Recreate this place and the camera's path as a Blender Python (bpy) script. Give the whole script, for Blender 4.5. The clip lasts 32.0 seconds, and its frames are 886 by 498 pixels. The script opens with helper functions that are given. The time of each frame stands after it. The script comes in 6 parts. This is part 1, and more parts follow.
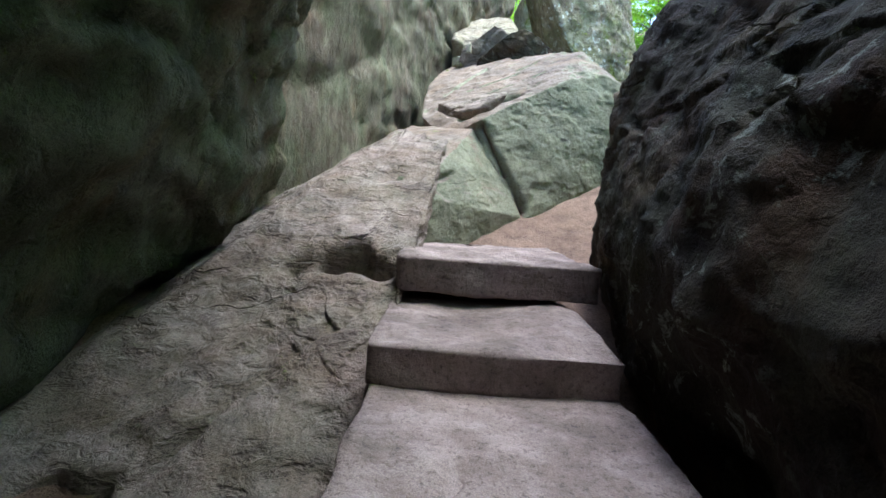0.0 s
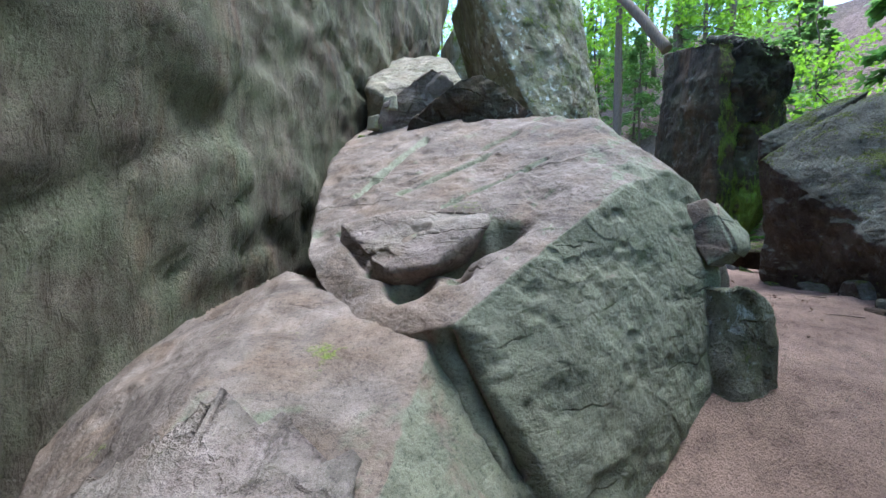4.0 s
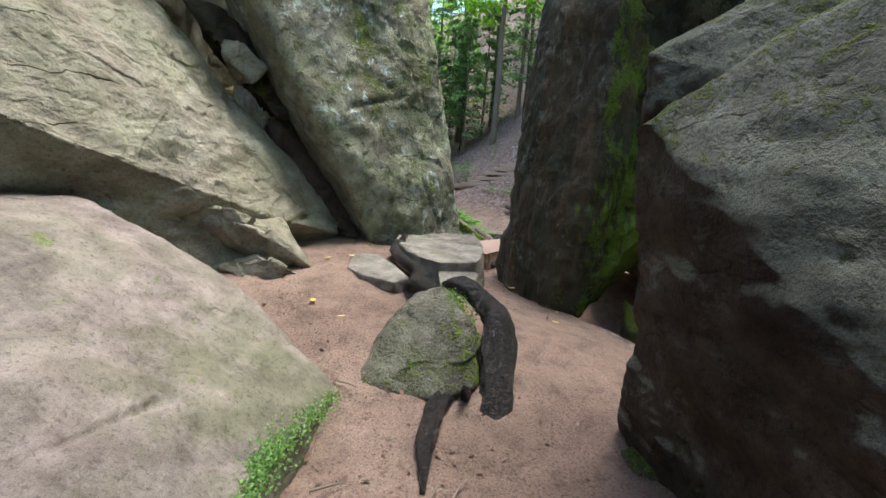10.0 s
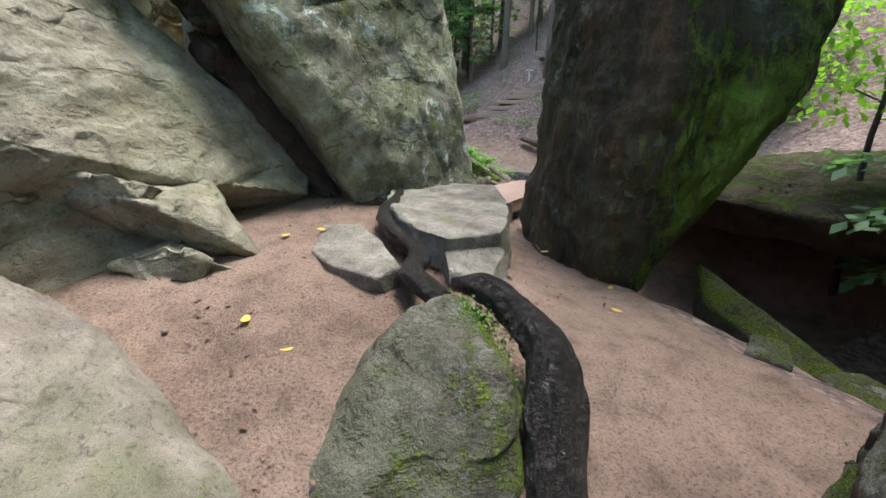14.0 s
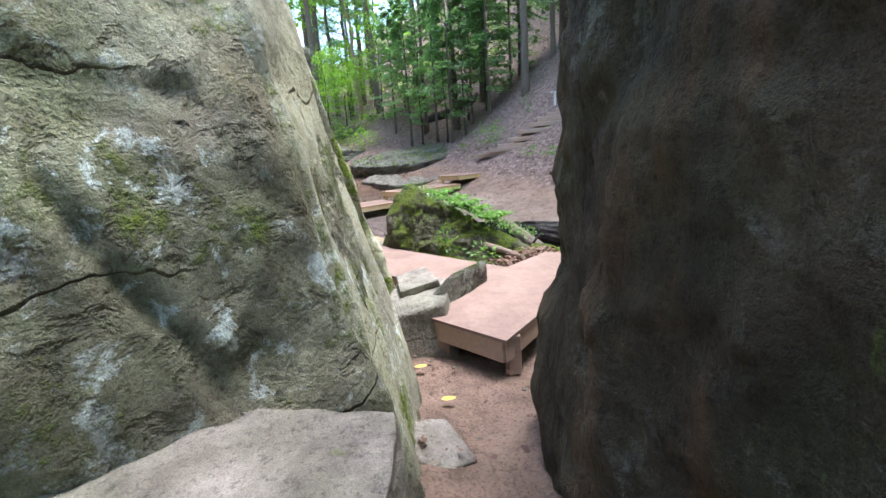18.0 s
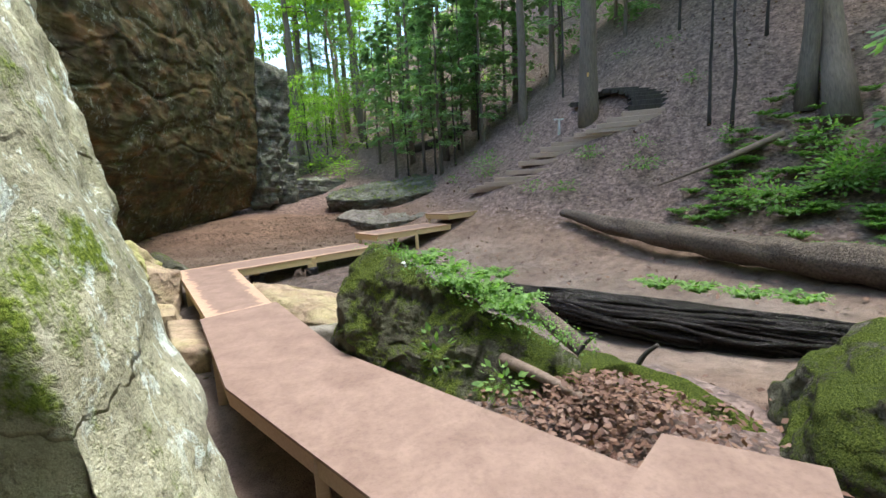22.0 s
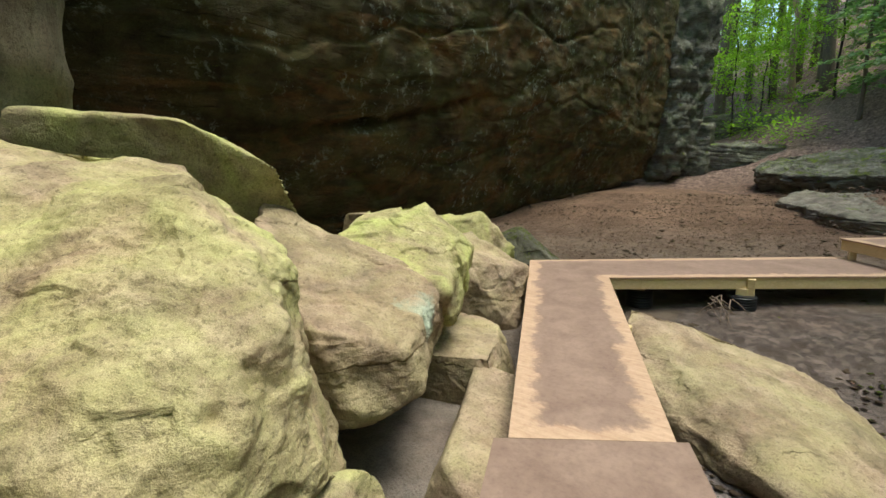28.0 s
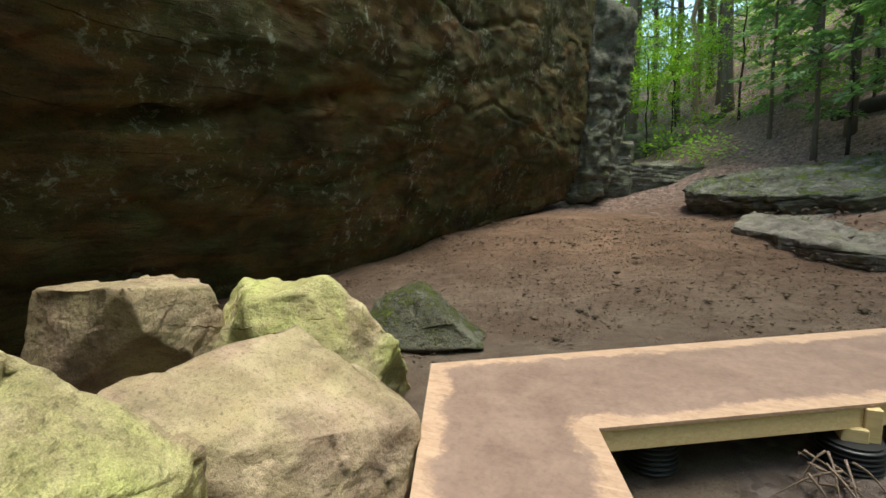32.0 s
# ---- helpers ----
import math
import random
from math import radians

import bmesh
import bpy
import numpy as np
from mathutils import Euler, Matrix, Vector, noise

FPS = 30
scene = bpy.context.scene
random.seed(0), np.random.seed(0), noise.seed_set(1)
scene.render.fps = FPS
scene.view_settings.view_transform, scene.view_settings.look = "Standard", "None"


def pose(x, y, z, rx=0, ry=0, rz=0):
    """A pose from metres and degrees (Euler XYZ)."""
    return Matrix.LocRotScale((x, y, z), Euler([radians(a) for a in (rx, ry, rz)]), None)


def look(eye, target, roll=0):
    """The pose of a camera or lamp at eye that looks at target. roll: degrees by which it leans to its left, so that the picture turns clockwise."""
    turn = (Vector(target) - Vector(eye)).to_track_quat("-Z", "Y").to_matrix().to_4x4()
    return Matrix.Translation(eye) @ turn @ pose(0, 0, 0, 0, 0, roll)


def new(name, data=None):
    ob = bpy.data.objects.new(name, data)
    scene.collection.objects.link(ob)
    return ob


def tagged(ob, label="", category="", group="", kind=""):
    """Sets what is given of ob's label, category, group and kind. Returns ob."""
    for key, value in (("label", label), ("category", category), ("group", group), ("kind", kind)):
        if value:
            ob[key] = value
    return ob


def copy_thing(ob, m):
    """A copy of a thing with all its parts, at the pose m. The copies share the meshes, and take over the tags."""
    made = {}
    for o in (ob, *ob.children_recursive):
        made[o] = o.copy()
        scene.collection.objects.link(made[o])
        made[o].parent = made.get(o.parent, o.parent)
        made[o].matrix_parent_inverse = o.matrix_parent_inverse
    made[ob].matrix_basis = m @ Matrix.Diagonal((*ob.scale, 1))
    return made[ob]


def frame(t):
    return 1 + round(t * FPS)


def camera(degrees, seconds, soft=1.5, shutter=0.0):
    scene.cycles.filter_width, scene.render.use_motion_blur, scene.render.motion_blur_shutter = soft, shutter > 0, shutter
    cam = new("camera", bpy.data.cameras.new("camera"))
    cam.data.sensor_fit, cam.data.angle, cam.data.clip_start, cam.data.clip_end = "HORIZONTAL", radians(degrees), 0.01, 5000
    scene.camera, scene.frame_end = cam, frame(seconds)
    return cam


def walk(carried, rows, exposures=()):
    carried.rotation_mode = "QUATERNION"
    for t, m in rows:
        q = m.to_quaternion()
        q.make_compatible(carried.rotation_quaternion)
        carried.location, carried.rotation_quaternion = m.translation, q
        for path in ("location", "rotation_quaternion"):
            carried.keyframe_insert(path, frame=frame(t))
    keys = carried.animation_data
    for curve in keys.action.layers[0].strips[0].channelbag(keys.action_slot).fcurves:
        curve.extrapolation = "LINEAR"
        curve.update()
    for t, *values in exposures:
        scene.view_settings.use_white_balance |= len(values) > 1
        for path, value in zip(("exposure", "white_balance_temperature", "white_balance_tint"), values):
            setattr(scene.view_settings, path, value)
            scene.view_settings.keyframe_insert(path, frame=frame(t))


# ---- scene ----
cam = camera(90.3, 32.0)
PATH = [
    (0, (0.0, 0.0, 1.5), (0.013, 1.99, 1.297), 3.7),
    (0.5, (-0.079, 0.394, 1.585), (-0.205, 2.383, 1.426), 0.6),
    (1, (-0.186, 1.03, 1.704), (-0.209, 3.026, 1.584), 1.3),
    (1.5, (-0.048, 1.732, 1.821), (0.059, 3.727, 1.725), 1.1),
    (2, (-0.038, 2.15, 2.046), (0.003, 4.15, 2.044), -0.6),
    (2.5, (-0.155, 2.668, 2.298), (-0.045, 4.665, 2.298), -0.3),
    (4.5, (0.278, 4.204, 3.176), (0.77, 6.142, 3.109), 0.7),
    (5, (0.731, 4.725, 3.283), (1.49, 6.574, 3.224), -0.3),
    (5.5, (1.057, 5.143, 3.386), (2.203, 6.782, 3.349), -1.1),
    (6, (1.601, 5.503, 3.37), (2.97, 6.96, 3.335), -1.9),
    (6.5, (2.055, 5.824, 3.432), (3.452, 7.253, 3.371), -2.1),
    (7, (2.492, 6.145, 3.497), (3.925, 7.538, 3.432), -1.0),
    (7.5, (2.917, 6.351, 3.553), (4.256, 7.833, 3.45), -1.0),
    (8, (3.266, 6.587, 3.655), (4.375, 8.244, 3.506), -0.2),
    (8.5, (3.537, 6.947, 3.755), (4.561, 8.656, 3.58), 0.1),
    (9, (3.821, 7.229, 3.811), (4.634, 9.046, 3.612), 1.4),
    (9.5, (4.064, 7.395, 3.924), (4.689, 9.284, 3.714), 2.2),
    (10, (4.169, 7.578, 3.902), (4.743, 9.469, 3.596), 4.5),
    (10.5, (4.268, 7.879, 3.921), (4.814, 9.771, 3.57), 3.4),
    (11, (4.333, 8.155, 3.905), (4.84, 10.03, 3.427), 3.2),
    (11.5, (4.483, 8.428, 3.951), (4.777, 10.345, 3.461), 1.1),
    (12, (4.583, 8.667, 3.955), (4.954, 10.572, 3.473), 1.7),
    (12.5, (4.581, 8.761, 3.908), (5.024, 10.644, 3.398), 2.3),
    (13, (4.588, 8.756, 3.888), (5.023, 10.624, 3.323), 2.4),
    (13.5, (4.584, 8.829, 3.88), (5.057, 10.679, 3.285), 2.7),
    (15.5, (5.164, 9.93, 3.909), (5.764, 11.759, 3.366), -2.9),
    (16, (5.45, 10.304, 3.871), (6.005, 12.148, 3.329), -2.5),
    (16.5, (5.733, 10.804, 3.882), (6.29, 12.669, 3.425), -2.6),
    (17, (5.987, 11.291, 3.909), (6.518, 13.168, 3.47), -5.4),
    (17.5, (6.273, 11.688, 3.919), (6.614, 13.61, 3.485), -4.8),
    (18, (6.37, 12.263, 3.898), (6.708, 14.187, 3.469), -4.2),
    (18.5, (6.461, 12.719, 3.891), (6.743, 14.656, 3.483), -3.1),
    (19, (6.545, 13.146, 3.924), (6.734, 15.102, 3.551), -2.3),
    (19.5, (6.531, 13.61, 3.849), (6.711, 15.57, 3.493), -1.1),
    (20, (6.554, 14.001, 3.803), (6.603, 15.968, 3.447), -1.8),
    (20.5, (6.604, 14.264, 3.928), (6.602, 16.232, 3.575), -2.4),
    (21, (6.61, 14.658, 3.922), (6.852, 16.621, 3.627), -3.0),
    (21.5, (6.756, 14.965, 3.882), (7.163, 16.897, 3.565), -2.0),
    (22, (6.945, 15.212, 4.015), (7.356, 17.146, 3.713), -3.3),
    (22.5, (7.111, 15.511, 4.038), (7.655, 17.409, 3.72), -4.6),
    (23, (7.296, 15.759, 4.042), (7.823, 17.657, 3.695), -3.6),
    (23.5, (7.418, 15.945, 4.074), (7.469, 17.903, 3.67), -4.5),
    (24, (7.458, 16.259, 4.047), (7.38, 18.216, 3.641), -2.6),
    (24.5, (7.455, 16.491, 3.952), (6.903, 18.367, 3.531), -2.9),
    (25, (7.354, 16.871, 3.838), (6.596, 18.667, 3.393), -2.3),
    (25.5, (7.162, 17.354, 3.752), (6.253, 19.081, 3.314), -1.5),
    (26, (6.915, 17.789, 3.816), (5.734, 19.345, 3.387), -2.2),
    (26.5, (6.618, 18.286, 3.829), (5.492, 19.881, 3.398), -0.4),
    (28.5, (5.748, 19.948, 3.867), (4.637, 21.581, 3.55), -2.2),
    (29, (5.514, 20.406, 3.837), (4.547, 22.129, 3.526), -1.0),
    (29.5, (5.437, 20.866, 3.829), (4.489, 22.59, 3.469), -1.6),
    (30, (5.333, 21.212, 3.824), (4.374, 22.922, 3.426), -1.7),
    (30.5, (5.078, 21.628, 3.829), (4.202, 23.38, 3.425), -1.1),
    (31, (4.926, 22.038, 3.704), (4.011, 23.768, 3.29), -0.9),
    (31.5, (4.724, 22.563, 3.676), (3.82, 24.302, 3.279), -1.8),
    (32, (4.688, 22.928, 3.805), (3.853, 24.726, 3.538), -1.9),
]
EXPOSURES = [(0, 2.8, 5650, 9), (2.5, 2.4, 5400, 10), (5, 2.2, 5450, 14), (6, 2.4, 6100, 14), (7, 2.5, 6300, 15), (9, 2.25, 6350, 12), (13, 2.2, 6250, 10), (16, 2.5, 6250, 9), (18, 2.65, 6000, 14), (19.5, 2.55, 6150, 11), (21, 2.35, 6300, 10), (22, 2.12, 6400, 8), (23, 2.2, 6400, 6), (26, 1.8, 6800, 1), (29, 1.55, 7050, 0), (31, 1.6, 7000, 1), (32, 1.72, 7000, 1)]
walk(cam, [(t, look(eye, target, roll)) for t, eye, target, roll in PATH], EXPOSURES)

# ---------------------------------------------------------------- world and light
world = bpy.data.worlds.new("world")
scene.world = world
world.use_nodes = True
wn = world.node_tree
sky = wn.nodes.new("ShaderNodeTexSky")
sky.sky_type = "NISHITA"
sky.sun_disc = False
sky.sun_elevation = radians(76)
sky.sun_rotation = radians(76)
sky.altitude = 200
sky.dust_density = 2.0
wn.links.new(sky.outputs[0], wn.nodes["Background"].inputs[0])
wn.nodes["Background"].inputs[1].default_value = 0.15
sun = new("sun", bpy.data.lights.new("sun", "SUN"))
sun.data.energy, sun.data.angle, sun.data.color = 1.5, radians(26), (1.0, 0.98, 0.95)
sun.matrix_world = look((0, 0, 30), (-7.2, -1.8, 0))
sun["kind"] = "structure"


# ---------------------------------------------------------------- materials
def nodes_of(name, rough=0.9, spec=0.25):
    mat = bpy.data.materials.new(name)
    mat.use_nodes = True
    nt = mat.node_tree
    bsdf = nt.nodes["Principled BSDF"]
    bsdf.inputs["Roughness"].default_value = rough
    bsdf.inputs["Specular IOR Level"].default_value = spec
    return mat, nt, bsdf


def tex_noise(nt, vec, scale, detail=6.0, rough=0.6, distort=0.0):
    n = nt.nodes.new("ShaderNodeTexNoise")
    n.inputs["Scale"].default_value = scale
    n.inputs["Detail"].default_value = detail
    n.inputs["Roughness"].default_value = rough
    n.inputs["Distortion"].default_value = distort
    nt.links.new(vec, n.inputs["Vector"])
    return n.outputs["Fac"]


def ramp(nt, fac, stops):
    r = nt.nodes.new("ShaderNodeValToRGB")
    els = r.color_ramp.elements
    while len(els) < len(stops):
        els.new(0.5)
    for el, (p, c) in zip(els, stops):
        el.position = p
        el.color = (c, c, c, 1) if isinstance(c, (int, float)) else (*c, 1)
    nt.links.new(fac, r.inputs[0])
    return r.outputs["Color"]


def mix(nt, fac, a, b, how="MIX"):
    m = nt.nodes.new("ShaderNodeMix")
    m.data_type = "RGBA"
    m.blend_type = how
    for sock, v in ((m.inputs[0], fac), (m.inputs[6], a), (m.inputs[7], b)):
        if isinstance(v, (int, float)):
            sock.default_value = v
        elif isinstance(v, tuple):
            sock.default_value = (*v, 1)
        else:
            nt.links.new(v, sock)
    return m.outputs[2]


def calc(nt, how, a, b, clamp=False):
    m = nt.nodes.new("ShaderNodeMath")
    m.operation = how
    m.use_clamp = clamp
    for sock, v in ((m.inputs[0], a), (m.inputs[1], b)):
        if isinstance(v, (int, float)):
            sock.default_value = v
        else:
            nt.links.new(v, sock)
    return m.outputs[0]


def bump(nt, bsdf, height, strength=0.5, dist=0.03):
    b = nt.nodes.new("ShaderNodeBump")
    b.inputs["Strength"].default_value = strength
    b.inputs["Distance"].default_value = dist
    nt.links.new(height, b.inputs["Height"])
    nt.links.new(b.outputs[0], bsdf.inputs["Normal"])


def where(nt, stretch=(1, 1, 1), turn=(0, 0, 0)):
    g = nt.nodes.new("ShaderNodeNewGeometry")
    m = nt.nodes.new("ShaderNodeMapping")
    m.inputs["Scale"].default_value = stretch
    m.inputs["Rotation"].default_value = [radians(a) for a in turn]
    nt.links.new(g.outputs["Position"], m.inputs["Vector"])
    return m.outputs[0], g


def rock_mat(name, light, dark, algae=(0.17, 0.22, 0.12), green=0.35, moss=0.2, lichen=0.0, rust=0.0, stretch=(1, 1, 1), turn=(0, 0, 0), up=0.5, bumps=0.6, brown=0.0, grain=1.0, mossy=(0, 0, 1), seams=0.6, pock=0.0, film=None, pale=(0.42, 0.47, 0.4), stain_or_shade=None, speckle=0.34, tufts=((0.06, 0.095, 0.01), (0.24, 0.31, 0.045))):
    """Weathered sandstone: two tones, dark pits, a green algae film, moss cushions where it faces up, pale lichen, rust bands."""
    mat, nt, bsdf = nodes_of(name, 0.88, 0.2)
    v, g = where(nt)
    vs, _ = where(nt, stretch, turn)
    big = tex_noise(nt, vs, 0.9, 5, 0.6, 0.4)
    mid = tex_noise(nt, vs, 4.5, 7, 0.65, 0.3)
    fine = tex_noise(nt, v, 42, 5, 0.7)
    grit = tex_noise(nt, v, 190, 2, 0.6)
    col = mix(nt, ramp(nt, big, [(0.36, 0.0), (0.64, 1.0)]), dark, light)
    col = mix(nt, ramp(nt, mid, [(0.42, 0.0), (0.68, 1.0)]), mix(nt, 1.0, col, (0.62, 0.6, 0.58), "MULTIPLY"), col)
    if brown:
        bn = tex_noise(nt, vs, 1.7, 6, 0.62, 0.8)
        col = mix(nt, calc(nt, "MULTIPLY", ramp(nt, bn, [(0.45, 0.0), (0.62, 1.0)]), brown), col, (0.23, 0.15, 0.085))
    if rust:
        rn = tex_noise(nt, vs, 1.1, 5, 0.6, 1.0)
        col = mix(nt, calc(nt, "MULTIPLY", ramp(nt, rn, [(0.5, 0.0), (0.62, 1.0)]), rust), col, (0.33, 0.15, 0.055))
    an = tex_noise(nt, v, 1.3, 6, 0.65, 0.6)
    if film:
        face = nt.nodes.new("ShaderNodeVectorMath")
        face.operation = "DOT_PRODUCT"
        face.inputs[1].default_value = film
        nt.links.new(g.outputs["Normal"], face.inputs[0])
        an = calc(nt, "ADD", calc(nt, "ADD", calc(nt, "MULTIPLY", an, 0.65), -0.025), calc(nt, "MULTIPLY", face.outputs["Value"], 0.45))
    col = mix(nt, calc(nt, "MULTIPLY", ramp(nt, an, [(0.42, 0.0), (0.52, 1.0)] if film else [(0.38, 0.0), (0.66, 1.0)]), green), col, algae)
    if lichen:
        ln = tex_noise(nt, v, 6.0, 7, 0.75, 0.5)
        lz = tex_noise(nt, v, 0.8, 3, 0.5)
        lm = calc(nt, "MULTIPLY", ramp(nt, ln, [(0.55, 0.0), (0.6, 1.0)]), ramp(nt, lz, [(0.45, 0.0), (0.6, 1.0)]))
        col = mix(nt, calc(nt, "MULTIPLY", lm, lichen), col, pale)
    if stain_or_shade:
        centre, size, tint = stain_or_shade
        away = nt.nodes.new("ShaderNodeVectorMath")
        away.operation = "DISTANCE"
        away.inputs[1].default_value = centre
        nt.links.new(g.outputs["Position"], away.inputs[0])
        sm = calc(nt, "ADD", away.outputs["Value"], calc(nt, "MULTIPLY", calc(nt, "SUBTRACT", mid, 0.5), size * 2.2))
        col = mix(nt, ramp(nt, sm, [(size * 0.4, 0.6), (size, 0.0)]), col, tint)
    pits = ramp(nt, fine, [(0.34, 0.45), (0.47, 1.0), (0.62, 1.0), (0.72, 1.35)])
    col = mix(nt, 0.8, col, pits, "MULTIPLY")
    col = mix(nt, 0.4 * grain, col, ramp(nt, grit, [(0.32, 0.45), (0.68, 1.5)]), "MULTIPLY")
    blot = tex_noise(nt, v, 2.6, 8, 0.72, 0.2)
    col = mix(nt, 0.75, col, ramp(nt, blot, [(0.32, 0.48), (0.5, 1.0), (0.68, 1.3)]), "MULTIPLY")
    # broken hairline seams along the bedding
    xyz = nt.nodes.new("ShaderNodeSeparateXYZ")
    nt.links.new(vs, xyz.inputs[0])
    lay = calc(nt, "ADD", calc(nt, "MULTIPLY", xyz.outputs["Z"], 1.7), calc(nt, "MULTIPLY", tex_noise(nt, vs, 0.7, 5, 0.6), 1.6))
    line = calc(nt, "FRACT", lay, 0.0)
    gate = ramp(nt, tex_noise(nt, vs, 1.3, 4, 0.6), [(0.52, 0.0), (0.57, 1.0)])
    seam = calc(nt, "MULTIPLY", calc(nt, "MULTIPLY", ramp(nt, line, [(0.0, 1.0), (0.022, 0.0)]), gate), seams)
    col = mix(nt, seam, col, mix(nt, 1.0, col, (0.25, 0.23, 0.2), "MULTIPLY"))
    if pock:
        pn = ramp(nt, tex_noise(nt, vs, 6.5, 5, 0.6, 0.3), [(0.54, 0.0), (0.68, 1.0)])
        pn = calc(nt, "MULTIPLY", pn, pock)
        col = mix(nt, calc(nt, "MULTIPLY", pn, 0.75), col, mix(nt, 1.0, col, (0.35, 0.32, 0.3), "MULTIPLY"))
    height = calc(nt, "ADD", calc(nt, "MULTIPLY", mid, 1.2), calc(nt, "ADD", calc(nt, "MULTIPLY", fine, 0.5), calc(nt, "MULTIPLY", grit, 0.12)))
    height = calc(nt, "SUBTRACT", height, calc(nt, "MULTIPLY", seam, 1.2))
    if pock:
        height = calc(nt, "SUBTRACT", height, calc(nt, "MULTIPLY", pn, 1.1))
    if moss:
        sep = nt.nodes.new("ShaderNodeVectorMath")
        sep.operation = "DOT_PRODUCT"
        sep.inputs[1].default_value = mossy
        nt.links.new(g.outputs["Normal"], sep.inputs[0])
        mn = tex_noise(nt, v, 2.2, 7, 0.7, 0.4)
        mm = calc(nt, "ADD", mn, calc(nt, "MULTIPLY", sep.outputs["Value"], 0.16 * up))
        mm = calc(nt, "ADD", mm, calc(nt, "MULTIPLY", calc(nt, "SUBTRACT", tex_noise(nt, v, 26, 5, 0.7), 0.5), speckle))
        lo = 0.78 - 0.5 * moss
        mask = ramp(nt, mm, [(lo - 0.02, 0.0), (lo + 0.1, 1.0)])
        tuft = tex_noise(nt, v, 75, 4, 0.7)
        mcol = mix(nt, ramp(nt, tuft, [(0.35, 0.0), (0.65, 1.0)]), *tufts)
        col = mix(nt, mask, col, mcol)
        height = calc(nt, "ADD", height, calc(nt, "MULTIPLY", mask, calc(nt, "MULTIPLY", tuft, 1.6)))
    nt.links.new(col, bsdf.inputs["Base Color"])
    bump(nt, bsdf, height, bumps, 0.05)
    return mat


M_CLIFF = rock_mat("cliff_stone", (0.23, 0.215, 0.155), (0.08, 0.08, 0.052), green=0.8, algae=(0.085, 0.108, 0.05), moss=0.24, up=0.2, rust=0.15, bumps=1.0, stretch=(1, 1, 0.6), pock=0.4, seams=0.5)
M_FACE = rock_mat("streaked_cliff_stone", (0.24, 0.205, 0.15), (0.12, 0.1, 0.072), green=0.6, algae=(0.17, 0.2, 0.115), moss=0.1, rust=0.15, bumps=0.9, stretch=(1.4, 1.4, 0.4), pock=0.3, seams=0.3)
M_LEDGE = rock_mat("ledge_stone", (0.42, 0.345, 0.3), (0.25, 0.2, 0.17), green=0.25, algae=(0.2, 0.24, 0.16), moss=0.06, stretch=(0.9, 0.6, 2.2), turn=(25, 20, 0), bumps=0.8, brown=0.3, pock=0.6, seams=0.8)
M_GREEN = rock_mat("green_filmed_stone", (0.34, 0.285, 0.235), (0.20, 0.168, 0.138), green=0.68, algae=(0.22, 0.245, 0.16), moss=0.06, bumps=0.45, brown=0.35, pock=0.3, film=(0.35, -0.93, -0.25), stretch=(0.9, 0.7, 1.6), turn=(20, 15, 0))
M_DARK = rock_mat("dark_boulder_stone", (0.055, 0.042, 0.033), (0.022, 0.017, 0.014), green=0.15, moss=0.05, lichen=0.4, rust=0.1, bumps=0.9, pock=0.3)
# film pales upward faces; undercuts keep dark brown stone, which also paints their shade
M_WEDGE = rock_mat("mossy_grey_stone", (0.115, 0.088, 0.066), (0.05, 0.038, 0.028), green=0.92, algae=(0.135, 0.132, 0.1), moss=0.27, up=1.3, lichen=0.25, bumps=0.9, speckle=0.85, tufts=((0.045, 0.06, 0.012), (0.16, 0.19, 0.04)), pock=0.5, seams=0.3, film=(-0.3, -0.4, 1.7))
M_PILLAR = rock_mat("pillar_stone", (0.12, 0.09, 0.06), (0.045, 0.037, 0.027), green=0.4, algae=(0.06, 0.075, 0.04), moss=0.2, up=1.6, stain_or_shade=((8.45, 12.5, 3.5), 1.5, (0.22, 0.35, 0.035)), speckle=0.5, mossy=(0.62, -0.72, 0.3), rust=0.15, lichen=0.2, stretch=(1.5, 1.5, 0.4), bumps=0.9, seams=0.2, pock=0.3)
M_TAN = rock_mat("tan_slab_stone", (0.46, 0.41, 0.32), (0.29, 0.26, 0.195), green=0.45, algae=(0.24, 0.25, 0.14), moss=0.12, bumps=0.8, brown=0.2, stretch=(0.8, 0.8, 1.6), turn=(12, 30, 0), pock=0.35)
M_LOW = rock_mat("worn_pink_stone", (0.34, 0.275, 0.24), (0.235, 0.19, 0.165), green=0.55, algae=(0.19, 0.185, 0.12), moss=0.25, up=0.1, bumps=0.6, seams=0.4, stain_or_shade=((3.95, 9.9, 2.75), 0.75, (0.13, 0.13, 0.07)))
# dark patch at the slab foot: soil staining plus occlusion shade put into the colour
M_SLAB = rock_mat("lichen_slab_stone", (0.50, 0.48, 0.38), (0.26, 0.25, 0.19), green=0.6, algae=(0.2, 0.235, 0.1), moss=0.29, up=0.9, mossy=(0.7, -0.1, 0.3), lichen=1.0, pale=(0.6, 0.66, 0.6), stain_or_shade=((5.7, 13.5, 2.9), 1.5, (0.11, 0.1, 0.07)), bumps=1.1, brown=0.35, pock=0.6)
M_WHITE = rock_mat("pale_slab_stone", (0.56, 0.54, 0.42), (0.33, 0.33, 0.24), green=0.5, algae=(0.46, 0.45, 0.27), moss=0.31, up=0.9, mossy=(0.3, -0.9, 0.1), pale=(0.7, 0.78, 0.72), lichen=1.0, bumps=0.6, pock=0.25)
M_STEP = rock_mat("step_stone", (0.42, 0.335, 0.305), (0.30, 0.235, 0.21), green=0.05, moss=0.0, bumps=0.6, seams=0.3)
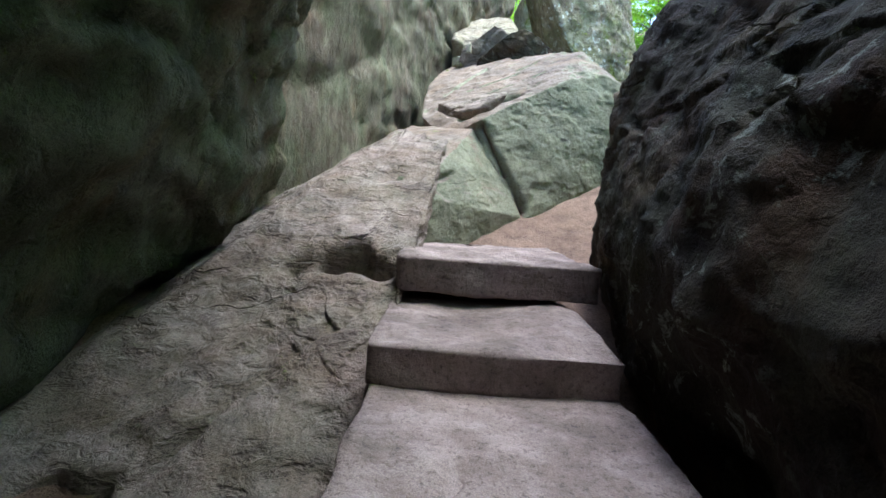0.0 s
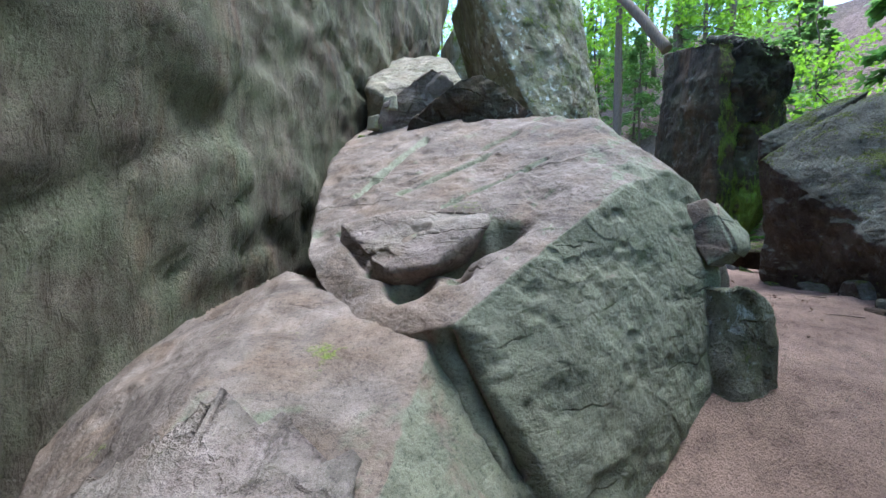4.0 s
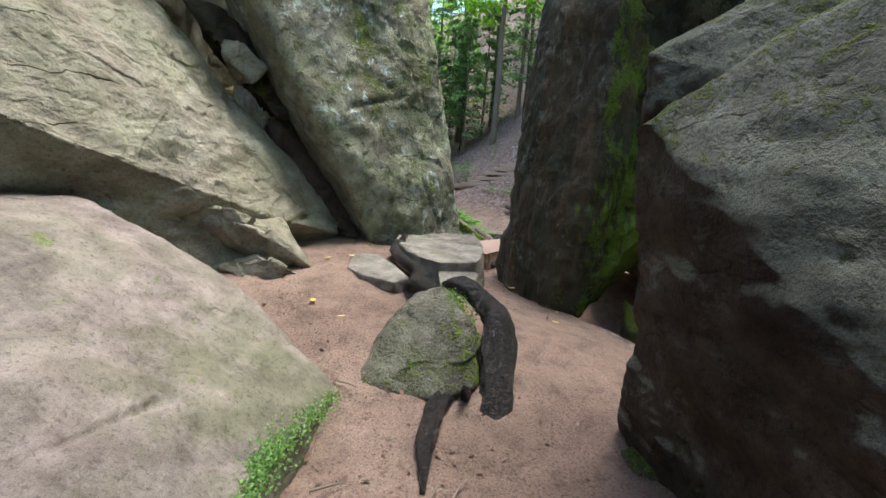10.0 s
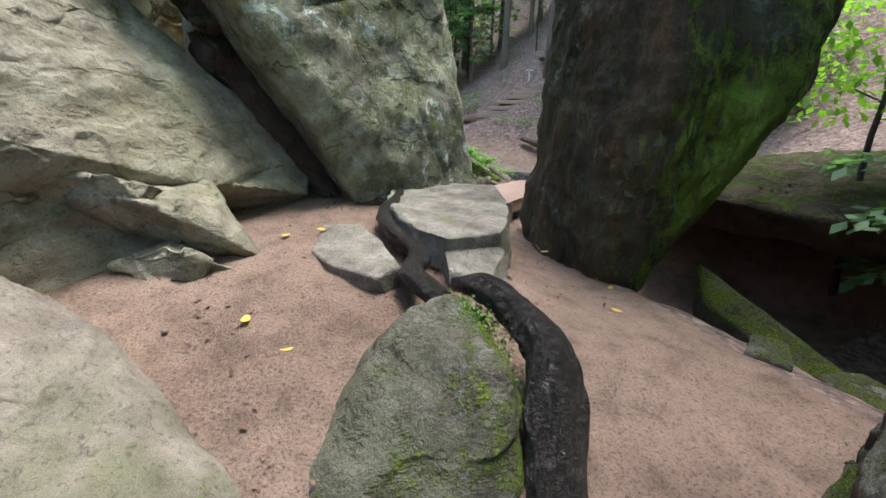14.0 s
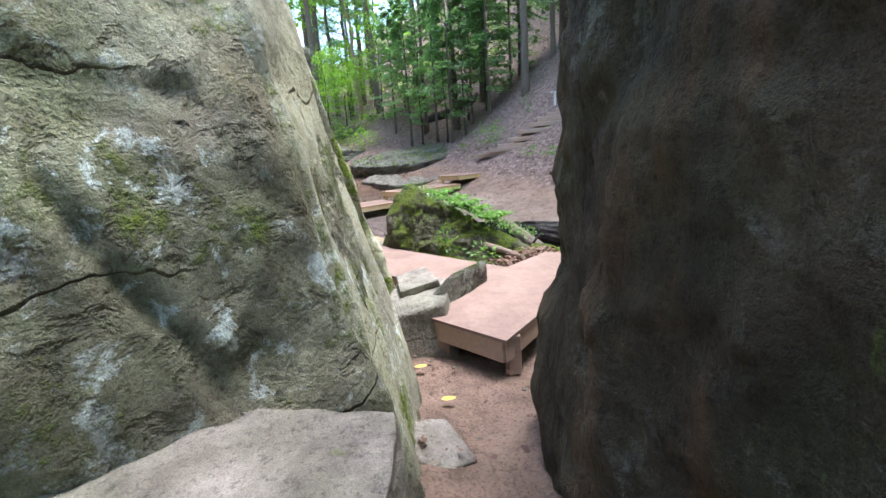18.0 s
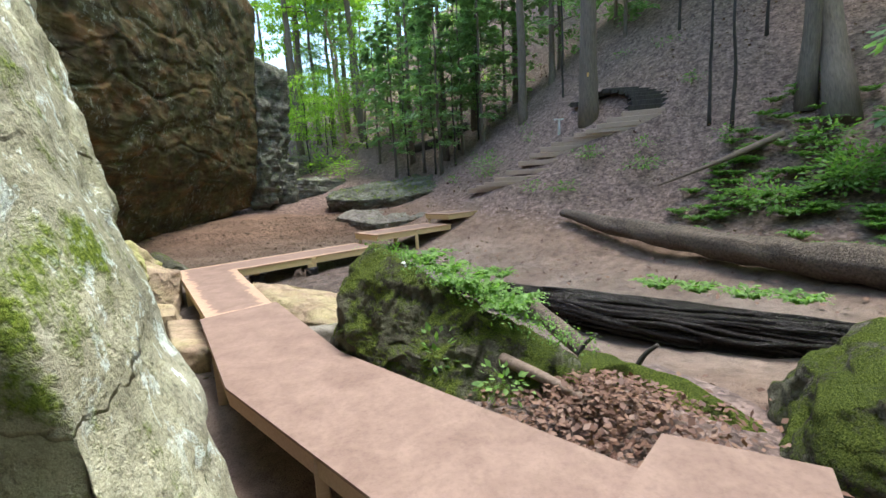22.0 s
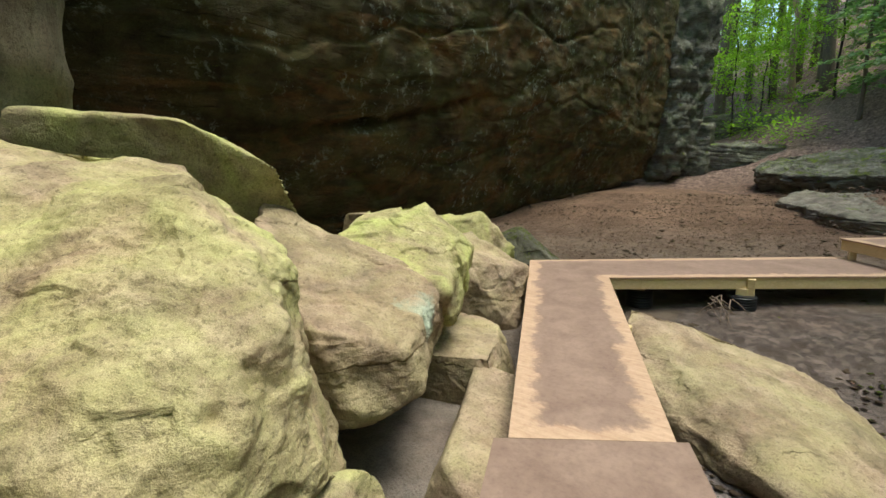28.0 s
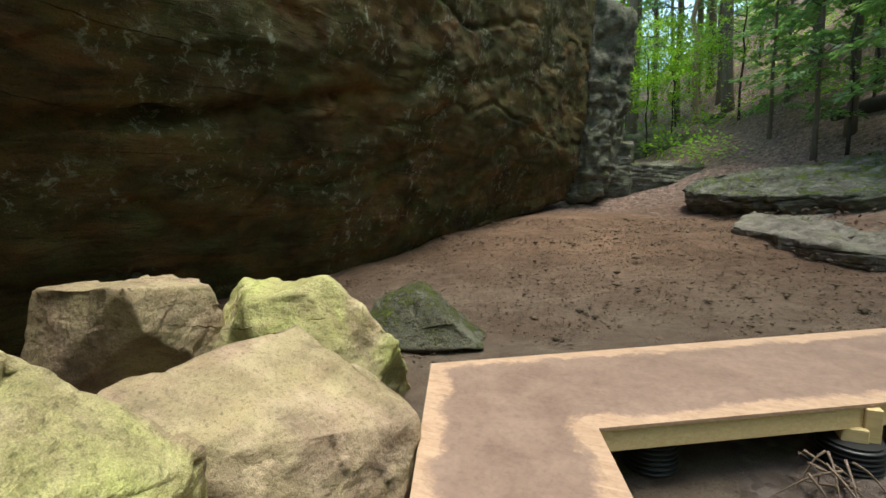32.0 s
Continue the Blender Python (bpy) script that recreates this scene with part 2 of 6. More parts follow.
M_TABLE = rock_mat("flat_grey_stone", (0.34, 0.30, 0.26), (0.22, 0.19, 0.165), green=0.25, moss=0.12, bumps=0.7, seams=0.4, pock=0.3)
M_MOSSY = rock_mat("moss_covered_stone", (0.22, 0.20, 0.165), (0.11, 0.10, 0.08), green=0.6, algae=(0.12, 0.14, 0.06), moss=0.47, up=1.0, bumps=1.2, pock=0.4)
M_SPOT = rock_mat("moss_spotted_stone", (0.24, 0.215, 0.175), (0.12, 0.105, 0.08), green=0.6, algae=(0.13, 0.14, 0.08), moss=0.42, up=1.3, mossy=(0.85, -0.1, 0.3), lichen=0.3, bumps=1.0, pock=0.5)
M_PEBBLE = rock_mat("brown_pebbles", (0.26, 0.185, 0.135), (0.1, 0.07, 0.052), green=0.1, moss=0.0, bumps=0.5, seams=0.0)
M_MOSSCAP = rock_mat("bright_moss_cap", (0.2, 0.18, 0.14), (0.1, 0.09, 0.07), green=0.5, moss=0.7, up=0.6, bumps=1.2)
M_BANK = rock_mat("leafy_bank_soil", (0.19, 0.13, 0.095), (0.075, 0.052, 0.04), green=0.25, algae=(0.1, 0.11, 0.05), moss=0.3, up=0.8, bumps=1.2, pock=0.5, seams=0.0)
M_BUFF = rock_mat("buff_sandstone", (0.46, 0.345, 0.25), (0.35, 0.26, 0.185), green=0.45, algae=(0.38, 0.37, 0.17), moss=0.0, brown=0.35, bumps=0.6, seams=0.6, stretch=(0.8, 0.8, 1.3), turn=(15, 10, 0), pock=0.25)
M_STREAK = rock_mat("blue_streaked_sandstone", (0.46, 0.345, 0.25), (0.35, 0.26, 0.185), green=0.45, algae=(0.38, 0.37, 0.17), moss=0.0, brown=0.35, bumps=0.6, seams=0.6, stretch=(0.8, 0.8, 1.3), turn=(15, 10, 0), pock=0.25, stain_or_shade=((4.05, 22.05, 2.78), 0.25, (0.38, 0.5, 0.42)))
M_YELLOW = rock_mat("yellow_sandstone", (0.53, 0.44, 0.29), (0.42, 0.34, 0.21), green=0.8, algae=(0.43, 0.48, 0.15), moss=0.0, brown=0.3, bumps=0.6, seams=0.6, stretch=(0.8, 0.8, 1.3), turn=(15, 10, 0), pock=0.25)
M_OCHRE = rock_mat("ochre_sandstone", (0.53, 0.42, 0.29), (0.41, 0.31, 0.205), green=0.7, algae=(0.43, 0.45, 0.17), moss=0.0, brown=0.3, bumps=0.6, seams=0.6, stretch=(0.8, 0.8, 1.3), turn=(15, 10, 0), pock=0.25)
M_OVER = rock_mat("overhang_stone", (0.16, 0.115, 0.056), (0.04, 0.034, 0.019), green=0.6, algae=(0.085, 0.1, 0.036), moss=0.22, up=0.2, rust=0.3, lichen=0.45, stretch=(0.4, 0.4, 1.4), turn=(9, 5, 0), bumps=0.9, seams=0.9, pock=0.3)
M_STRATA = rock_mat("layered_stone", (0.34, 0.325, 0.28), (0.13, 0.125, 0.105), green=0.4, moss=0.27, up=0.9, stretch=(1, 1, 4), bumps=1.0, pock=0.4)


def ground_mat():
    """Pink-brown trodden sand, damp sand in the wash, leaf litter on the slopes; blended by where the trail and the wash run."""
    mat, nt, bsdf = nodes_of("trail_soil", 0.92, 0.15)
    v, g = where(nt)
    big = tex_noise(nt, v, 0.7, 5, 0.6)
    mid = tex_noise(nt, v, 5, 6, 0.65)
    fine = tex_noise(nt, v, 60, 4, 0.7)
    sand = mix(nt, ramp(nt, big, [(0.35, 0.0), (0.65, 1.0)]), (0.19, 0.127, 0.095), (0.305, 0.21, 0.158))
    sand = mix(nt, 0.8, sand, ramp(nt, mid, [(0.32, 0.55), (0.5, 0.95), (0.65, 1.12)]), "MULTIPLY")
    sand = mix(nt, 0.85, sand, ramp(nt, fine, [(0.34, 0.4), (0.45, 0.9), (0.65, 1.2)]), "MULTIPLY")
    litter = mix(nt, ramp(nt, mid, [(0.35, 0.0), (0.65, 1.0)]), (0.125, 0.088, 0.076), (0.3, 0.213, 0.18))
    vor = nt.nodes.new("ShaderNodeTexVoronoi")
    vor.inputs["Scale"].default_value = 16
    nt.links.new(v, vor.inputs["Vector"])
    litter = mix(nt, 0.7, litter, ramp(nt, vor.outputs["Color"], [(0.2, 0.5), (0.8, 1.5)]), "MULTIPLY")
    att = nt.nodes.new("ShaderNodeAttribute")
    att.attribute_name = "litter"
    lm = calc(nt, "ADD", att.outputs["Fac"], calc(nt, "MULTIPLY", calc(nt, "SUBTRACT", mid, 0.5), 0.9), True)
    col = mix(nt, ramp(nt, lm, [(0.42, 0.0), (0.6, 1.0)]), sand, litter)
    att2 = nt.nodes.new("ShaderNodeAttribute")
    att2.attribute_name = "damp"
    wet = calc(nt, "MULTIPLY", att2.outputs["Fac"], ramp(nt, big, [(0.3, 0.55), (0.6, 1.0)]), True)
    col = mix(nt, wet, col, mix(nt, 1.0, col, (0.8, 0.98, 1.12), "MULTIPLY"))
    # bed: darker soil, both wet gravel and the overhang's shadow put into the colour
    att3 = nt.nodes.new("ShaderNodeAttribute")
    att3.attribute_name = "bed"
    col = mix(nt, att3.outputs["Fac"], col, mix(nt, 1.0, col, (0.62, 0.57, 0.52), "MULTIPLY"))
    nt.links.new(col, bsdf.inputs["Base Color"])
    rr = calc(nt, "SUBTRACT", 0.93, calc(nt, "MULTIPLY", wet, 0.6))
    nt.links.new(rr, bsdf.inputs["Roughness"])
    bump(nt, bsdf, calc(nt, "ADD", mid, calc(nt, "MULTIPLY", fine, 0.8)), 0.9, 0.04)
    return mat


def wood_mat(name, a, b, rough=0.7, along=(1, 12, 12), turn=(0, 0, 0), stain_or_shade=None, gnarl=0.35, deep=0.01):
    mat, nt, bsdf = nodes_of(name, rough, 0.3)
    tc = nt.nodes.new("ShaderNodeTexCoord")
    m = nt.nodes.new("ShaderNodeMapping")
    m.inputs["Scale"].default_value = along
    m.inputs["Rotation"].default_value = [radians(t) for t in turn]
    nt.links.new(tc.outputs["Object"], m.inputs["Vector"])
    grain = tex_noise(nt, m.outputs[0], 3.0, 6, 0.65, 0.6)
    v, _ = where(nt)
    blot = tex_noise(nt, v, 2.3, 6, 0.65)
    col = mix(nt, ramp(nt, grain, [(0.3, 0.0), (0.7, 1.0)]), a, b)
    if stain_or_shade:
        col = mix(nt, ramp(nt, blot, [(0.38, 0.15), (0.6, 1.0)]), col, stain_or_shade)
    nt.links.new(col, bsdf.inputs["Base Color"])
    bump(nt, bsdf, calc(nt, "ADD", grain, blot), gnarl, deep)
    return mat


M_SOIL = ground_mat()
def plywood_mat():
    """Warm bare plywood at the edges, walked brown along the middle, with dusty blotches."""
    mat, nt, bsdf = nodes_of("trodden_plywood", 0.78, 0.2)
    v, _ = where(nt)
    vg, _ = where(nt, (1.2, 9, 9), (0, 0, 70))
    grain = tex_noise(nt, vg, 3.0, 6, 0.65, 0.8)
    blot = tex_noise(nt, v, 3.2, 7, 0.7, 0.3)
    speck = tex_noise(nt, v, 30, 4, 0.7)
    bare = mix(nt, ramp(nt, grain, [(0.35, 0.0), (0.65, 1.0)]), (0.34, 0.22, 0.15), (0.44, 0.305, 0.215))
    trod = mix(nt, ramp(nt, blot, [(0.35, 0.0), (0.65, 1.0)]), (0.175, 0.116, 0.092), (0.24, 0.165, 0.132))
    att3 = nt.nodes.new("ShaderNodeAttribute")
    att3.attribute_name = "edge"
    wear = calc(nt, "ADD", att3.outputs["Fac"], calc(nt, "MULTIPLY", calc(nt, "SUBTRACT", blot, 0.5), 0.5))
    col = mix(nt, ramp(nt, wear, [(0.1, 0.0), (0.17, 1.0)]), bare, trod)
    col = mix(nt, 0.35, col, ramp(nt, speck, [(0.3, 0.6), (0.55, 1.1)]), "MULTIPLY")
    nt.links.new(col, bsdf.inputs["Base Color"])
    bump(nt, bsdf, calc(nt, "ADD", grain, speck), 0.2, 0.006)
    return mat


M_PLY = plywood_mat()
M_LUMBER = wood_mat("new_yellow_lumber", (0.52, 0.38, 0.19), (0.66, 0.51, 0.28), 0.65, (1.5, 16, 16))
M_OLDBOARD = wood_mat("weathered_brown_boards", (0.30, 0.20, 0.14), (0.40, 0.28, 0.2), 0.8, (1.5, 14, 14))
M_STAIR = wood_mat("stair_timber", (0.36, 0.26, 0.2), (0.5, 0.38, 0.3), 0.85, (1.5, 14, 14))
M_LOGDARK = wood_mat("wet_black_log", (0.006, 0.005, 0.005), (0.034, 0.027, 0.022), 0.2, (5, 9, 9), gnarl=1.0, deep=0.05)
M_LOGGREY = wood_mat("fallen_grey_log", (0.05, 0.038, 0.03), (0.22, 0.17, 0.13), 0.8, (1.2, 9, 9), gnarl=1.0, deep=0.06)
M_STICK = wood_mat("dead_branch_wood", (0.12, 0.085, 0.065), (0.24, 0.18, 0.14), 0.85, (2, 14, 14))
M_BARK = wood_mat("tree_bark", (0.10, 0.08, 0.062), (0.20, 0.165, 0.13), 0.9, (9, 9, 1.4))
M_BARKDARK = wood_mat("dark_sapling_bark", (0.03, 0.027, 0.023), (0.075, 0.064, 0.055), 0.85, (9, 9, 1.4))
M_BARKTAN = wood_mat("tan_bark", (0.24, 0.165, 0.11), (0.36, 0.26, 0.18), 0.9, (9, 9, 1.4))


def leaf_mat(name, a, b, trans=0.35):
    mat, nt, bsdf = nodes_of(name, 0.55, 0.3)
    info = nt.nodes.new("ShaderNodeNewGeometry")
    col = mix(nt, info.outputs["Random Per Island"], a, b)
    nt.links.new(col, bsdf.inputs["Base Color"])
    tr = nt.nodes.new("ShaderNodeBsdfTranslucent")
    nt.links.new(mix(nt, 1.0, col, (1.25, 1.5, 0.6), "MULTIPLY"), tr.inputs["Color"])
    ms = nt.nodes.new("ShaderNodeMixShader")
    ms.inputs[0].default_value = trans
    nt.links.new(bsdf.outputs[0], ms.inputs[1])
    nt.links.new(tr.outputs[0], ms.inputs[2])
    nt.links.new(ms.outputs[0], nt.nodes["Material Output"].inputs["Surface"])
    return mat


M_BEECH = leaf_mat("bright_green_leaves", (0.16, 0.28, 0.04), (0.3, 0.44, 0.08), 0.6)
M_HEMLOCK = leaf_mat("blue_green_needles", (0.14, 0.23, 0.13), (0.27, 0.38, 0.22), 0.55)
M_FERN = leaf_mat("fern_green_leaves", (0.09, 0.18, 0.045), (0.22, 0.36, 0.11), 0.45)
M_DEADLEAF = leaf_mat("dead_brown_leaves", (0.08, 0.038, 0.026), (0.21, 0.122, 0.085), 0.1)
M_GOLDLEAF = leaf_mat("fallen_yellow_leaves", (0.55, 0.33, 0.05), (0.68, 0.47, 0.14), 0.2)
M_PIPE = nodes_of("black_corrugated_plastic", 0.45, 0.4)[0]
M_PIPE.node_tree.nodes["Principled BSDF"].inputs["Base Color"].default_value = (0.018, 0.019, 0.022, 1)
M_SIGN = nodes_of("white_sign_paint", 0.6, 0.3)[0]
M_SIGN.node_tree.nodes["Principled BSDF"].inputs["Base Color"].default_value = (0.72, 0.72, 0.7, 1)
M_BLAZE = nodes_of("trail_blaze_paint", 0.7, 0.2)[0]
M_BLAZE.node_tree.nodes["Principled BSDF"].inputs["Base Color"].default_value = (0.62, 0.36, 0.12, 1)


# ---------------------------------------------------------------- geometry helpers
def child(ob, parent, label=""):
    """Makes ob, built at its place in the world, a part of parent."""
    if parent is not None:
        ob.parent = parent
        ob.matrix_parent_inverse = Matrix.Translation(-parent.location)
    return tagged(ob, label=label)


def part(name, bm, mat, parent=None, label=""):
    me = bpy.data.meshes.new(name)
    bm.to_mesh(me)
    bm.free()
    me.materials.append(mat)
    ob = new(name, me)
    return child(ob, parent, label)


def hashed(i, j, k, seed):
    h = (i * 73856093) ^ (j * 19349663) ^ (k * 83492791) ^ (seed * 2654435)
    h = (h ^ (h >> 13)) * 1274126177
    h = h ^ (h >> 16)
    return (h & 0xFFFF) / 65535.0


def value_noise(p, seed=0):
    f = np.floor(p)
    i = f.astype(np.int64)
    w = p - f
    w = w * w * w * (w * (w * 6 - 15) + 10)
    out = 0
    for dx in (0, 1):
        wx = w[:, 0] if dx else 1 - w[:, 0]
        for dy in (0, 1):
            wy = w[:, 1] if dy else 1 - w[:, 1]
            for dz in (0, 1):
                wz = w[:, 2] if dz else 1 - w[:, 2]
                out = out + wx * wy * wz * hashed(i[:, 0] + dx, i[:, 1] + dy, i[:, 2] + dz, seed)
    return out * 2 - 1


def fbm(p, octaves=4, seed=0, gain=0.5):
    out, amp = 0, 1.0
    for o in range(octaves):
        out = out + amp * value_noise(p, seed + o * 17)
        p = p * 2.07 + 5.3
        amp *= gain
    return out


SPHERES = {}


def cube_sphere(n):
    """Directions and quads of a cube-sphere with n cells along each edge."""
    if n in SPHERES:
        return SPHERES[n]
    a = np.tan(np.linspace(-np.pi / 4, np.pi / 4, n + 1))
    u, v = np.meshgrid(a, a, indexing="ij")
    one = np.ones_like(u)
    sides = [(one, u, v), (-one, v, u), (v, one, u), (u, -one, v), (u, v, one), (v, u, -one)]
    pts = np.concatenate([np.stack(s, -1).reshape(-1, 3) for s in sides])
    key = np.round(pts * 1e5).astype(np.int64)
    _, first, inv = np.unique(key, axis=0, return_index=True, return_inverse=True)
    inv = inv.reshape(-1)
    i, j = np.meshgrid(np.arange(n), np.arange(n), indexing="ij")
    base = (i * (n + 1) + j).ravel()
    quad = np.stack([base, base + n + 1, base + n + 2, base + 1], 1)
    quads = np.concatenate([inv[quad + s * (n + 1) ** 2] for s in range(6)])
    pts = pts[first]
    dirs = pts / np.linalg.norm(pts, axis=1, keepdims=True)
    SPHERES[n] = (dirs, quads)
    return SPHERES[n]


def quick_mesh(name, verts, faces, mat, smooth=True):
    me = bpy.data.meshes.new(name)
    verts, faces = np.asarray(verts, np.float32), np.asarray(faces, np.int32)
    k = faces.shape[1]
    me.vertices.add(len(verts))
    me.vertices.foreach_set("co", verts.ravel())
    me.loops.add(faces.size)
    me.loops.foreach_set("vertex_index", faces.ravel())
    me.polygons.add(len(faces))
    me.polygons.foreach_set("loop_start", np.arange(0, faces.size, k, dtype=np.int32))
    me.polygons.foreach_set("use_smooth", np.full(len(faces), smooth))
    me.update(calc_edges=True)
    me.materials.append(mat)
    return me


def hull_planes(corners, centre):
    bm = bmesh.new()
    for c in corners:
        bm.verts.new(c)
    bmesh.ops.convex_hull(bm, input=bm.verts)
    bm.normal_update()
    seen = {}
    for f in bm.faces:
        if f.calc_area() < 1e-4:
            continue
        nrm, d = np.array(f.normal), float(f.normal.dot(f.calc_center_median() - Vector(centre)))
        if d < 0:
            nrm, d = -nrm, -d
        seen[tuple(np.round([*nrm, d], 1))] = (nrm, max(d, 0.03))
    bm.free()
    return np.array([s[0] for s in seen.values()]), np.array([s[1] for s in seen.values()])


def rock_mesh(name, corners, mat, cells=48, sharp=16, rough=0.05, scale=1.0, strata=None, cracks=(), seed=1, pock=0.0, chip=0.0):
    """A weathered block: the convex body of its corners with worn edges, hollows, bedding steps and cracks.
    strata: (normal, spacing, depth); cracks: (start, end, width, depth)."""
    c = np.array(corners, float)
    lo, hi = c.min(0), c.max(0)
    centre = c.mean(0)
    nrm, d = hull_planes(corners, centre)
    dirs, quads = cube_sphere(cells)
    u = dirs * (hi - lo) / 2
    t = np.maximum(u @ nrm.T / d, 0)
    top = t.max(1, keepdims=True)
    w = (t / top) ** sharp
    r = 1 / (top[:, 0] * w.sum(1) ** (1 / sharp))
    p = centre + u * r[:, None]
    out = (w[:, :, None] * nrm[None]).sum(1)
    out /= np.linalg.norm(out, axis=1, keepdims=True)
    size = float(np.linalg.norm(hi - lo))
    amp = rough * min(1.0, size / 3)
    q = p / (0.9 * scale)
    move = amp * 1.5 * fbm(q, 3, seed) + amp * 0.55 * fbm(q * 4.1, 4, seed + 5, 0.6)
    # hollows and scoops
    move -= amp * 1.2 * np.clip(fbm(q * 1.7 + 9, 2, seed + 40) - 0.45, 0, 1)
    # broken facets: each patch of the surface tilts its own way
    if chip:
        rs = np.random.default_rng(seed)
        kn = max(10, min(90, int(2.2 * size * size / chip ** 0.3)))
        seeds = p[rs.integers(0, len(p), kn)]
        tilt = rs.normal(0, 1, (kn, 3))
        warp = p + 0.12 * size ** 0.5 * np.stack([fbm(p * 1.6 + 5 * k, 2, seed + 80 + k) for k in range(3)], 1)
        warp, near, best = warp.astype(np.float32), np.zeros(len(p), int), np.full(len(p), 1e9, np.float32)
        for k in range(kn):
            gap2 = ((warp - seeds[k].astype(np.float32)) ** 2).sum(1)
            near = np.where(gap2 < best, k, near)
            best = np.minimum(best, gap2)
        move += chip * np.clip(((p - seeds[near]) * tilt[near]).sum(1) / (0.35 * size / kn ** 0.5 + 0.05), -1, 1) * 0.5
    if pock:
        move -= pock * np.clip(fbm(p * np.array([3.2, 2.4, 4.5]), 3, seed + 70) - 0.3, 0, 0.6) * np.clip(0.35 + 1.2 * out[:, 2], 0, 1)
    if strata:
        sn, gap, deep = strata
        sn = np.array(sn, float) / np.linalg.norm(sn)
        h = p @ sn / gap + 0.6 * fbm(p * 0.5, 2, seed + 3)
        f = h - np.floor(h)
        layer = hashed(np.floor(h).astype(np.int64), 7, 3, seed) - 0.5
        move += deep * (layer - 0.9 * np.exp(-((f - 0.06) / 0.07) ** 2))
    for a, b, width, deep in cracks:
        a, b = np.array(a, float), np.array(b, float)
        ab = b - a
        wob = 0.5 * width * np.stack([value_noise(p * 5 + 3 * k, seed + k) for k in range(3)], 1)
        s = np.clip(((p + wob - a) @ ab) / (ab @ ab), 0, 1)
        dist = np.linalg.norm(p + wob - a - s[:, None] * ab, axis=1)
        move -= deep * np.exp(-(dist / width) ** 2)
    p = p + out * move[:, None]
    return quick_mesh(name, p, quads, mat)


def rock(name, corners, mat, label, category="boulder", group="", kind="", **shape):
    return tagged(new(name, rock_mesh(name, corners, mat, **shape)), label, category, group, kind)


def stone_corners(x, y, z, sx, sy, sz, turn=0, lean=(0, 0), seed=0, cut=0.35):
    """Corners of a loose stone about the size given, its base at z."""
    rnd = random.Random(seed)
    m = pose(x, y, z, lean[0], lean[1], turn)
    out = []
    for i in (-1, 1):
        for j in (-1, 1):
            for k in (0, 1):
                s = 1 - (cut if k else 0.12) * rnd.random()
                out.append(m @ Vector((i * sx / 2 * s, j * sy / 2 * (1 - cut * rnd.random()), sz * (k - 0.08) * (1 - 0.25 * rnd.random() * k))))
    return [tuple(v) for v in out]


def stone(name, x, y, z, sx, sy, sz, mat, label, category="stone", turn=0, lean=(0, 0), seed=0, cut=0.35, cells=20, **kw):
    return rock(name, stone_corners(x, y, z, sx, sy, sz, turn, lean, seed, cut), mat, label, category, cells=cells, seed=seed + 3, **kw)


def slab_bm(outline, z0, z1, bevel=0.01):
    """A flat board or sheet with the outline given (x, y), from z0 to z1."""
    bm = bmesh.new()
    vs = [bm.verts.new((x, y, z0)) for x, y in outline]
    f = bm.faces.new(vs)
    bm.normal_update()
    if f.normal.z > 0:
        f.normal_flip()
    ext = bmesh.ops.extrude_face_region(bm, geom=[f])
    bmesh.ops.translate(bm, verts=[v for v in ext["geom"] if isinstance(v, bmesh.types.BMVert)], vec=(0, 0, z1 - z0))
    bmesh.ops.recalc_face_normals(bm, faces=bm.faces)
    if bevel:
        bmesh.ops.bevel(bm, geom=list(bm.edges), offset=bevel, segments=1, affect="EDGES")
    return bm


def beam_bm(a, b, wide, tall, bevel=0.006):
    """A straight timber from a to b (centres of its ends)."""
    a, b = Vector(a), Vector(b)
    along = b - a
    bm = bmesh.new()
    bmesh.ops.create_cube(bm, size=1.0)
    bmesh.ops.scale(bm, vec=(along.length, wide, tall), verts=bm.verts)
    turn = along.to_track_quat("X", "Z").to_matrix().to_4x4()
    bmesh.ops.transform(bm, matrix=Matrix.Translation((a + b) / 2) @ turn, verts=bm.verts)
    if bevel:
        bmesh.ops.bevel(bm, geom=list(bm.edges), offset=bevel, segments=1, affect="EDGES")
    return bm


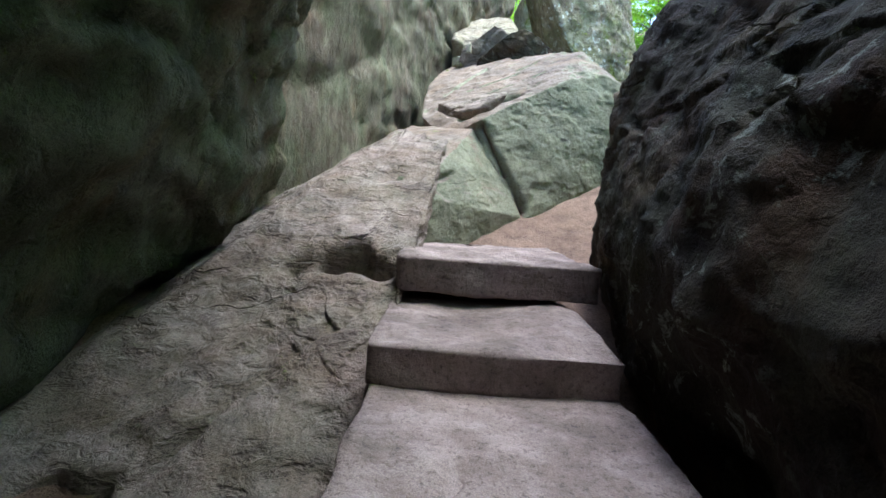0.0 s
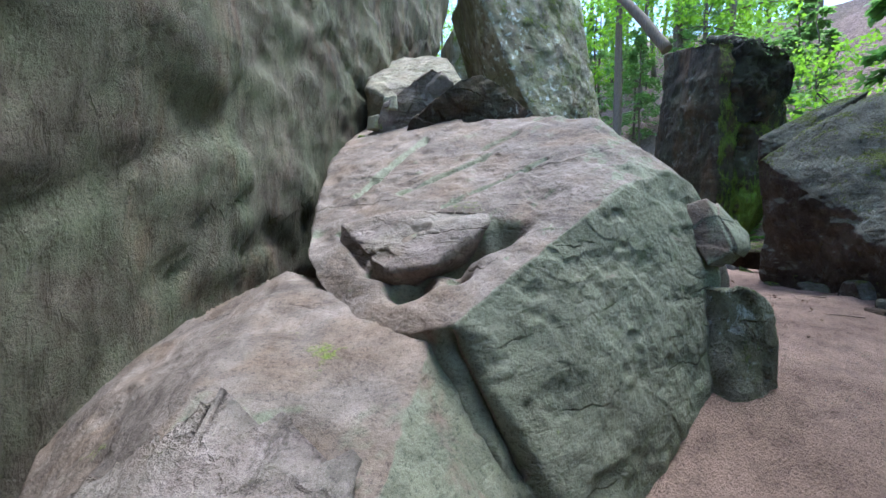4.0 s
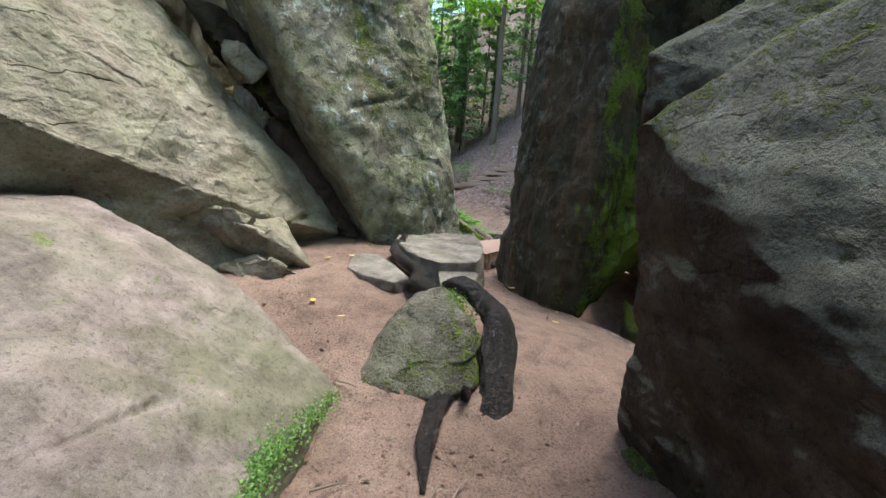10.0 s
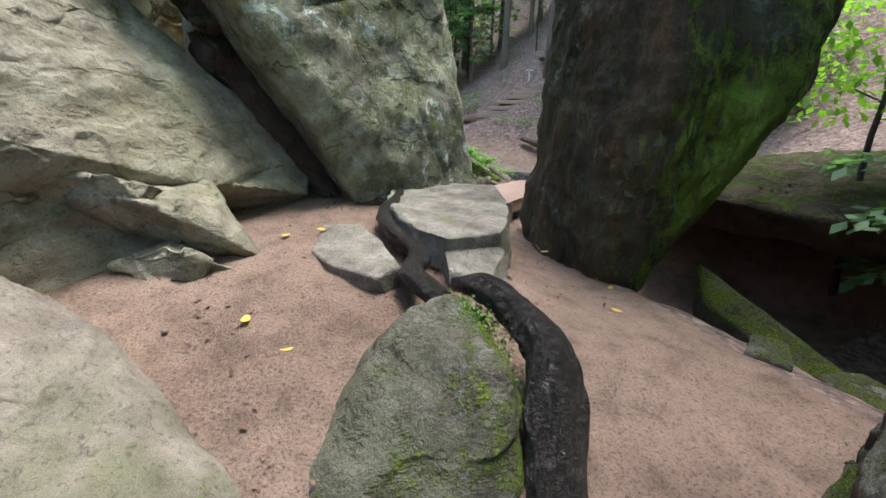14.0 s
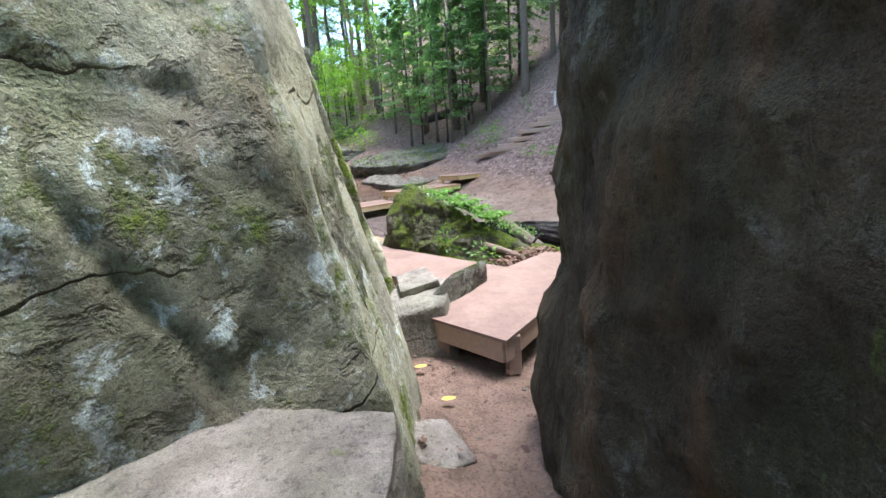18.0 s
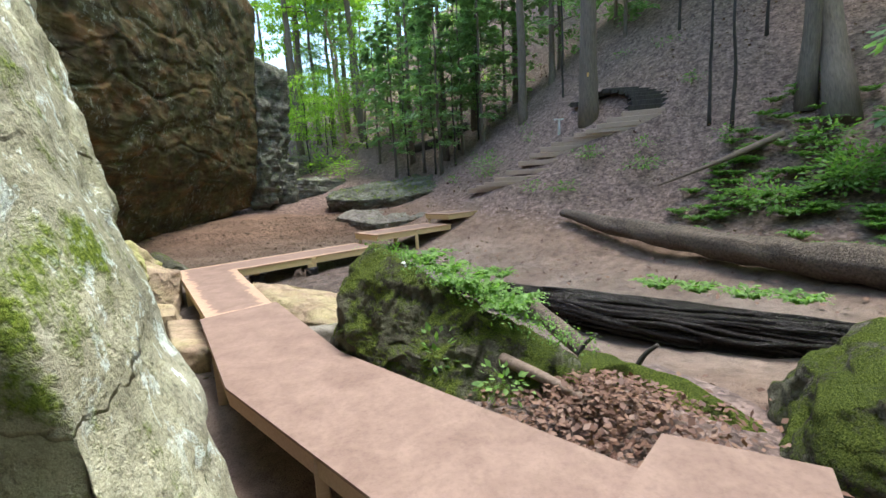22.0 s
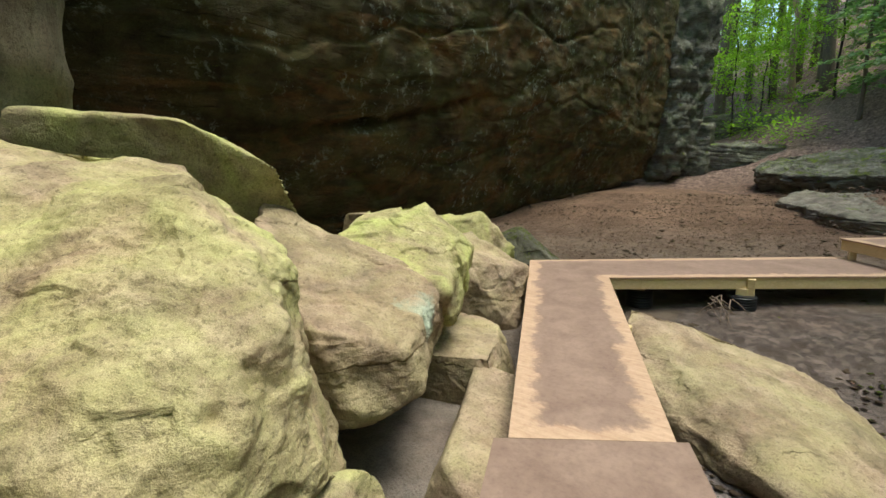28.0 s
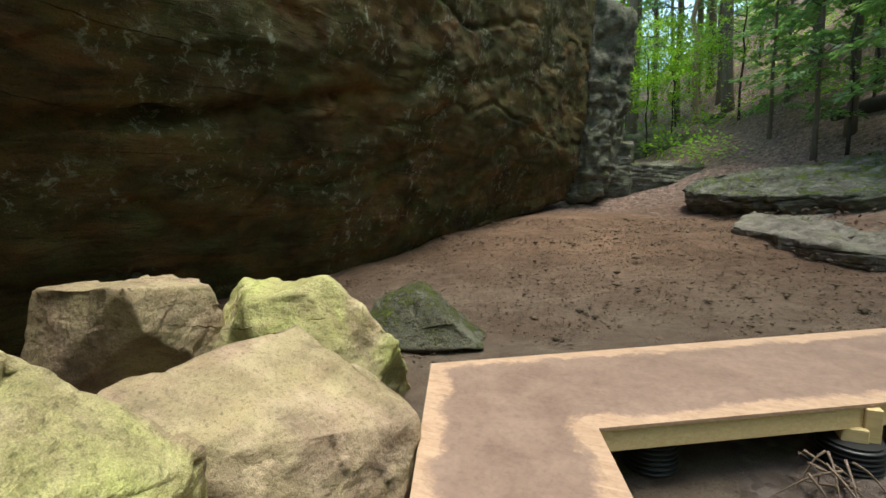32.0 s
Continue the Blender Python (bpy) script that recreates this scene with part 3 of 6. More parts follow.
def tube(name, line, radii, mat, parent=None, label="", sides=12, knots=0.0, ribs=0.0, seed=0, smooth=True, caps=True):
    """A round stem along the points of line, with a radius at each; knots and ribs roughen it."""
    pts = [Vector(p) for p in line]
    vs, fs = [], []
    side = Vector((0.31, 0.22, 0.92)).normalized()
    for n, p in enumerate(pts):
        t = (pts[min(n + 1, len(pts) - 1)] - pts[max(n - 1, 0)]).normalized()
        e1 = t.cross(side)
        e1 = e1.normalized() if e1.length > 1e-3 else t.orthogonal().normalized()
        e2 = t.cross(e1)
        for s in range(sides):
            a = 2 * math.pi * s / sides
            r = radii[n] * (1 + knots * noise.noise(p * 2.3 + Vector((math.cos(a), math.sin(a), seed)) * 0.9) + ribs * noise.noise(Vector((math.cos(a + 0.02 * n) * 2.6, math.sin(a + 0.02 * n) * 2.6, n * 0.07 + seed))) + 0.4 * ribs * noise.noise(Vector((math.cos(a) * 6, math.sin(a) * 6, n * 0.16 + seed))))
            vs.append(p + (e1 * math.cos(a) + e2 * math.sin(a)) * r)
    for n in range(len(pts) - 1):
        for s in range(sides):
            fs.append((n * sides + s, n * sides + (s + 1) % sides, (n + 1) * sides + (s + 1) % sides, (n + 1) * sides + s))
    me = bpy.data.meshes.new(name)
    ends = [tuple(reversed(range(sides))), tuple(range((len(pts) - 1) * sides, len(pts) * sides))] if caps else []
    me.from_pydata([tuple(v) for v in vs], [], fs + ends)
    for p in me.polygons:
        p.use_smooth = smooth and len(p.vertices) == 4
    me.materials.append(mat)
    return child(new(name, me), parent, label)


def smooth_line(points, n):
    """n + 1 points along a curve through those given (Catmull-Rom)."""
    p = [Vector(v) for v in points]
    p = [2 * p[0] - p[1]] + p + [2 * p[-1] - p[-2]]
    out = []
    for k in range(n + 1):
        s = k / n * (len(p) - 3)
        i = min(int(s), len(p) - 4)
        t = s - i
        a, b, c, d = p[i : i + 4]
        out.append(0.5 * (2 * b + (c - a) * t + (2 * a - 5 * b + 4 * c - d) * t * t + (3 * b - a - 3 * c + d) * t**3))
    return out


def thing(name, label, category, place=(0, 0, 0), group="", kind=""):
    ob = new(name)
    ob.location = place
    ob.empty_display_size = 0.1
    return tagged(ob, label, category, group, kind)


# ---------------------------------------------------------------- ground
SPOTS = [  # trodden ground along the trail: x, y, height
    (0.3, 0.0, 0.05), (0.3, 1.6, 0.3), (0.3, 2.6, 0.6), (0.3, 3.6, 0.95), (0.4, 4.6, 1.32), (1.4, 5.3, 1.5), (2.6, 5.8, 1.85), (3.6, 6.4, 2.1),
    (5.4, 6.4, 2.15), (5.6, 7.7, 2.28), (4.3, 8.0, 2.38), (4.3, 10.7, 2.52), (5.2, 10.0, 2.38), (4.9, 9.5, 2.34), (6.4, 11.0, 2.36), (7.1, 11.8, 2.5), (7.5, 12.15, 2.56), (8.5, 11.6, 1.9), (8.7, 12.4, 1.6), (9.2, 12.6, 1.0), (10.0, 12.8, 0.8), (4.5, 13.2, 3.3), (4.1, 12.8, 3.15), (3.75, 13.3, 3.25), (5.0, 12.9, 3.14), (4.85, 12.1, 3.02), (4.55, 12.2, 3.0), (4.7, 11.6, 2.93), (5.1, 11.5, 2.86), (0.24, 5.0, 1.45), (-0.1, 4.4, 1.22),
    (4.4, 11.6, 2.68), (4.9, 12.6, 2.95), (5.4, 13.4, 3.1), (6.5, 12.6, 2.3), (6.8, 14.0, 2.38), (7.0, 15.3, 2.35), (6.2, 15.8, 2.6),
    (8.4, 18.4, 2.3), (9.3, 17.4, 2.15), (10.5, 20.0, 1.8), (6.0, 23.5, 1.45), (4.6, 23.8, 1.75), (2.5, 27.5, 1.95), (9.6, 12.2, 1.0), (11.0, 12.2, 0.6), (9.6, 10.8, 1.2), (5.9, 17.8, 1.6), (6.5, 16.95, 1.8),
]


def base_height(x, y):
    z = np.interp(y, [-60, 0, 3.2, 5.5, 8, 14, 17, 21, 24, 28, 44, 55, 80, 300], [-2, 0.0, 0.95, 1.6, 2.35, 2.35, 2.1, 1.75, 1.65, 2.0, 3.4, 6.4, 15.0, 60])
    xa = np.interp(y, [-50, 10, 16, 20, 30, 55], [13, 11, 11.5, 12.0, 6.6, 3.0])
    u = np.clip(x - xa, 0, None)
    z = z + np.where(u < 9.5, 0.043 * u * u, 3.88 + 0.82 * (u - 9.5)) * np.clip((60 - u) / 40, 0, 1) ** 0.3
    v = np.clip(-9 - x, 0, None)
    return z + 0.3 * v


LIFTS = [sz - float(base_height(np.array(sx), np.array(sy))) for sx, sy, sz in SPOTS]


def ground_height(x, y):
    x, y = np.asarray(x, float), np.asarray(y, float)
    z = base_height(x, y)
    num, den = 0.0, 0.08
    for (sx, sy, sz), lift in zip(SPOTS, LIFTS):
        w = np.exp(-((x - sx) ** 2 + (y - sy) ** 2) / (2 * 0.85**2))
        num = num + w * lift
        den = den + w
    return z + num / den


def gz(x, y):
    return float(ground_height(np.array([x]), np.array([y]))[0])


def spread(lo, a, b, hi, step, grow=1.16):
    mid = list(np.arange(a, b + 1e-6, step))
    left, s = [], step
    p = a
    while p > lo:
        s *= grow
        p -= s
        left.append(p)
    right, s, p = [], step, b
    while p < hi:
        s *= grow
        p += s
        right.append(p)
    return np.array(left[::-1] + mid + right)


def build_ground():
    xs, ys = spread(-400, -3, 16, 400, 0.09), spread(-400, -1, 33, 600, 0.09)
    gx, gy = np.meshgrid(xs, ys, indexing="ij")
    x, y = gx.ravel(), gy.ravel()
    z = ground_height(x, y)
    p = np.stack([x, y, 0 * x], 1)
    far = np.clip(np.hypot(x - 6, y - 18) / 40, 0, 1)
    z = z + 0.035 * fbm(p * 1.1, 3, 3) + 0.014 * fbm(p * 6.0, 3, 8) + far * 0.8 * fbm(p * 0.12, 3, 5)
    n = len(ys)
    i, j = np.meshgrid(np.arange(len(xs) - 1), np.arange(n - 1), indexing="ij")
    b = (i * n + j).ravel()
    me = quick_mesh("ground", np.stack([x, y, z], 1), np.stack([b, b + n, b + n + 1, b + 1], 1), M_SOIL)
    # litter off the trail and on the slopes; damp sand in the wash
    u = x - np.interp(y, [-50, 10, 16, 20, 30, 55], [13, 11, 11.5, 12.0, 6.6, 3.0])
    lit = np.clip(0.1 + (u - 2.6) * 0.22, 0, 1)
    lit = np.where((x > 6.9) & (y < 13.0) & (y > 8.5), np.clip((x - 6.9) * 1.6, 0, 0.95), lit)
    lit = np.where((y > 16.2) & (y < 19.3) & (x > 7.0) & (x < 10.2), 0.9, lit)
    lit = np.maximum(lit, np.clip((y - 38) / 3, 0, 0.9))
    damp = np.clip((y - 17) / 4, 0, 1) * np.clip((33 - y) / 5, 0, 1) * np.clip((x + 1.5) / 2, 0, 1) * np.clip(1.2 - u * 0.3, 0, 1)
    lit = np.where((y > 20.8) & (y < 27.0) & (x > 5.2) & (x < 9.2), np.maximum(lit, 0.62), lit)
    # where the wash is tinted darker for wet gravel and cliff shade
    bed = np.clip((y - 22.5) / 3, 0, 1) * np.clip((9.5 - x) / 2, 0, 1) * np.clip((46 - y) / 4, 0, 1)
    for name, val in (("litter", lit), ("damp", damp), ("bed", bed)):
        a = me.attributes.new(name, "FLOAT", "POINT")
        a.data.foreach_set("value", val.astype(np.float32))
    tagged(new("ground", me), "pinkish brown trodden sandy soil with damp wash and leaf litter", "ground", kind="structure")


build_ground()

# ---------------------------------------------------------------- rocks of the narrow entrance
rock("cliff_wall", [(-2.3, -6, -0.5), (-2.05, 2.5, 0.2), (-1.9, 4.2, 1.0), (-2.3, 6.0, 1.6), (0.9, -6, 7.5), (0.3, 2.8, 7.0), (-0.9, 4.6, 6.0), (-1.6, 6.0, 8), (-14, -6, 14), (-14, 7, 14), (-14, -6, 0), (-14, 7, 0)],
     M_CLIFF, "dark overhanging sandstone cliff wall with green algae film", "cliff", kind="structure", chip=0.12, cells=120, rough=0.1, scale=1.5, sharp=60, seed=11, pock=0.1, strata=((0.5, 0.1, 0.86), 0.9, 0.05))
rock("cliff_back", [(-2.3, 4.4, 0.8), (-2.0, 6.5, 1.9), (0.8, 14.4, 3.0), (0.6, 21, 3.5), (-2.4, 5.0, 9), (0.9, 14.5, 11), (3.3, 21.5, 13), (-14, 4, 14), (-14, 22, 14), (-14, 4, 0), (-14, 22, 0)],
     M_FACE, "pale streaked cliff face rising behind the ledge", "cliff", kind="structure", chip=0.04, cells=100, rough=0.06, scale=1.4, sharp=60, seed=14, pock=0.04, strata=((0.4, -0.5, 0.8), 1.1, 0.05))
# invented block behind the start, there to stop light coming from the back
rock("unseen_back_block", [(2.0, -5.5, -1), (2.2, -2.2, -0.6), (-3, -4.5, -1), (-3, -7, -1), (2.4, -2.4, 4), (-3, -4.6, 4.5), (-2.5, -7.5, 5), (3.5, -7, 5), (5, -3, 3), (5, -6, -1)],
     M_DARK, "unseen dark block added behind the start to keep light out", "rock", cells=24, rough=0.08, seed=10)
rock("ledge_slab", [(-0.5, 0.3, -0.75), (-0.44, 1.9, 0.13), (-0.55, 2.6, 0.54), (-0.47, 3.3, 0.93), (-0.3, 4.36, 1.57), (-0.24, 4.4, 1.2), (-0.4, 3.3, 0.4), (-0.4, 2, -0.3), (-2.6, 0.3, -0.85), (-2.3, 2.1, 0.22), (-1.64, 3.37, 0.97), (-1.33, 3.96, 1.32), (-0.7, 5.62, 2.3), (-0.02, 5.15, 2.02), (-2.3, 5, 1.2), (-0.44, 0.3, -1.2)],
     M_LEDGE, "tilted tan sandstone ledge with a cracked sloping top", "rock ledge", chip=0.03, cells=190, rough=0.03, sharp=160, seed=4, pock=0.03, strata=((-0.35, -0.3, 0.9), 0.21, 0.022),
     cracks=[((-0.5, 3.38, 0.96), (-0.78, 3.42, 0.98), 0.13, 0.42), ((-0.62, 3.5, 1.08), (-1.1, 3.36, 0.96), 0.075, 0.3), ((-0.84, 2.88, 0.68), (-0.66, 3.12, 0.83), 0.025, 0.1), ((-1.19, 2.14, 0.25), (-0.84, 2.88, 0.68), 0.028, 0.13), ((-1.34, 1.92, 0.12), (-1.19, 2.14, 0.25), 0.05, 0.14), ((-0.62, 2.85, 0.68), (-0.5, 3.15, 0.86), 0.03, 0.12), ((-0.72, 2.0, 0.18), (-0.5, 1.96, 0.16), 0.06, 0.16), ((-1.5, 1.9, 0.1), (-1.75, 1.86, 0.06), 0.08, 0.2), ((-0.3, 4.6, 1.78), (-0.62, 4.62, 1.72), 0.07, 0.2), ((-0.85, 4.15, 1.42), (-1.05, 3.8, 1.24), 0.035, 0.1), ((-0.75, 4.3, 1.5), (-1.0, 4.32, 1.5), 0.03, 0.08), ((-0.1, 4.8, 1.75), (0.3, 5.3, 1.9), 0.018, 0.03)])
rock("ledge_end_block", [(-0.29, 4.36, 1.575), (-0.22, 4.38, 0.95), (0.98, 5.6, 1.05), (1, 5.62, 1.4), (-0.2, 4.4, 1.2), (0.36, 5.95, 2.54), (-0.66, 5.72, 2.36), (-0.9, 4.7, 1.72), (-1, 5.5, 1), (-2.2, 7.6, 1.9), (-0.6, 7.4, 2.75), (0.5, 7, 2.6), (0.7, 6.2, 1), (-0.85, 4.4, 1.48)],
     M_GREEN, "pale green ledge end meeting the boulder at a dark seam", "rock ledge", cells=120, rough=0.015, sharp=260, seed=8, pock=0.03, chip=0.008,
     cracks=[((-0.32, 4.62, 1.78), (-0.62, 4.62, 1.74), 0.07, 0.2), ((-0.12, 4.75, 1.75), (0.35, 5.25, 1.95), 0.03, 0.04)])
# added rock, never in view: blocks sky light from the lower steps and boulder
rock("unseen_shade_roof", [(-3, -6, 2.9), (3.4, -6, 2.9), (-2, -0.8, 3.05), (2.2, -0.9, 3.1), (-3, -6, 6), (3.4, -6, 6), (-2, -0.4, 5.5), (2.5, -0.5, 5.5)],
     M_DARK, "unseen dark rock added overhead to shade the steps", "rock", cells=24, rough=0.1, seed=16)
rock("green_faced_boulder", [(0.42, 5.8, 2.6), (1.12, 6.17, 3.05), (1.51, 6.4, 3.24), (1.9, 6.64, 3.47), (2.3, 6.84, 3.57), (2.6, 6.95, 3.5), (2.72, 6.86, 3.2), (2.7, 6.75, 2.7), (2.62, 6.6, 2.15), (2.2, 6.34, 1.8), (1.58, 5.93, 1.35), (1.02, 5.58, 1.4), (1, 5.56, 1.1), (2.65, 6.6, 1.2), (2.18, 7.82, 4.23), (1.63, 8.46, 4.31), (0.95, 9.6, 4.59), (0, 10.6, 4.7), (-0.47, 9.44, 3.93), (-0.45, 7.3, 2.88), (-0.1, 6.3, 2.45), (2.5, 8.2, 3.9), (2.4, 8.6, 1.5), (0.3, 9.6, 1.5)],
     M_GREEN, "big sandstone boulder with a smooth pale green side", "boulder", chip=0.006, cells=210, rough=0.016, sharp=300, seed=6, pock=0.05,
     cracks=[((0.42, 5.8, 2.52), (0.75, 5.72, 1.95), 0.05, 0.14), ((0.75, 5.72, 1.95), (1.02, 5.62, 1.47), 0.05, 0.14), ((0.84, 6.52, 3.04), (0.62, 6.5, 2.95), 0.12, 0.45), ((0.62, 6.5, 2.95), (0.42, 6.46, 2.84), 0.11, 0.45), ((0.5, 6.28, 2.78), (0.24, 6.36, 2.72), 0.09, 0.4), ((0.24, 6.4, 2.74), (0.04, 6.66, 2.8), 0.03, 0.12), ((0.04, 6.66, 2.8), (-0.2, 7.4, 3.06), 0.022, 0.1), ((1.3, 5.93, 2.98), (1.38, 5.94, 2.66), 0.018, 0.045), ((1.38, 5.9, 2.6), (2.45, 6.55, 2.98), 0.018, 0.04), ((1.3, 5.85, 2.4), (2.3, 6.45, 2.75), 0.016, 0.03), ((0.3, 7.6, 3.4), (1.3, 7.9, 3.9), 0.03, 0.06), ((-0.1, 8.0, 3.45), (0.7, 8.9, 4.15), 0.04, 0.09), ((0.9, 8.0, 3.75), (1.5, 8.1, 4.05), 0.05, 0.1), ((0.6, 7.1, 3.25), (1.5, 7.3, 3.7), 0.03, 0.06)])
rock("shelf_layer", [(-0.18, 7.35, 3.12), (0.28, 7.2, 3.24), (0.84, 6.66, 3.2), (0.82, 6.58, 3.14), (0.66, 6.62, 3.1), (0.5, 6.52, 3.02), (0.36, 6.5, 2.95), (0.42, 6.36, 2.86), (0.2, 6.42, 2.82), (0.06, 6.68, 2.88), (-0.2, 7.3, 2.8), (0.3, 7.2, 2.8), (0.7, 6.75, 2.85), (0.3, 6.6, 2.65), (0.1, 6.7, 2.6)],
     M_LEDGE, "upper rock layer with an overhanging broken lip", "rock ledge", cells=64, rough=0.04, sharp=120, seed=5, pock=0.08)
rock("shelf_layer", [(-1.05, 3.55, 1.1), (-0.72, 3.58, 1.2), (-0.6, 3.62, 1.23), (-0.5, 3.6, 1.14), (-0.46, 3.8, 1.26), (-1.1, 3.9, 1), (-0.5, 3.95, 1.1), (-0.36, 4.3, 1.56), (-1.2, 4.3, 1.5), (-1.45, 3.9, 1.2), (-0.6, 4.4, 1.5)],
     M_LEDGE, "broken ledge layer hanging over a dark pocket", "rock ledge", cells=44, rough=0.03, sharp=120, seed=7, pock=0.05)
rock("capping_rock", [(2.2, 9.2, 4.6), (1.71, 9.3, 5.03), (1.43, 9.3, 5.13), (1.15, 9.3, 5.05), (0.5, 9.5, 4.5), (0.4, 9.6, 4), (2.2, 9.2, 4), (1.2, 10.3, 5), (2.2, 10.2, 4.4), (0.6, 10.4, 4.2)],
     M_DARK, "dark wedge of rock lying on the boulder crest", "rock", sharp=60, chip=0.05, cells=50, rough=0.04, seed=9)
rock("capping_rock", [(0.13, 9.8, 4.6), (0.21, 9.8, 4.8), (0.52, 9.8, 5.08), (0.86, 9.8, 5.36), (1.2, 9.85, 5.2), (0.1, 10, 4), (1.2, 10, 4.4), (0.6, 10.6, 5.2), (1.2, 10.6, 5)],
     M_LEDGE, "tan broken rock behind the dark wedge on the crest", "rock", cells=40, rough=0.04, sharp=60, seed=17, chip=0.05)
for n, (x, y, z) in enumerate([(0.0, 10.0, 4.2), (0.16, 9.95, 4.5), (0.34, 9.9, 4.75)]):
    stone("crest_stone", x, y, z, 0.3, 0.26, 0.24, M_WHITE, "small pale stone stacked on the boulder crest", "stone", turn=30 * n, seed=150 + n, cells=12, rough=0.03)
rock("nose_block", [(2.62, 6.55, 2.98), (2.85, 6.62, 2.98), (2.86, 6.66, 3.1), (2.72, 6.8, 3.32), (2.55, 6.75, 3.36), (2.4, 6.9, 3.3), (2.7, 7, 3.2), (2.45, 6.6, 2.85), (2.7, 6.65, 2.85)],
     M_GREEN, "rounded block jutting from the boulder corner", "rock", sharp=60, chip=0.03, cells=40, rough=0.03, seed=12)
rock("corner_block", [(2.42, 6.3, 1.5), (2.95, 6.4, 1.6), (2.86, 6.4, 2.62), (2.62, 6.36, 2.76), (2.45, 6.45, 2.72), (2.3, 7.3, 1.6), (3.2, 7.2, 1.8), (3.05, 7.1, 2.6), (2.3, 7.3, 2.75)],
     M_SLAB, "mottled block standing at the boulder corner", "rock", chip=0.03, cells=30, rough=0.035, sharp=22, seed=13)
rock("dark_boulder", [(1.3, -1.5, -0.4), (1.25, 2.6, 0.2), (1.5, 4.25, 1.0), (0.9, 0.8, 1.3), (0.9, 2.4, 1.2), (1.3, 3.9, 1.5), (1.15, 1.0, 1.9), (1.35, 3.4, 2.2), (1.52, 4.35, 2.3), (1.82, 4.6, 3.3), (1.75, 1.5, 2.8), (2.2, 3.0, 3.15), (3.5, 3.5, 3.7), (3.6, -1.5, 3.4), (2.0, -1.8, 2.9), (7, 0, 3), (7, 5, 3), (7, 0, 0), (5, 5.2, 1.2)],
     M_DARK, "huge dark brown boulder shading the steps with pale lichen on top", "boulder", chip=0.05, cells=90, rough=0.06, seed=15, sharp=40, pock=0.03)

# stone steps, from the top one down
STEPS = [(0.42, 3.83, 1.42, 1.5, 1.11, 0.24), (0.3, 2.62, 1.25, 1.2, 0.81, 0.2), (0.3, 1.62, 1.2, 1.2, 0.62, 0.26), (0.3, 0.72, 1.3, 1.0, 0.36, 0.3)]
for n, (sx, sy, wide, deep, top, tall) in enumerate(STEPS):
    cs = [(sx + i * wide / 2, sy + j * deep / 2 + 0.04 * i * j, top - (tall if k == 0 else 0)) for i in (-1, 1) for j in (-1, 1) for k in (0, 1)]
    rock("stone_step", cs, M_STEP, "worn pinkish stone step slab with a dark rough riser", "step", "entrance steps", cells=44, sharp=60, rough=0.03, seed=30 + n, pock=0.02)

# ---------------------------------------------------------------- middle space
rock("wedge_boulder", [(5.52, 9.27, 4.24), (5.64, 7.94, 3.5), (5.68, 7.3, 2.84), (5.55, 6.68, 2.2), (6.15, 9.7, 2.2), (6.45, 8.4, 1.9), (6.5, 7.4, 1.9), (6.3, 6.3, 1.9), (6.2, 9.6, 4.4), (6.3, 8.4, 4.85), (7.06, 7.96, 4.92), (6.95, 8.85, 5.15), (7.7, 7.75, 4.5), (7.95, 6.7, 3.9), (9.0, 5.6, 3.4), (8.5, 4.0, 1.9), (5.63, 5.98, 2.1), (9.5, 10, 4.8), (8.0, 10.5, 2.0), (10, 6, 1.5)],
     M_WEDGE, "huge grey wedge boulder with mossy top, undercut side coloured darker for shade", "boulder", chip=0.035, cells=130, rough=0.035, sharp=260, seed=21, pock=0.03)
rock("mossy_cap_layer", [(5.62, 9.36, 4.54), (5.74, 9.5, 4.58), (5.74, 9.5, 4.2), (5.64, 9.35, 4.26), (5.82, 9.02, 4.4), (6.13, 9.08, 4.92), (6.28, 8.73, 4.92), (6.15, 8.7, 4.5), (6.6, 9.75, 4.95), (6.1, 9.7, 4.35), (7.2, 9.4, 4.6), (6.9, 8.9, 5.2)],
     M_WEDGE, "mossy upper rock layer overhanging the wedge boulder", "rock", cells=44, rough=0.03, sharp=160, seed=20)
rock("back_boulder", [(7.6, 8.6, 4.2), (8.6, 7.6, 5.8), (8.0, 6.2, 4.6), (9.0, 4.5, 4.2), (12, 4, 3.4), (13, 8, 4.6), (11, 9, 5.6), (8, 9.6, 3.5), (8, 5, 2.4), (12, 4, 2.0), (13, 9, 2.0)],
     M_WEDGE, "broad mossy boulder behind the wedge with a rooted ledge", "boulder", chip=0.08, cells=60, rough=0.08, seed=22)
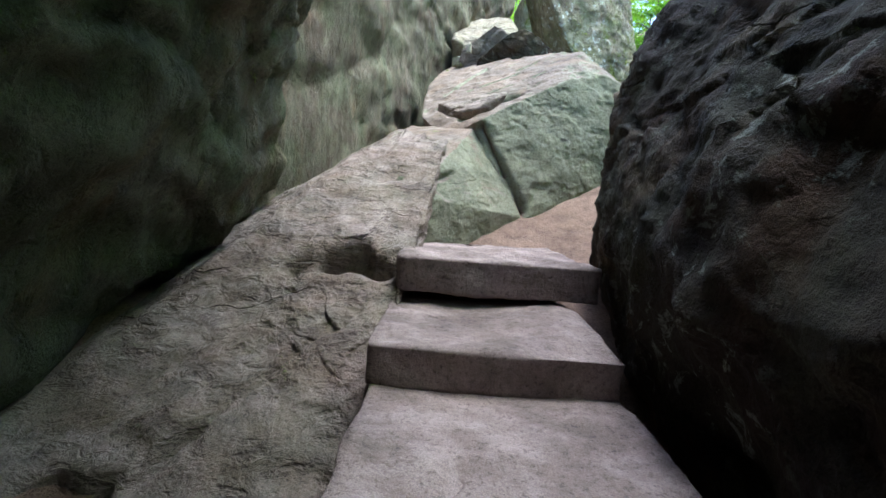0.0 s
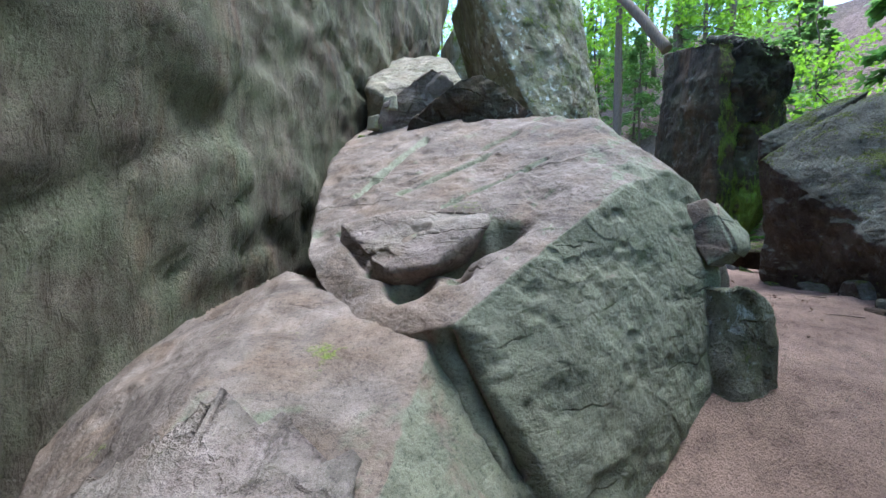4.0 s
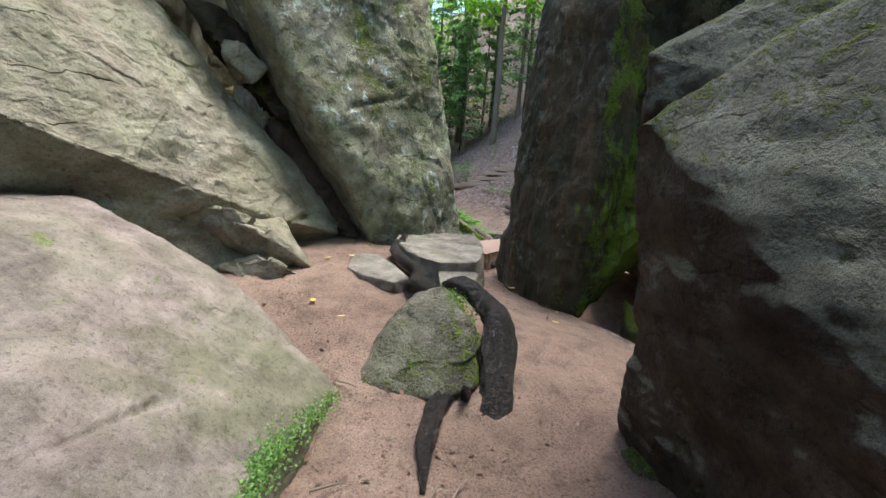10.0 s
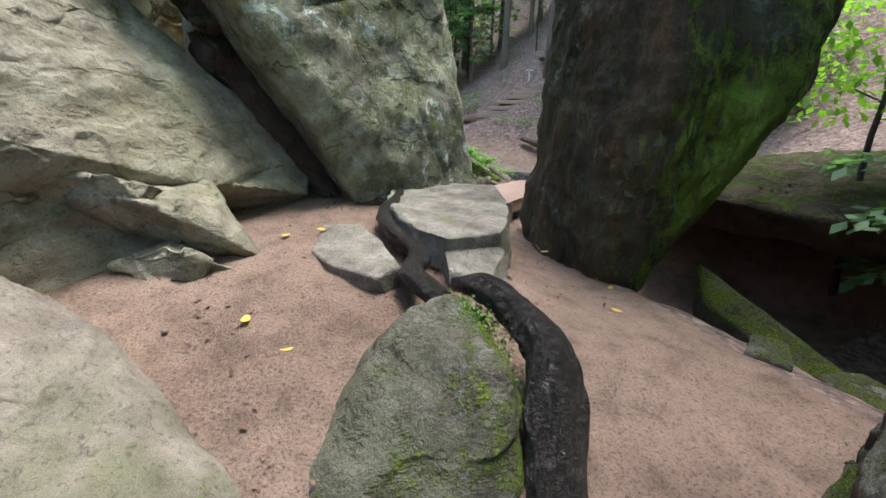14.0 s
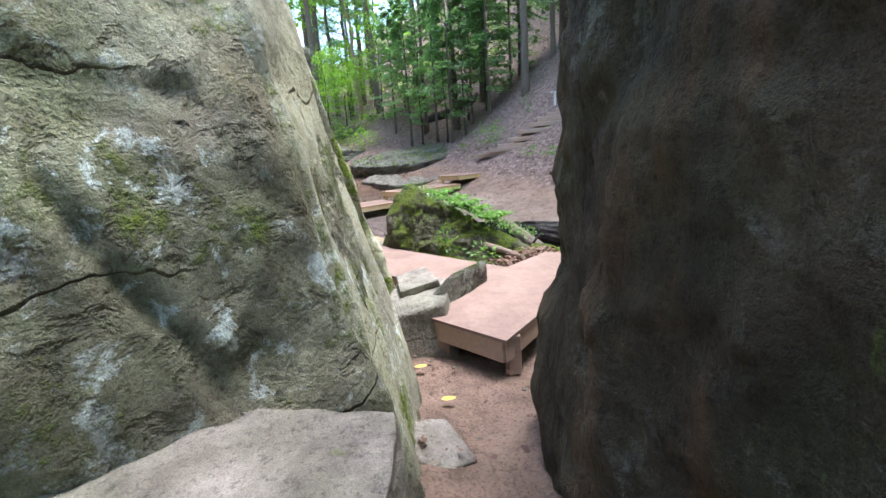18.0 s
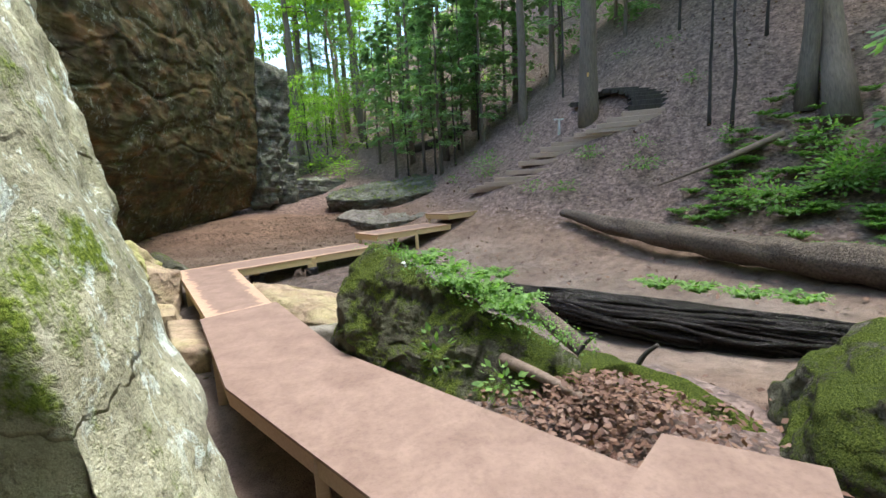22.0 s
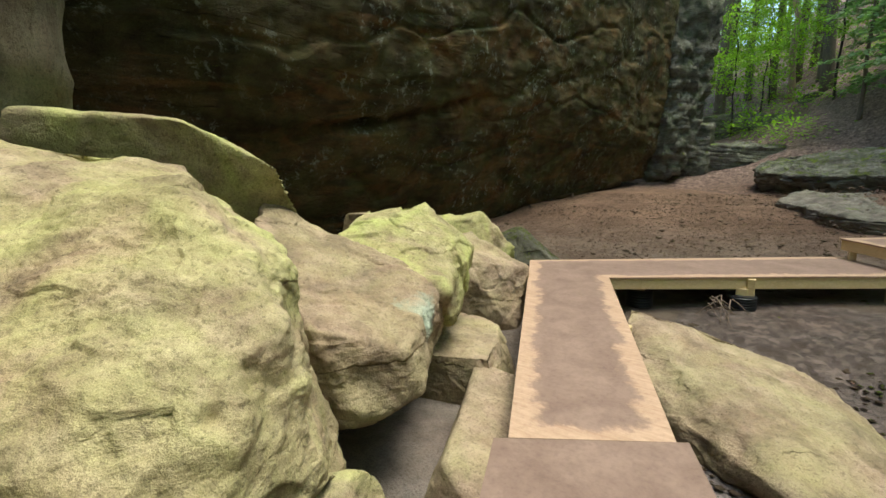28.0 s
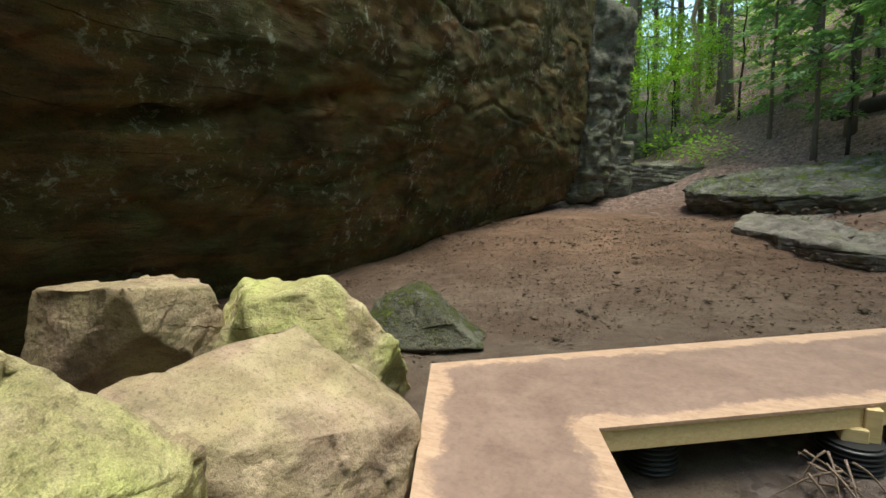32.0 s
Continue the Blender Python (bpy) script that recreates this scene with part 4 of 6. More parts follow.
rock("pillar_rock", [(7, 13.4, 2.1), (7.1, 12.5, 2.3), (7.42, 12.3, 2.2), (7.3, 12.2, 3.57), (8.02, 12.75, 2.3), (7.75, 14.9, 2.2), (7.22, 14.35, 2.6), (7.05, 13.3, 5), (7.3, 12.05, 4.4), (7.35, 12.15, 7.4), (7.55, 14.2, 7.9), (9.2, 12.3, 7.2), (8.9, 12.35, 4.1), (10.1, 13.1, 4.3), (10, 14.5, 4.5), (9, 14.8, 7.4), (8.8, 14.8, 2.6), (9, 13.4, 2.9)],
     M_PILLAR, "tall dark pillar rock with a bright mossy side and dark hole", "rock pillar", chip=0.03, cells=130, rough=0.04, sharp=170, seed=23, pock=0.05, cracks=[((8.3, 12.35, 6.4), (8.2, 12.4, 5.0), 0.3, 0.3), ((8.2, 12.4, 5.0), (7.98, 12.45, 3.3), 0.26, 0.26), ((8.4, 12.5, 4.75), (8.5, 12.6, 4.2), 0.13, 0.4), ((7.25, 12.5, 4.3), (7.2, 12.9, 4.1), 0.05, 0.07), ((8.6, 12.5, 3.6), (8.7, 12.6, 3.3), 0.03, 0.06)])
rock("overhanging_head", [(7.75, 11.9, 7.3), (8.8, 11.98, 7.35), (9.4, 12.1, 6.85), (9.3, 12.3, 6.2), (8.7, 12.2, 5.75), (7.9, 12.2, 5.5), (7.6, 12.1, 6.3), (7.6, 12.9, 7.8), (9.1, 13.2, 7.7), (9.5, 13.0, 6.5), (7.7, 12.9, 5.5)],
     M_DARK, "black rooty overhang at the head of the pillar rock", "rock", chip=0.05, cells=64, rough=0.09, seed=71, pock=0.1)
rock("worn_low_rock", [(4.35, 10.35, 2.5), (4.3, 10.3, 2.2), (3.75, 8.7, 2.8), (3.85, 8.6, 2.1), (3.0, 6.95, 2.85), (3.1, 6.9, 1.8), (2.5, 6.9, 3.25), (1.9, 8.3, 3.6), (1.6, 11.6, 3.75), (2.9, 11.2, 3.5), (3.6, 11.0, 3.05), (3.7, 11.4, 2.2), (1.3, 12.3, 2.2), (1.9, 7.5, 1.8)],
     M_LOW, "smooth worn pinkish rock with mossy edge beside the trail", "rock ledge", chip=0.015, cells=80, rough=0.03, sharp=70, seed=24, cracks=[((2.7, 7.3, 3.1), (3.6, 9.5, 2.95), 0.02, 0.04)])
rock("layered_slab", [(1.75, 10.1, 4.42), (2.36, 10.97, 4.28), (2.75, 11.57, 4.2), (3.15, 11.8, 3.83), (3.77, 12.36, 3.4), (4.5, 13.34, 3.12), (4.52, 13.57, 3.28), (3.37, 13.32, 4.62), (2.54, 12.93, 5.44), (1.5, 10.9, 5.6), (1.5, 12.5, 6.6), (1.8, 10.6, 3.75), (2.14, 11.33, 3.74), (2.58, 11.88, 3.5), (3.41, 12.67, 2.98), (0, 12, 3), (0.2, 15, 7.5), (0, 10.4, 5.2), (3.4, 14, 2.6), (4.3, 13.9, 2.7)],
     M_TAN, "pale tan sandstone slab dipping in thick broken layers", "rock slab", chip=0.025, cells=190, rough=0.03, sharp=240, seed=25, pock=0.03, strata=((0.55, -0.25, 0.8), 0.7, 0.02),
     cracks=[((2.37, 11.61, 4.73), (2.54, 11.60, 4.50), 0.03, 0.11), ((2.54, 11.60, 4.50), (2.73, 11.93, 4.47), 0.034, 0.13), ((2.73, 11.93, 4.47), (2.75, 12.28, 4.70), 0.034, 0.13), ((2.75, 12.28, 4.70), (2.85, 12.72, 4.88), 0.03, 0.1), ((3.46, 12.68, 4.04), (3.65, 12.96, 3.98), 0.02, 0.06), ((3.29, 12.87, 4.40), (3.33, 12.96, 4.41), 0.02, 0.05), ((3.91, 12.44, 3.28), (4.22, 13.23, 3.42), 0.025, 0.06), ((2.2, 11.05, 4.0), (3.0, 11.85, 3.66), 0.035, 0.1), ((3.0, 11.85, 3.66), (3.5, 12.3, 3.35), 0.03, 0.08)])
rock("lichen_slab", [(4.95, 13.3, 3), (4.28, 12.84, 4.4), (3.55, 12.85, 5.45), (2, 12.75, 8.5), (6.5, 13.8, 2.3), (5.98, 13.76, 4), (5.3, 13.68, 6), (4.3, 13.55, 9), (6.6, 14.95, 2.3), (6.2, 14.75, 4), (5.7, 14.4, 6), (5, 14.1, 9), (4.4, 15.7, 9), (2.2, 16, 9.2), (4.3, 16, 2.8), (6.2, 15.5, 2.3)],
     M_SLAB, "tall leaning slab spotted with lichen and moss", "rock slab", chip=0.02, cells=130, rough=0.03, sharp=240, seed=26, pock=0.06, cracks=[((6.45, 14.3, 2.7), (6.3, 14.5, 3.6), 0.03, 0.06), ((4.4, 13.0, 4.6), (5.4, 13.5, 5.0), 0.03, 0.05), ((5.6, 13.5, 3.9), (6.2, 13.75, 2.5), 0.03, 0.05)])
# thin paler rock over the slab's side; its colour carries the daylight falling there
rock("lit_side_layer", [(6.53, 13.9, 2.3), (6.03, 13.86, 4), (5.36, 13.8, 6), (4.37, 13.68, 9), (6.63, 14.9, 2.3), (6.25, 14.7, 4), (5.75, 14.35, 6), (5.06, 14.06, 9), (6.2, 14.4, 2.3), (5.75, 14.3, 4), (5.1, 14.1, 6), (4.3, 13.9, 9)],
     M_WHITE, "pale layer added on the lichen slab's side, lightened as if daylit", "rock slab", cells=90, rough=0.025, sharp=120, seed=39, pock=0.03, cracks=[((6.5, 14.55, 2.9), (6.3, 14.5, 3.7), 0.025, 0.06), ((6.1, 14.5, 4.3), (5.9, 14.35, 5.0), 0.02, 0.05)])
rock("pale_leaning_slab", [(6.72, 16.15, 2.1), (6.7, 16.6, 2.1), (6.3, 16.2, 3.8), (6.1, 16.5, 4.4), (5.95, 17.3, 4.4), (6.25, 17.1, 3.4), (5.9, 16.25, 5.0), (4.85, 16.4, 9.2), (5.05, 18.4, 4.5), (4.98, 18.45, 4.0), (4.25, 18.35, 2.7), (3.8, 18.3, 1.6), (4.2, 18.3, 9.2), (2.4, 18.8, 9.5), (2.5, 17.2, 9.5), (5.95, 16.2, 2.3), (3.5, 17.3, 2.0), (2.6, 18.3, 1.6)],
     M_WHITE, "pale leaning slab with moss running down its edge", "rock slab", chip=0.03, cells=120, rough=0.028, sharp=160, seed=27, pock=0.04, cracks=[((6.5, 16.25, 3.0), (6.25, 16.3, 4.2), 0.03, 0.05), ((4.9, 18.3, 3.6), (5.3, 17.9, 4.2), 0.03, 0.06)])
rock("moss_patched_boulder", [(4.45, 10.35, 2.5), (4.95, 10.1, 2.5), (5.25, 10.15, 2.55), (5.5, 10.6, 2.5), (5.35, 10.9, 2.95), (5.2, 10.9, 3.06), (4.95, 10.85, 3.0), (5.3, 10.35, 2.95), (4.7, 11.1, 2.55), (5.4, 11.2, 2.5)],
     M_SPOT, "rounded boulder with a green moss patch on one side", "boulder", chip=0.02, cells=60, rough=0.035, sharp=30, pock=0.03, seed=28)
rock("table_stone", [(5.13, 12.72, 3.13), (5.32, 13.5, 3.16), (5.82, 13.66, 3.17), (6.4, 13.45, 3.16), (6.37, 13.1, 3.15), (6.2, 12.55, 3.13), (5.95, 11.98, 3.11), (5.82, 11.78, 3.1), (5.4, 11.68, 3.09), (5.24, 11.92, 3.1), (5.1, 12.3, 2.5), (5.4, 11.72, 2.5), (5.9, 11.8, 2.35), (6.2, 12.2, 2.2), (6.45, 13.1, 2.2), (6.5, 13.4, 2.2), (5.4, 13.4, 2.5)],
     M_TABLE, "flat-topped grey stone scattered with yellow leaves", "stone", chip=0.012, cells=64, rough=0.022, sharp=140, seed=29, pock=0.02)
rock("cracked_front_block", [(5.38, 11.72, 3.03), (5.78, 11.84, 3.05), (5.86, 11.76, 2.98), (5.68, 11.52, 2.9), (5.5, 11.5, 2.9), (5.36, 11.55, 2.94), (5.4, 11.4, 2.4), (5.8, 11.45, 2.35), (5.95, 11.9, 2.35), (5.35, 11.9, 2.4)],
     M_TABLE, "cracked block broken from the flat-topped stone", "stone", cells=40, rough=0.03, sharp=120, seed=36, pock=0.03)
rock("flat_stone", [(4.62, 12.6, 3), (4.9, 12.56, 3.02), (5.02, 12.05, 3), (5.06, 11.55, 2.96), (4.9, 11.42, 2.94), (4.64, 11.72, 2.95), (4.53, 12, 2.97), (4.5, 12.2, 2.5), (4.7, 11.7, 2.5), (5.1, 11.6, 2.5), (5, 12.8, 2.6)],
     M_TABLE, "thin flat paving-like stone in the trail", "stone", cells=40, rough=0.016, sharp=140, seed=31, pock=0.015)

# ---------------------------------------------------------------- rocks by the boardwalk
rock("moss_covered_boulder", [(7.2, 20, 3.42), (6.72, 19.7, 2.75), (6.95, 19.35, 1.7), (7.45, 18.65, 1.7), (7.75, 18.35, 1.8), (8.75, 18.3, 2.3), (7.7, 19.3, 3), (8.25, 18.75, 2.55), (8.95, 18.8, 2.35), (8.8, 19.8, 2), (7.4, 21, 1.8), (6.6, 20.6, 1.8), (7.5, 20.7, 2.9), (6.75, 20, 3.05), (7.35, 19.6, 3.3)],
     M_MOSSY, "pointed boulder covered in moss and small ferns", "boulder", chip=0.06, cells=90, rough=0.05, sharp=40, pock=0.08, seed=32)
rock("moss_mound", [(8.72, 18.55, 2.3), (8.95, 18.35, 2.42), (9.2, 18.4, 2.4), (9.25, 18.7, 2.35), (9.0, 18.85, 2.4), (8.7, 18.4, 2.0), (9.3, 18.4, 2.0), (9.2, 18.9, 2.0), (8.75, 18.8, 2.0)],
     M_MOSSCAP, "rounded stone wholly capped in bright green moss", "stone", cells=30, rough=0.04, seed=37)
rock("moss_mound", [(9.2, 18.5, 2.36), (9.55, 18.15, 2.34), (9.85, 17.7, 2.15), (9.9, 17.45, 1.9), (9.5, 17.6, 2.05), (9.5, 18.8, 2.1), (9.9, 18.0, 1.7), (9.2, 18.9, 1.8), (9.3, 17.8, 1.8)],
     M_MOSSCAP, "long low stone under green moss at the wash edge", "stone", cells=40, rough=0.04, seed=38)
rock("stream_boulder", [(9.6, 17.0, 2.7), (9.4, 17.3, 1.9), (10.2, 18.0, 2.0), (10.4, 18.0, 2.5), (11.5, 18.2, 2.6), (11.3, 17.0, 3.0), (10.3, 16.4, 3.0), (11.5, 16.4, 1.9), (9.6, 16.2, 2.2)],
     M_MOSSY, "mossy boulder split by a deep crack beside the wash", "boulder", chip=0.06, cells=40, rough=0.05, seed=33)
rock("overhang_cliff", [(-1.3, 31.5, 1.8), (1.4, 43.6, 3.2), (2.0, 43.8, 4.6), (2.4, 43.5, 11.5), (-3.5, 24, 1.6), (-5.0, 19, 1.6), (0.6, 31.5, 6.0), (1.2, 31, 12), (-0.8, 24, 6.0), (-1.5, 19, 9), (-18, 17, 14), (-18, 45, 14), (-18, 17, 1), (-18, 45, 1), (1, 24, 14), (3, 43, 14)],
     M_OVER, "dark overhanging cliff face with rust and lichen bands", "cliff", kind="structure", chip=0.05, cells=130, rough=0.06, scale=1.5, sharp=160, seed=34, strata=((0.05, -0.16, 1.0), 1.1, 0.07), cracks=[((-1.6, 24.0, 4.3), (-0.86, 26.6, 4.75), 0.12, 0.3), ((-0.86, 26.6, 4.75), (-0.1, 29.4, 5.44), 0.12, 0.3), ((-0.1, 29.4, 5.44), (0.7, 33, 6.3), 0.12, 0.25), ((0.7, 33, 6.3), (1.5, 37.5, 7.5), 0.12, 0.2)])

# ---------------------------------------------------------------- rocks beside the boardwalk
rock("round_sandstone_boulder", [(4.62, 20.45, 3.3), (4.1, 20.85, 3.48), (4.05, 20.9, 2.6), (3.5, 19.25, 3.3), (3.7, 19.2, 2.9), (2.3, 19.1, 4.0), (4.75, 19.85, 2.7), (4.7, 20.6, 2.6), (3.9, 20.5, 3.75), (2.45, 21.2, 3.95), (2.0, 19.9, 4.15), (3.2, 19.6, 3.75), (4.2, 19.4, 3.05), (2.9, 19.3, 2.6), (2.2, 21.4, 2.2), (4.4, 20.9, 2.3)],
     M_OCHRE, "rounded yellow-brown sandstone boulder with flaking edges", "boulder", chip=0.03, cells=110, rough=0.045, sharp=90, pock=0.03, seed=41, cracks=[((4.6, 20.2, 3.1), (4.75, 19.9, 3.0), 0.025, 0.05), ((3.8, 19.6, 3.3), (4.6, 19.9, 2.85), 0.02, 0.04)])
rock("back_ledge", [(1.65, 21.6, 4.4), (2.2, 21.3, 4.3), (2.6, 21.9, 3.9), (1.2, 20.5, 4.4), (0.0, 22.0, 4.2), (2.4, 22.4, 3.0), (0, 20, 2.5), (1.5, 22.8, 2.5)],
     M_YELLOW, "pale yellow ledge behind the rounded boulder", "rock ledge", cells=60, rough=0.02, sharp=90, pock=0.03, seed=42)
rock("sloping_sandstone_slab", [(4.9, 19.25, 2.78), (3.6, 19.7, 3.3), (4.65, 19.7, 2.78), (4.45, 18.4, 2.75), (4, 18.7, 3.3), (3.3, 19.2, 3.4), (2.9, 18.6, 3.35), (4.1, 17.9, 2.7), (3.7, 17.8, 2), (4.75, 19.45, 2.62), (3.3, 18.2, 2.2), (4.8, 18.6, 2.1), (3.6, 19.9, 2.3)],
     M_BUFF, "smooth tan slab lying against the pale leaning wall", "rock slab", chip=0.02, cells=80, rough=0.035, sharp=90, pock=0.03, cracks=[((4.85, 19.0, 2.78), (4.5, 18.5, 2.85), 0.02, 0.05), ((4.8, 19.3, 2.82), (4.5, 19.35, 2.95), 0.015, 0.04)], seed=43)
rock("footing_rock", [(4.95, 18.7, 2.3), (5.35, 18.2, 1.9), (5.15, 19.6, 1.8), (4.95, 19.7, 2.45), (4.6, 19.2, 2.62), (4.2, 18.2, 2.5), (3.9, 17.5, 2.4), (3.6, 17.7, 1.6), (4.6, 17.4, 1.8), (4.2, 19.8, 1.7), (5, 17.6, 2.3)],
     M_BUFF, "broad tan footing rock below the boulders", "rock", chip=0.02, cells=80, rough=0.04, sharp=90, pock=0.03, seed=44)
rock("green_stained_block", [(4.75, 19.75, 2.6), (4.95, 20.3, 1.75), (4.6, 20.9, 2.5), (4.85, 20.9, 1.7), (4.2, 20.2, 2.6), (4.2, 21.0, 1.7), (4.5, 19.8, 1.7)],
     M_YELLOW, "upright green-stained block wedged under the boulder", "rock", chip=0.025, cells=60, rough=0.035, seed=45)
rock("cyan_streaked_boulder", [(3.85, 22.45, 2.9), (4.25, 21.5, 2.75), (4.3, 21.6, 2.45), (3.5, 22.9, 2.2), (2.55, 22.3, 3.32), (2.2, 22.0, 3.6), (2.9, 21.4, 3.4), (3.9, 21.1, 2.95), (1.6, 22.9, 3.2), (2.2, 23.2, 2.2), (3.0, 20.9, 2.2), (4.1, 21.2, 2.3)],
     M_STREAK, "broad tan boulder with a pale blue-green streak", "boulder", chip=0.02, cells=90, rough=0.04, sharp=160, pock=0.03, seed=46, cracks=[((2.6, 21.9, 3.4), (3.6, 22.2, 3.05), 0.02, 0.03)])
rock("yellow_pointed_rock", [(3.02, 23.4, 3.5), (3.36, 23.8, 2.98), (3.2, 23.95, 2.6), (3.95, 22.4, 2.85), (3.75, 22.75, 2.45), (2.78, 22.35, 3.25), (2.3, 23.2, 3.4), (2.2, 23.9, 2.6), (3.5, 23.2, 3.15), (3.0, 22.5, 2.5)],
     M_YELLOW, "bright yellow-green pointed rock with split faces", "rock", chip=0.03, cells=120, rough=0.035, sharp=200, seed=47, cracks=[((3.1, 23.5, 3.38), (3.3, 23.3, 3.22), 0.018, 0.05), ((3.36, 23.75, 2.95), (3.2, 23.5, 3.15), 0.016, 0.05), ((3.5, 23.3, 2.98), (3.28, 23.15, 3.2), 0.014, 0.05), ((3.64, 23.0, 2.85), (3.42, 22.9, 3.1), 0.014, 0.05), ((3.76, 22.72, 2.75), (3.55, 22.65, 2.95), 0.012, 0.04), ((2.9, 22.9, 3.4), (3.15, 22.8, 3.25), 0.012, 0.035)])
rock("lichen_edged_block", [(3.5, 25.0, 2.5), (3.0, 24.0, 2.75), (2.4, 24.0, 2.9), (2.5, 25.2, 2.95), (3.2, 25.5, 2.3), (3.6, 24.6, 1.7), (2.6, 23.8, 1.7), (2.0, 25.3, 1.7), (3.3, 25.6, 1.7)],
     M_BUFF, "tan block with a dark lichen-spotted end under the walk", "rock", chip=0.025, cells=60, rough=0.03, sharp=90, pock=0.03, seed=48)
rock("green_block", [(2.46, 25.6, 3.15), (2.0, 25.2, 3.0), (2.9, 25.9, 2.6), (1.3, 25.8, 3.05), (1.2, 26.6, 2.6), (2.6, 26.6, 1.8), (1.0, 25.2, 1.8), (2.6, 25.0, 1.8)],
     M_YELLOW, "green-topped block among the fallen rocks", "rock", chip=0.025, cells=60, rough=0.04, sharp=90, pock=0.03, seed=49)
rock("flat_back_block", [(1.6, 24.6, 3.25), (0.4, 24.6, 3.15), (0.6, 25.6, 3.1), (1.5, 25.3, 3.1), (1.6, 24.7, 2.9), (0.2, 24.4, 2.0), (1.4, 25.6, 2.0)],
     M_BUFF, "flat tan block under the cliff", "rock", chip=0.025, cells=60, rough=0.03, sharp=90, seed=50)
rock("dark_stream_rock", [(2.05, 28.0, 2.66), (1.5, 27.6, 2.45), (2.2, 27.5, 2.62), (3.15, 27.4, 2.0), (2.9, 28.1, 1.95), (1.4, 28.3, 1.9), (1.6, 27.1, 1.9)],
     M_WEDGE, "dark rounded rock at the edge of the gravel", "rock", chip=0.025, cells=60, rough=0.03, seed=51)
rock("slanted_slab_rock", [(4.87, 24.85, 2.22), (4.9, 24.3, 2.0), (5.6, 23.4, 1.75), (6.5, 22.7, 1.7), (7.3, 23.6, 1.6), (6.6, 25.2, 1.65), (5.6, 25.1, 2.0), (5.0, 25.0, 1.3), (7, 22.8, 1.3), (7.0, 25, 1.3), (5.0, 23.8, 1.3)],
     M_BUFF, "long slanting sandstone slab beside the walk", "rock slab", chip=0.025, cells=60, rough=0.03, sharp=90, seed=52)
rock("washed_slab", [(3, 23.9, 2.12), (3.75, 23.7, 2.12), (3.95, 23.3, 2.14), (4.15, 22.8, 2.16), (3.6, 22.5, 2.2), (2.9, 23.3, 2.2), (3, 23.9, 1.6), (4, 23.7, 1.6), (4.3, 22.8, 1.6), (3.4, 22.5, 1.6)],
     M_BUFF, "sandy tan slab low beside the walk", "rock slab", chip=0.025, cells=60, rough=0.025, sharp=200, seed=53)
rock("ledge_stone_low", [(4.5, 21.6, 2.0), (5.0, 21.3, 1.95), (4.6, 23.0, 1.95), (4.0, 22.8, 2.1), (4.3, 21.5, 1.5), (5.0, 21.4, 1.5), (4.4, 23.2, 1.5)],
     M_BUFF, "low pinkish slab along the edge of the walk", "rock slab", cells=28, rough=0.03, sharp=90, seed=54)
stone("pale_stone", 6.5, 20.9, 1.85, 0.55, 0.45, 0.5, M_TABLE, "pale angular stone beside the walk", turn=20, seed=3)
stone("pale_stone", 6.95, 21.9, 1.6, 0.7, 0.5, 0.45, M_TABLE, "pale stone in the wash", turn=70, seed=5)
# flat stones at the start of the walk
rock("wedge_stone", [(7.05, 15.8, 2.9), (7.5, 16.3, 2.86), (6.95, 15.7, 2.84), (7.45, 16.45, 2.7), (6.8, 15.75, 2.7), (6.8, 15.5, 2.3), (7.4, 16.0, 2.3), (7.2, 16.6, 2.3), (6.5, 15.9, 2.3)],
     M_WEDGE, "pointed grey stone standing beside the platform", "stone", cells=28, rough=0.025, sharp=50, seed=55)
rock("flat_plate_stone", [(6.6, 15.75, 2.8), (6.95, 15.9, 2.82), (6.9, 16.35, 2.84), (6.6, 16.2, 2.82), (6.6, 15.75, 2.7), (7.0, 16.0, 2.7), (6.7, 16.35, 2.7)],
     M_TABLE, "thin flat stone at the foot of the leaning slab", "stone", cells=20, rough=0.012, sharp=50, seed=56)
rock("base_plate_stone", [(6.35, 15.35, 2.72), (6.9, 15.45, 2.76), (7.15, 16.2, 2.74), (6.7, 16.5, 2.75), (6.3, 15.3, 2.3), (7.0, 15.4, 2.3), (7.2, 16.5, 2.3), (6.5, 16.7, 2.3)],
     M_TABLE, "grey stone shelf between the slabs", "stone", cells=28, rough=0.025, sharp=50, seed=57)
rock("chipped_stone", [(6.5, 13.95, 2.5), (6.78, 14.05, 2.46), (6.68, 14.3, 2.55), (6.45, 14.3, 2.58), (6.5, 13.95, 2.3), (6.82, 14.1, 2.3), (6.7, 14.35, 2.3)],
     M_TABLE, "chipped stone at the foot of the lichen slab", "stone", cells=20, rough=0.02, sharp=50, seed=58)
rock("green_tipped_stone", [(8.15, 12.3, 2.55), (7.95, 12.0, 2.3), (8.4, 11.9, 2.2), (8.6, 11.3, 2.0), (8.5, 10.8, 1.9), (8.2, 11.2, 1.95), (8.6, 12.4, 1.8), (8.0, 12.1, 1.8), (8.8, 11, 1.6)],
     M_MOSSY, "slanting green stone beside the trail", "stone", cells=28, rough=0.025, sharp=90, seed=59)
rock("bank_ledge", [(9.6, 14.6, 2.9), (10.4, 12.9, 2.75), (12.2, 10.8, 2.8), (16, 10, 3.2), (16, 16, 3.4), (10, 16.5, 2.9), (9.8, 14.6, 2.4), (10.8, 13.0, 2.3), (12.4, 11.2, 2.3), (16, 10.4, 2.2), (16, 16, 2.2)],
     M_BANK, "undercut bank ledge with dark hollow below", "rock ledge", cells=40, rough=0.06, sharp=40, seed=66)
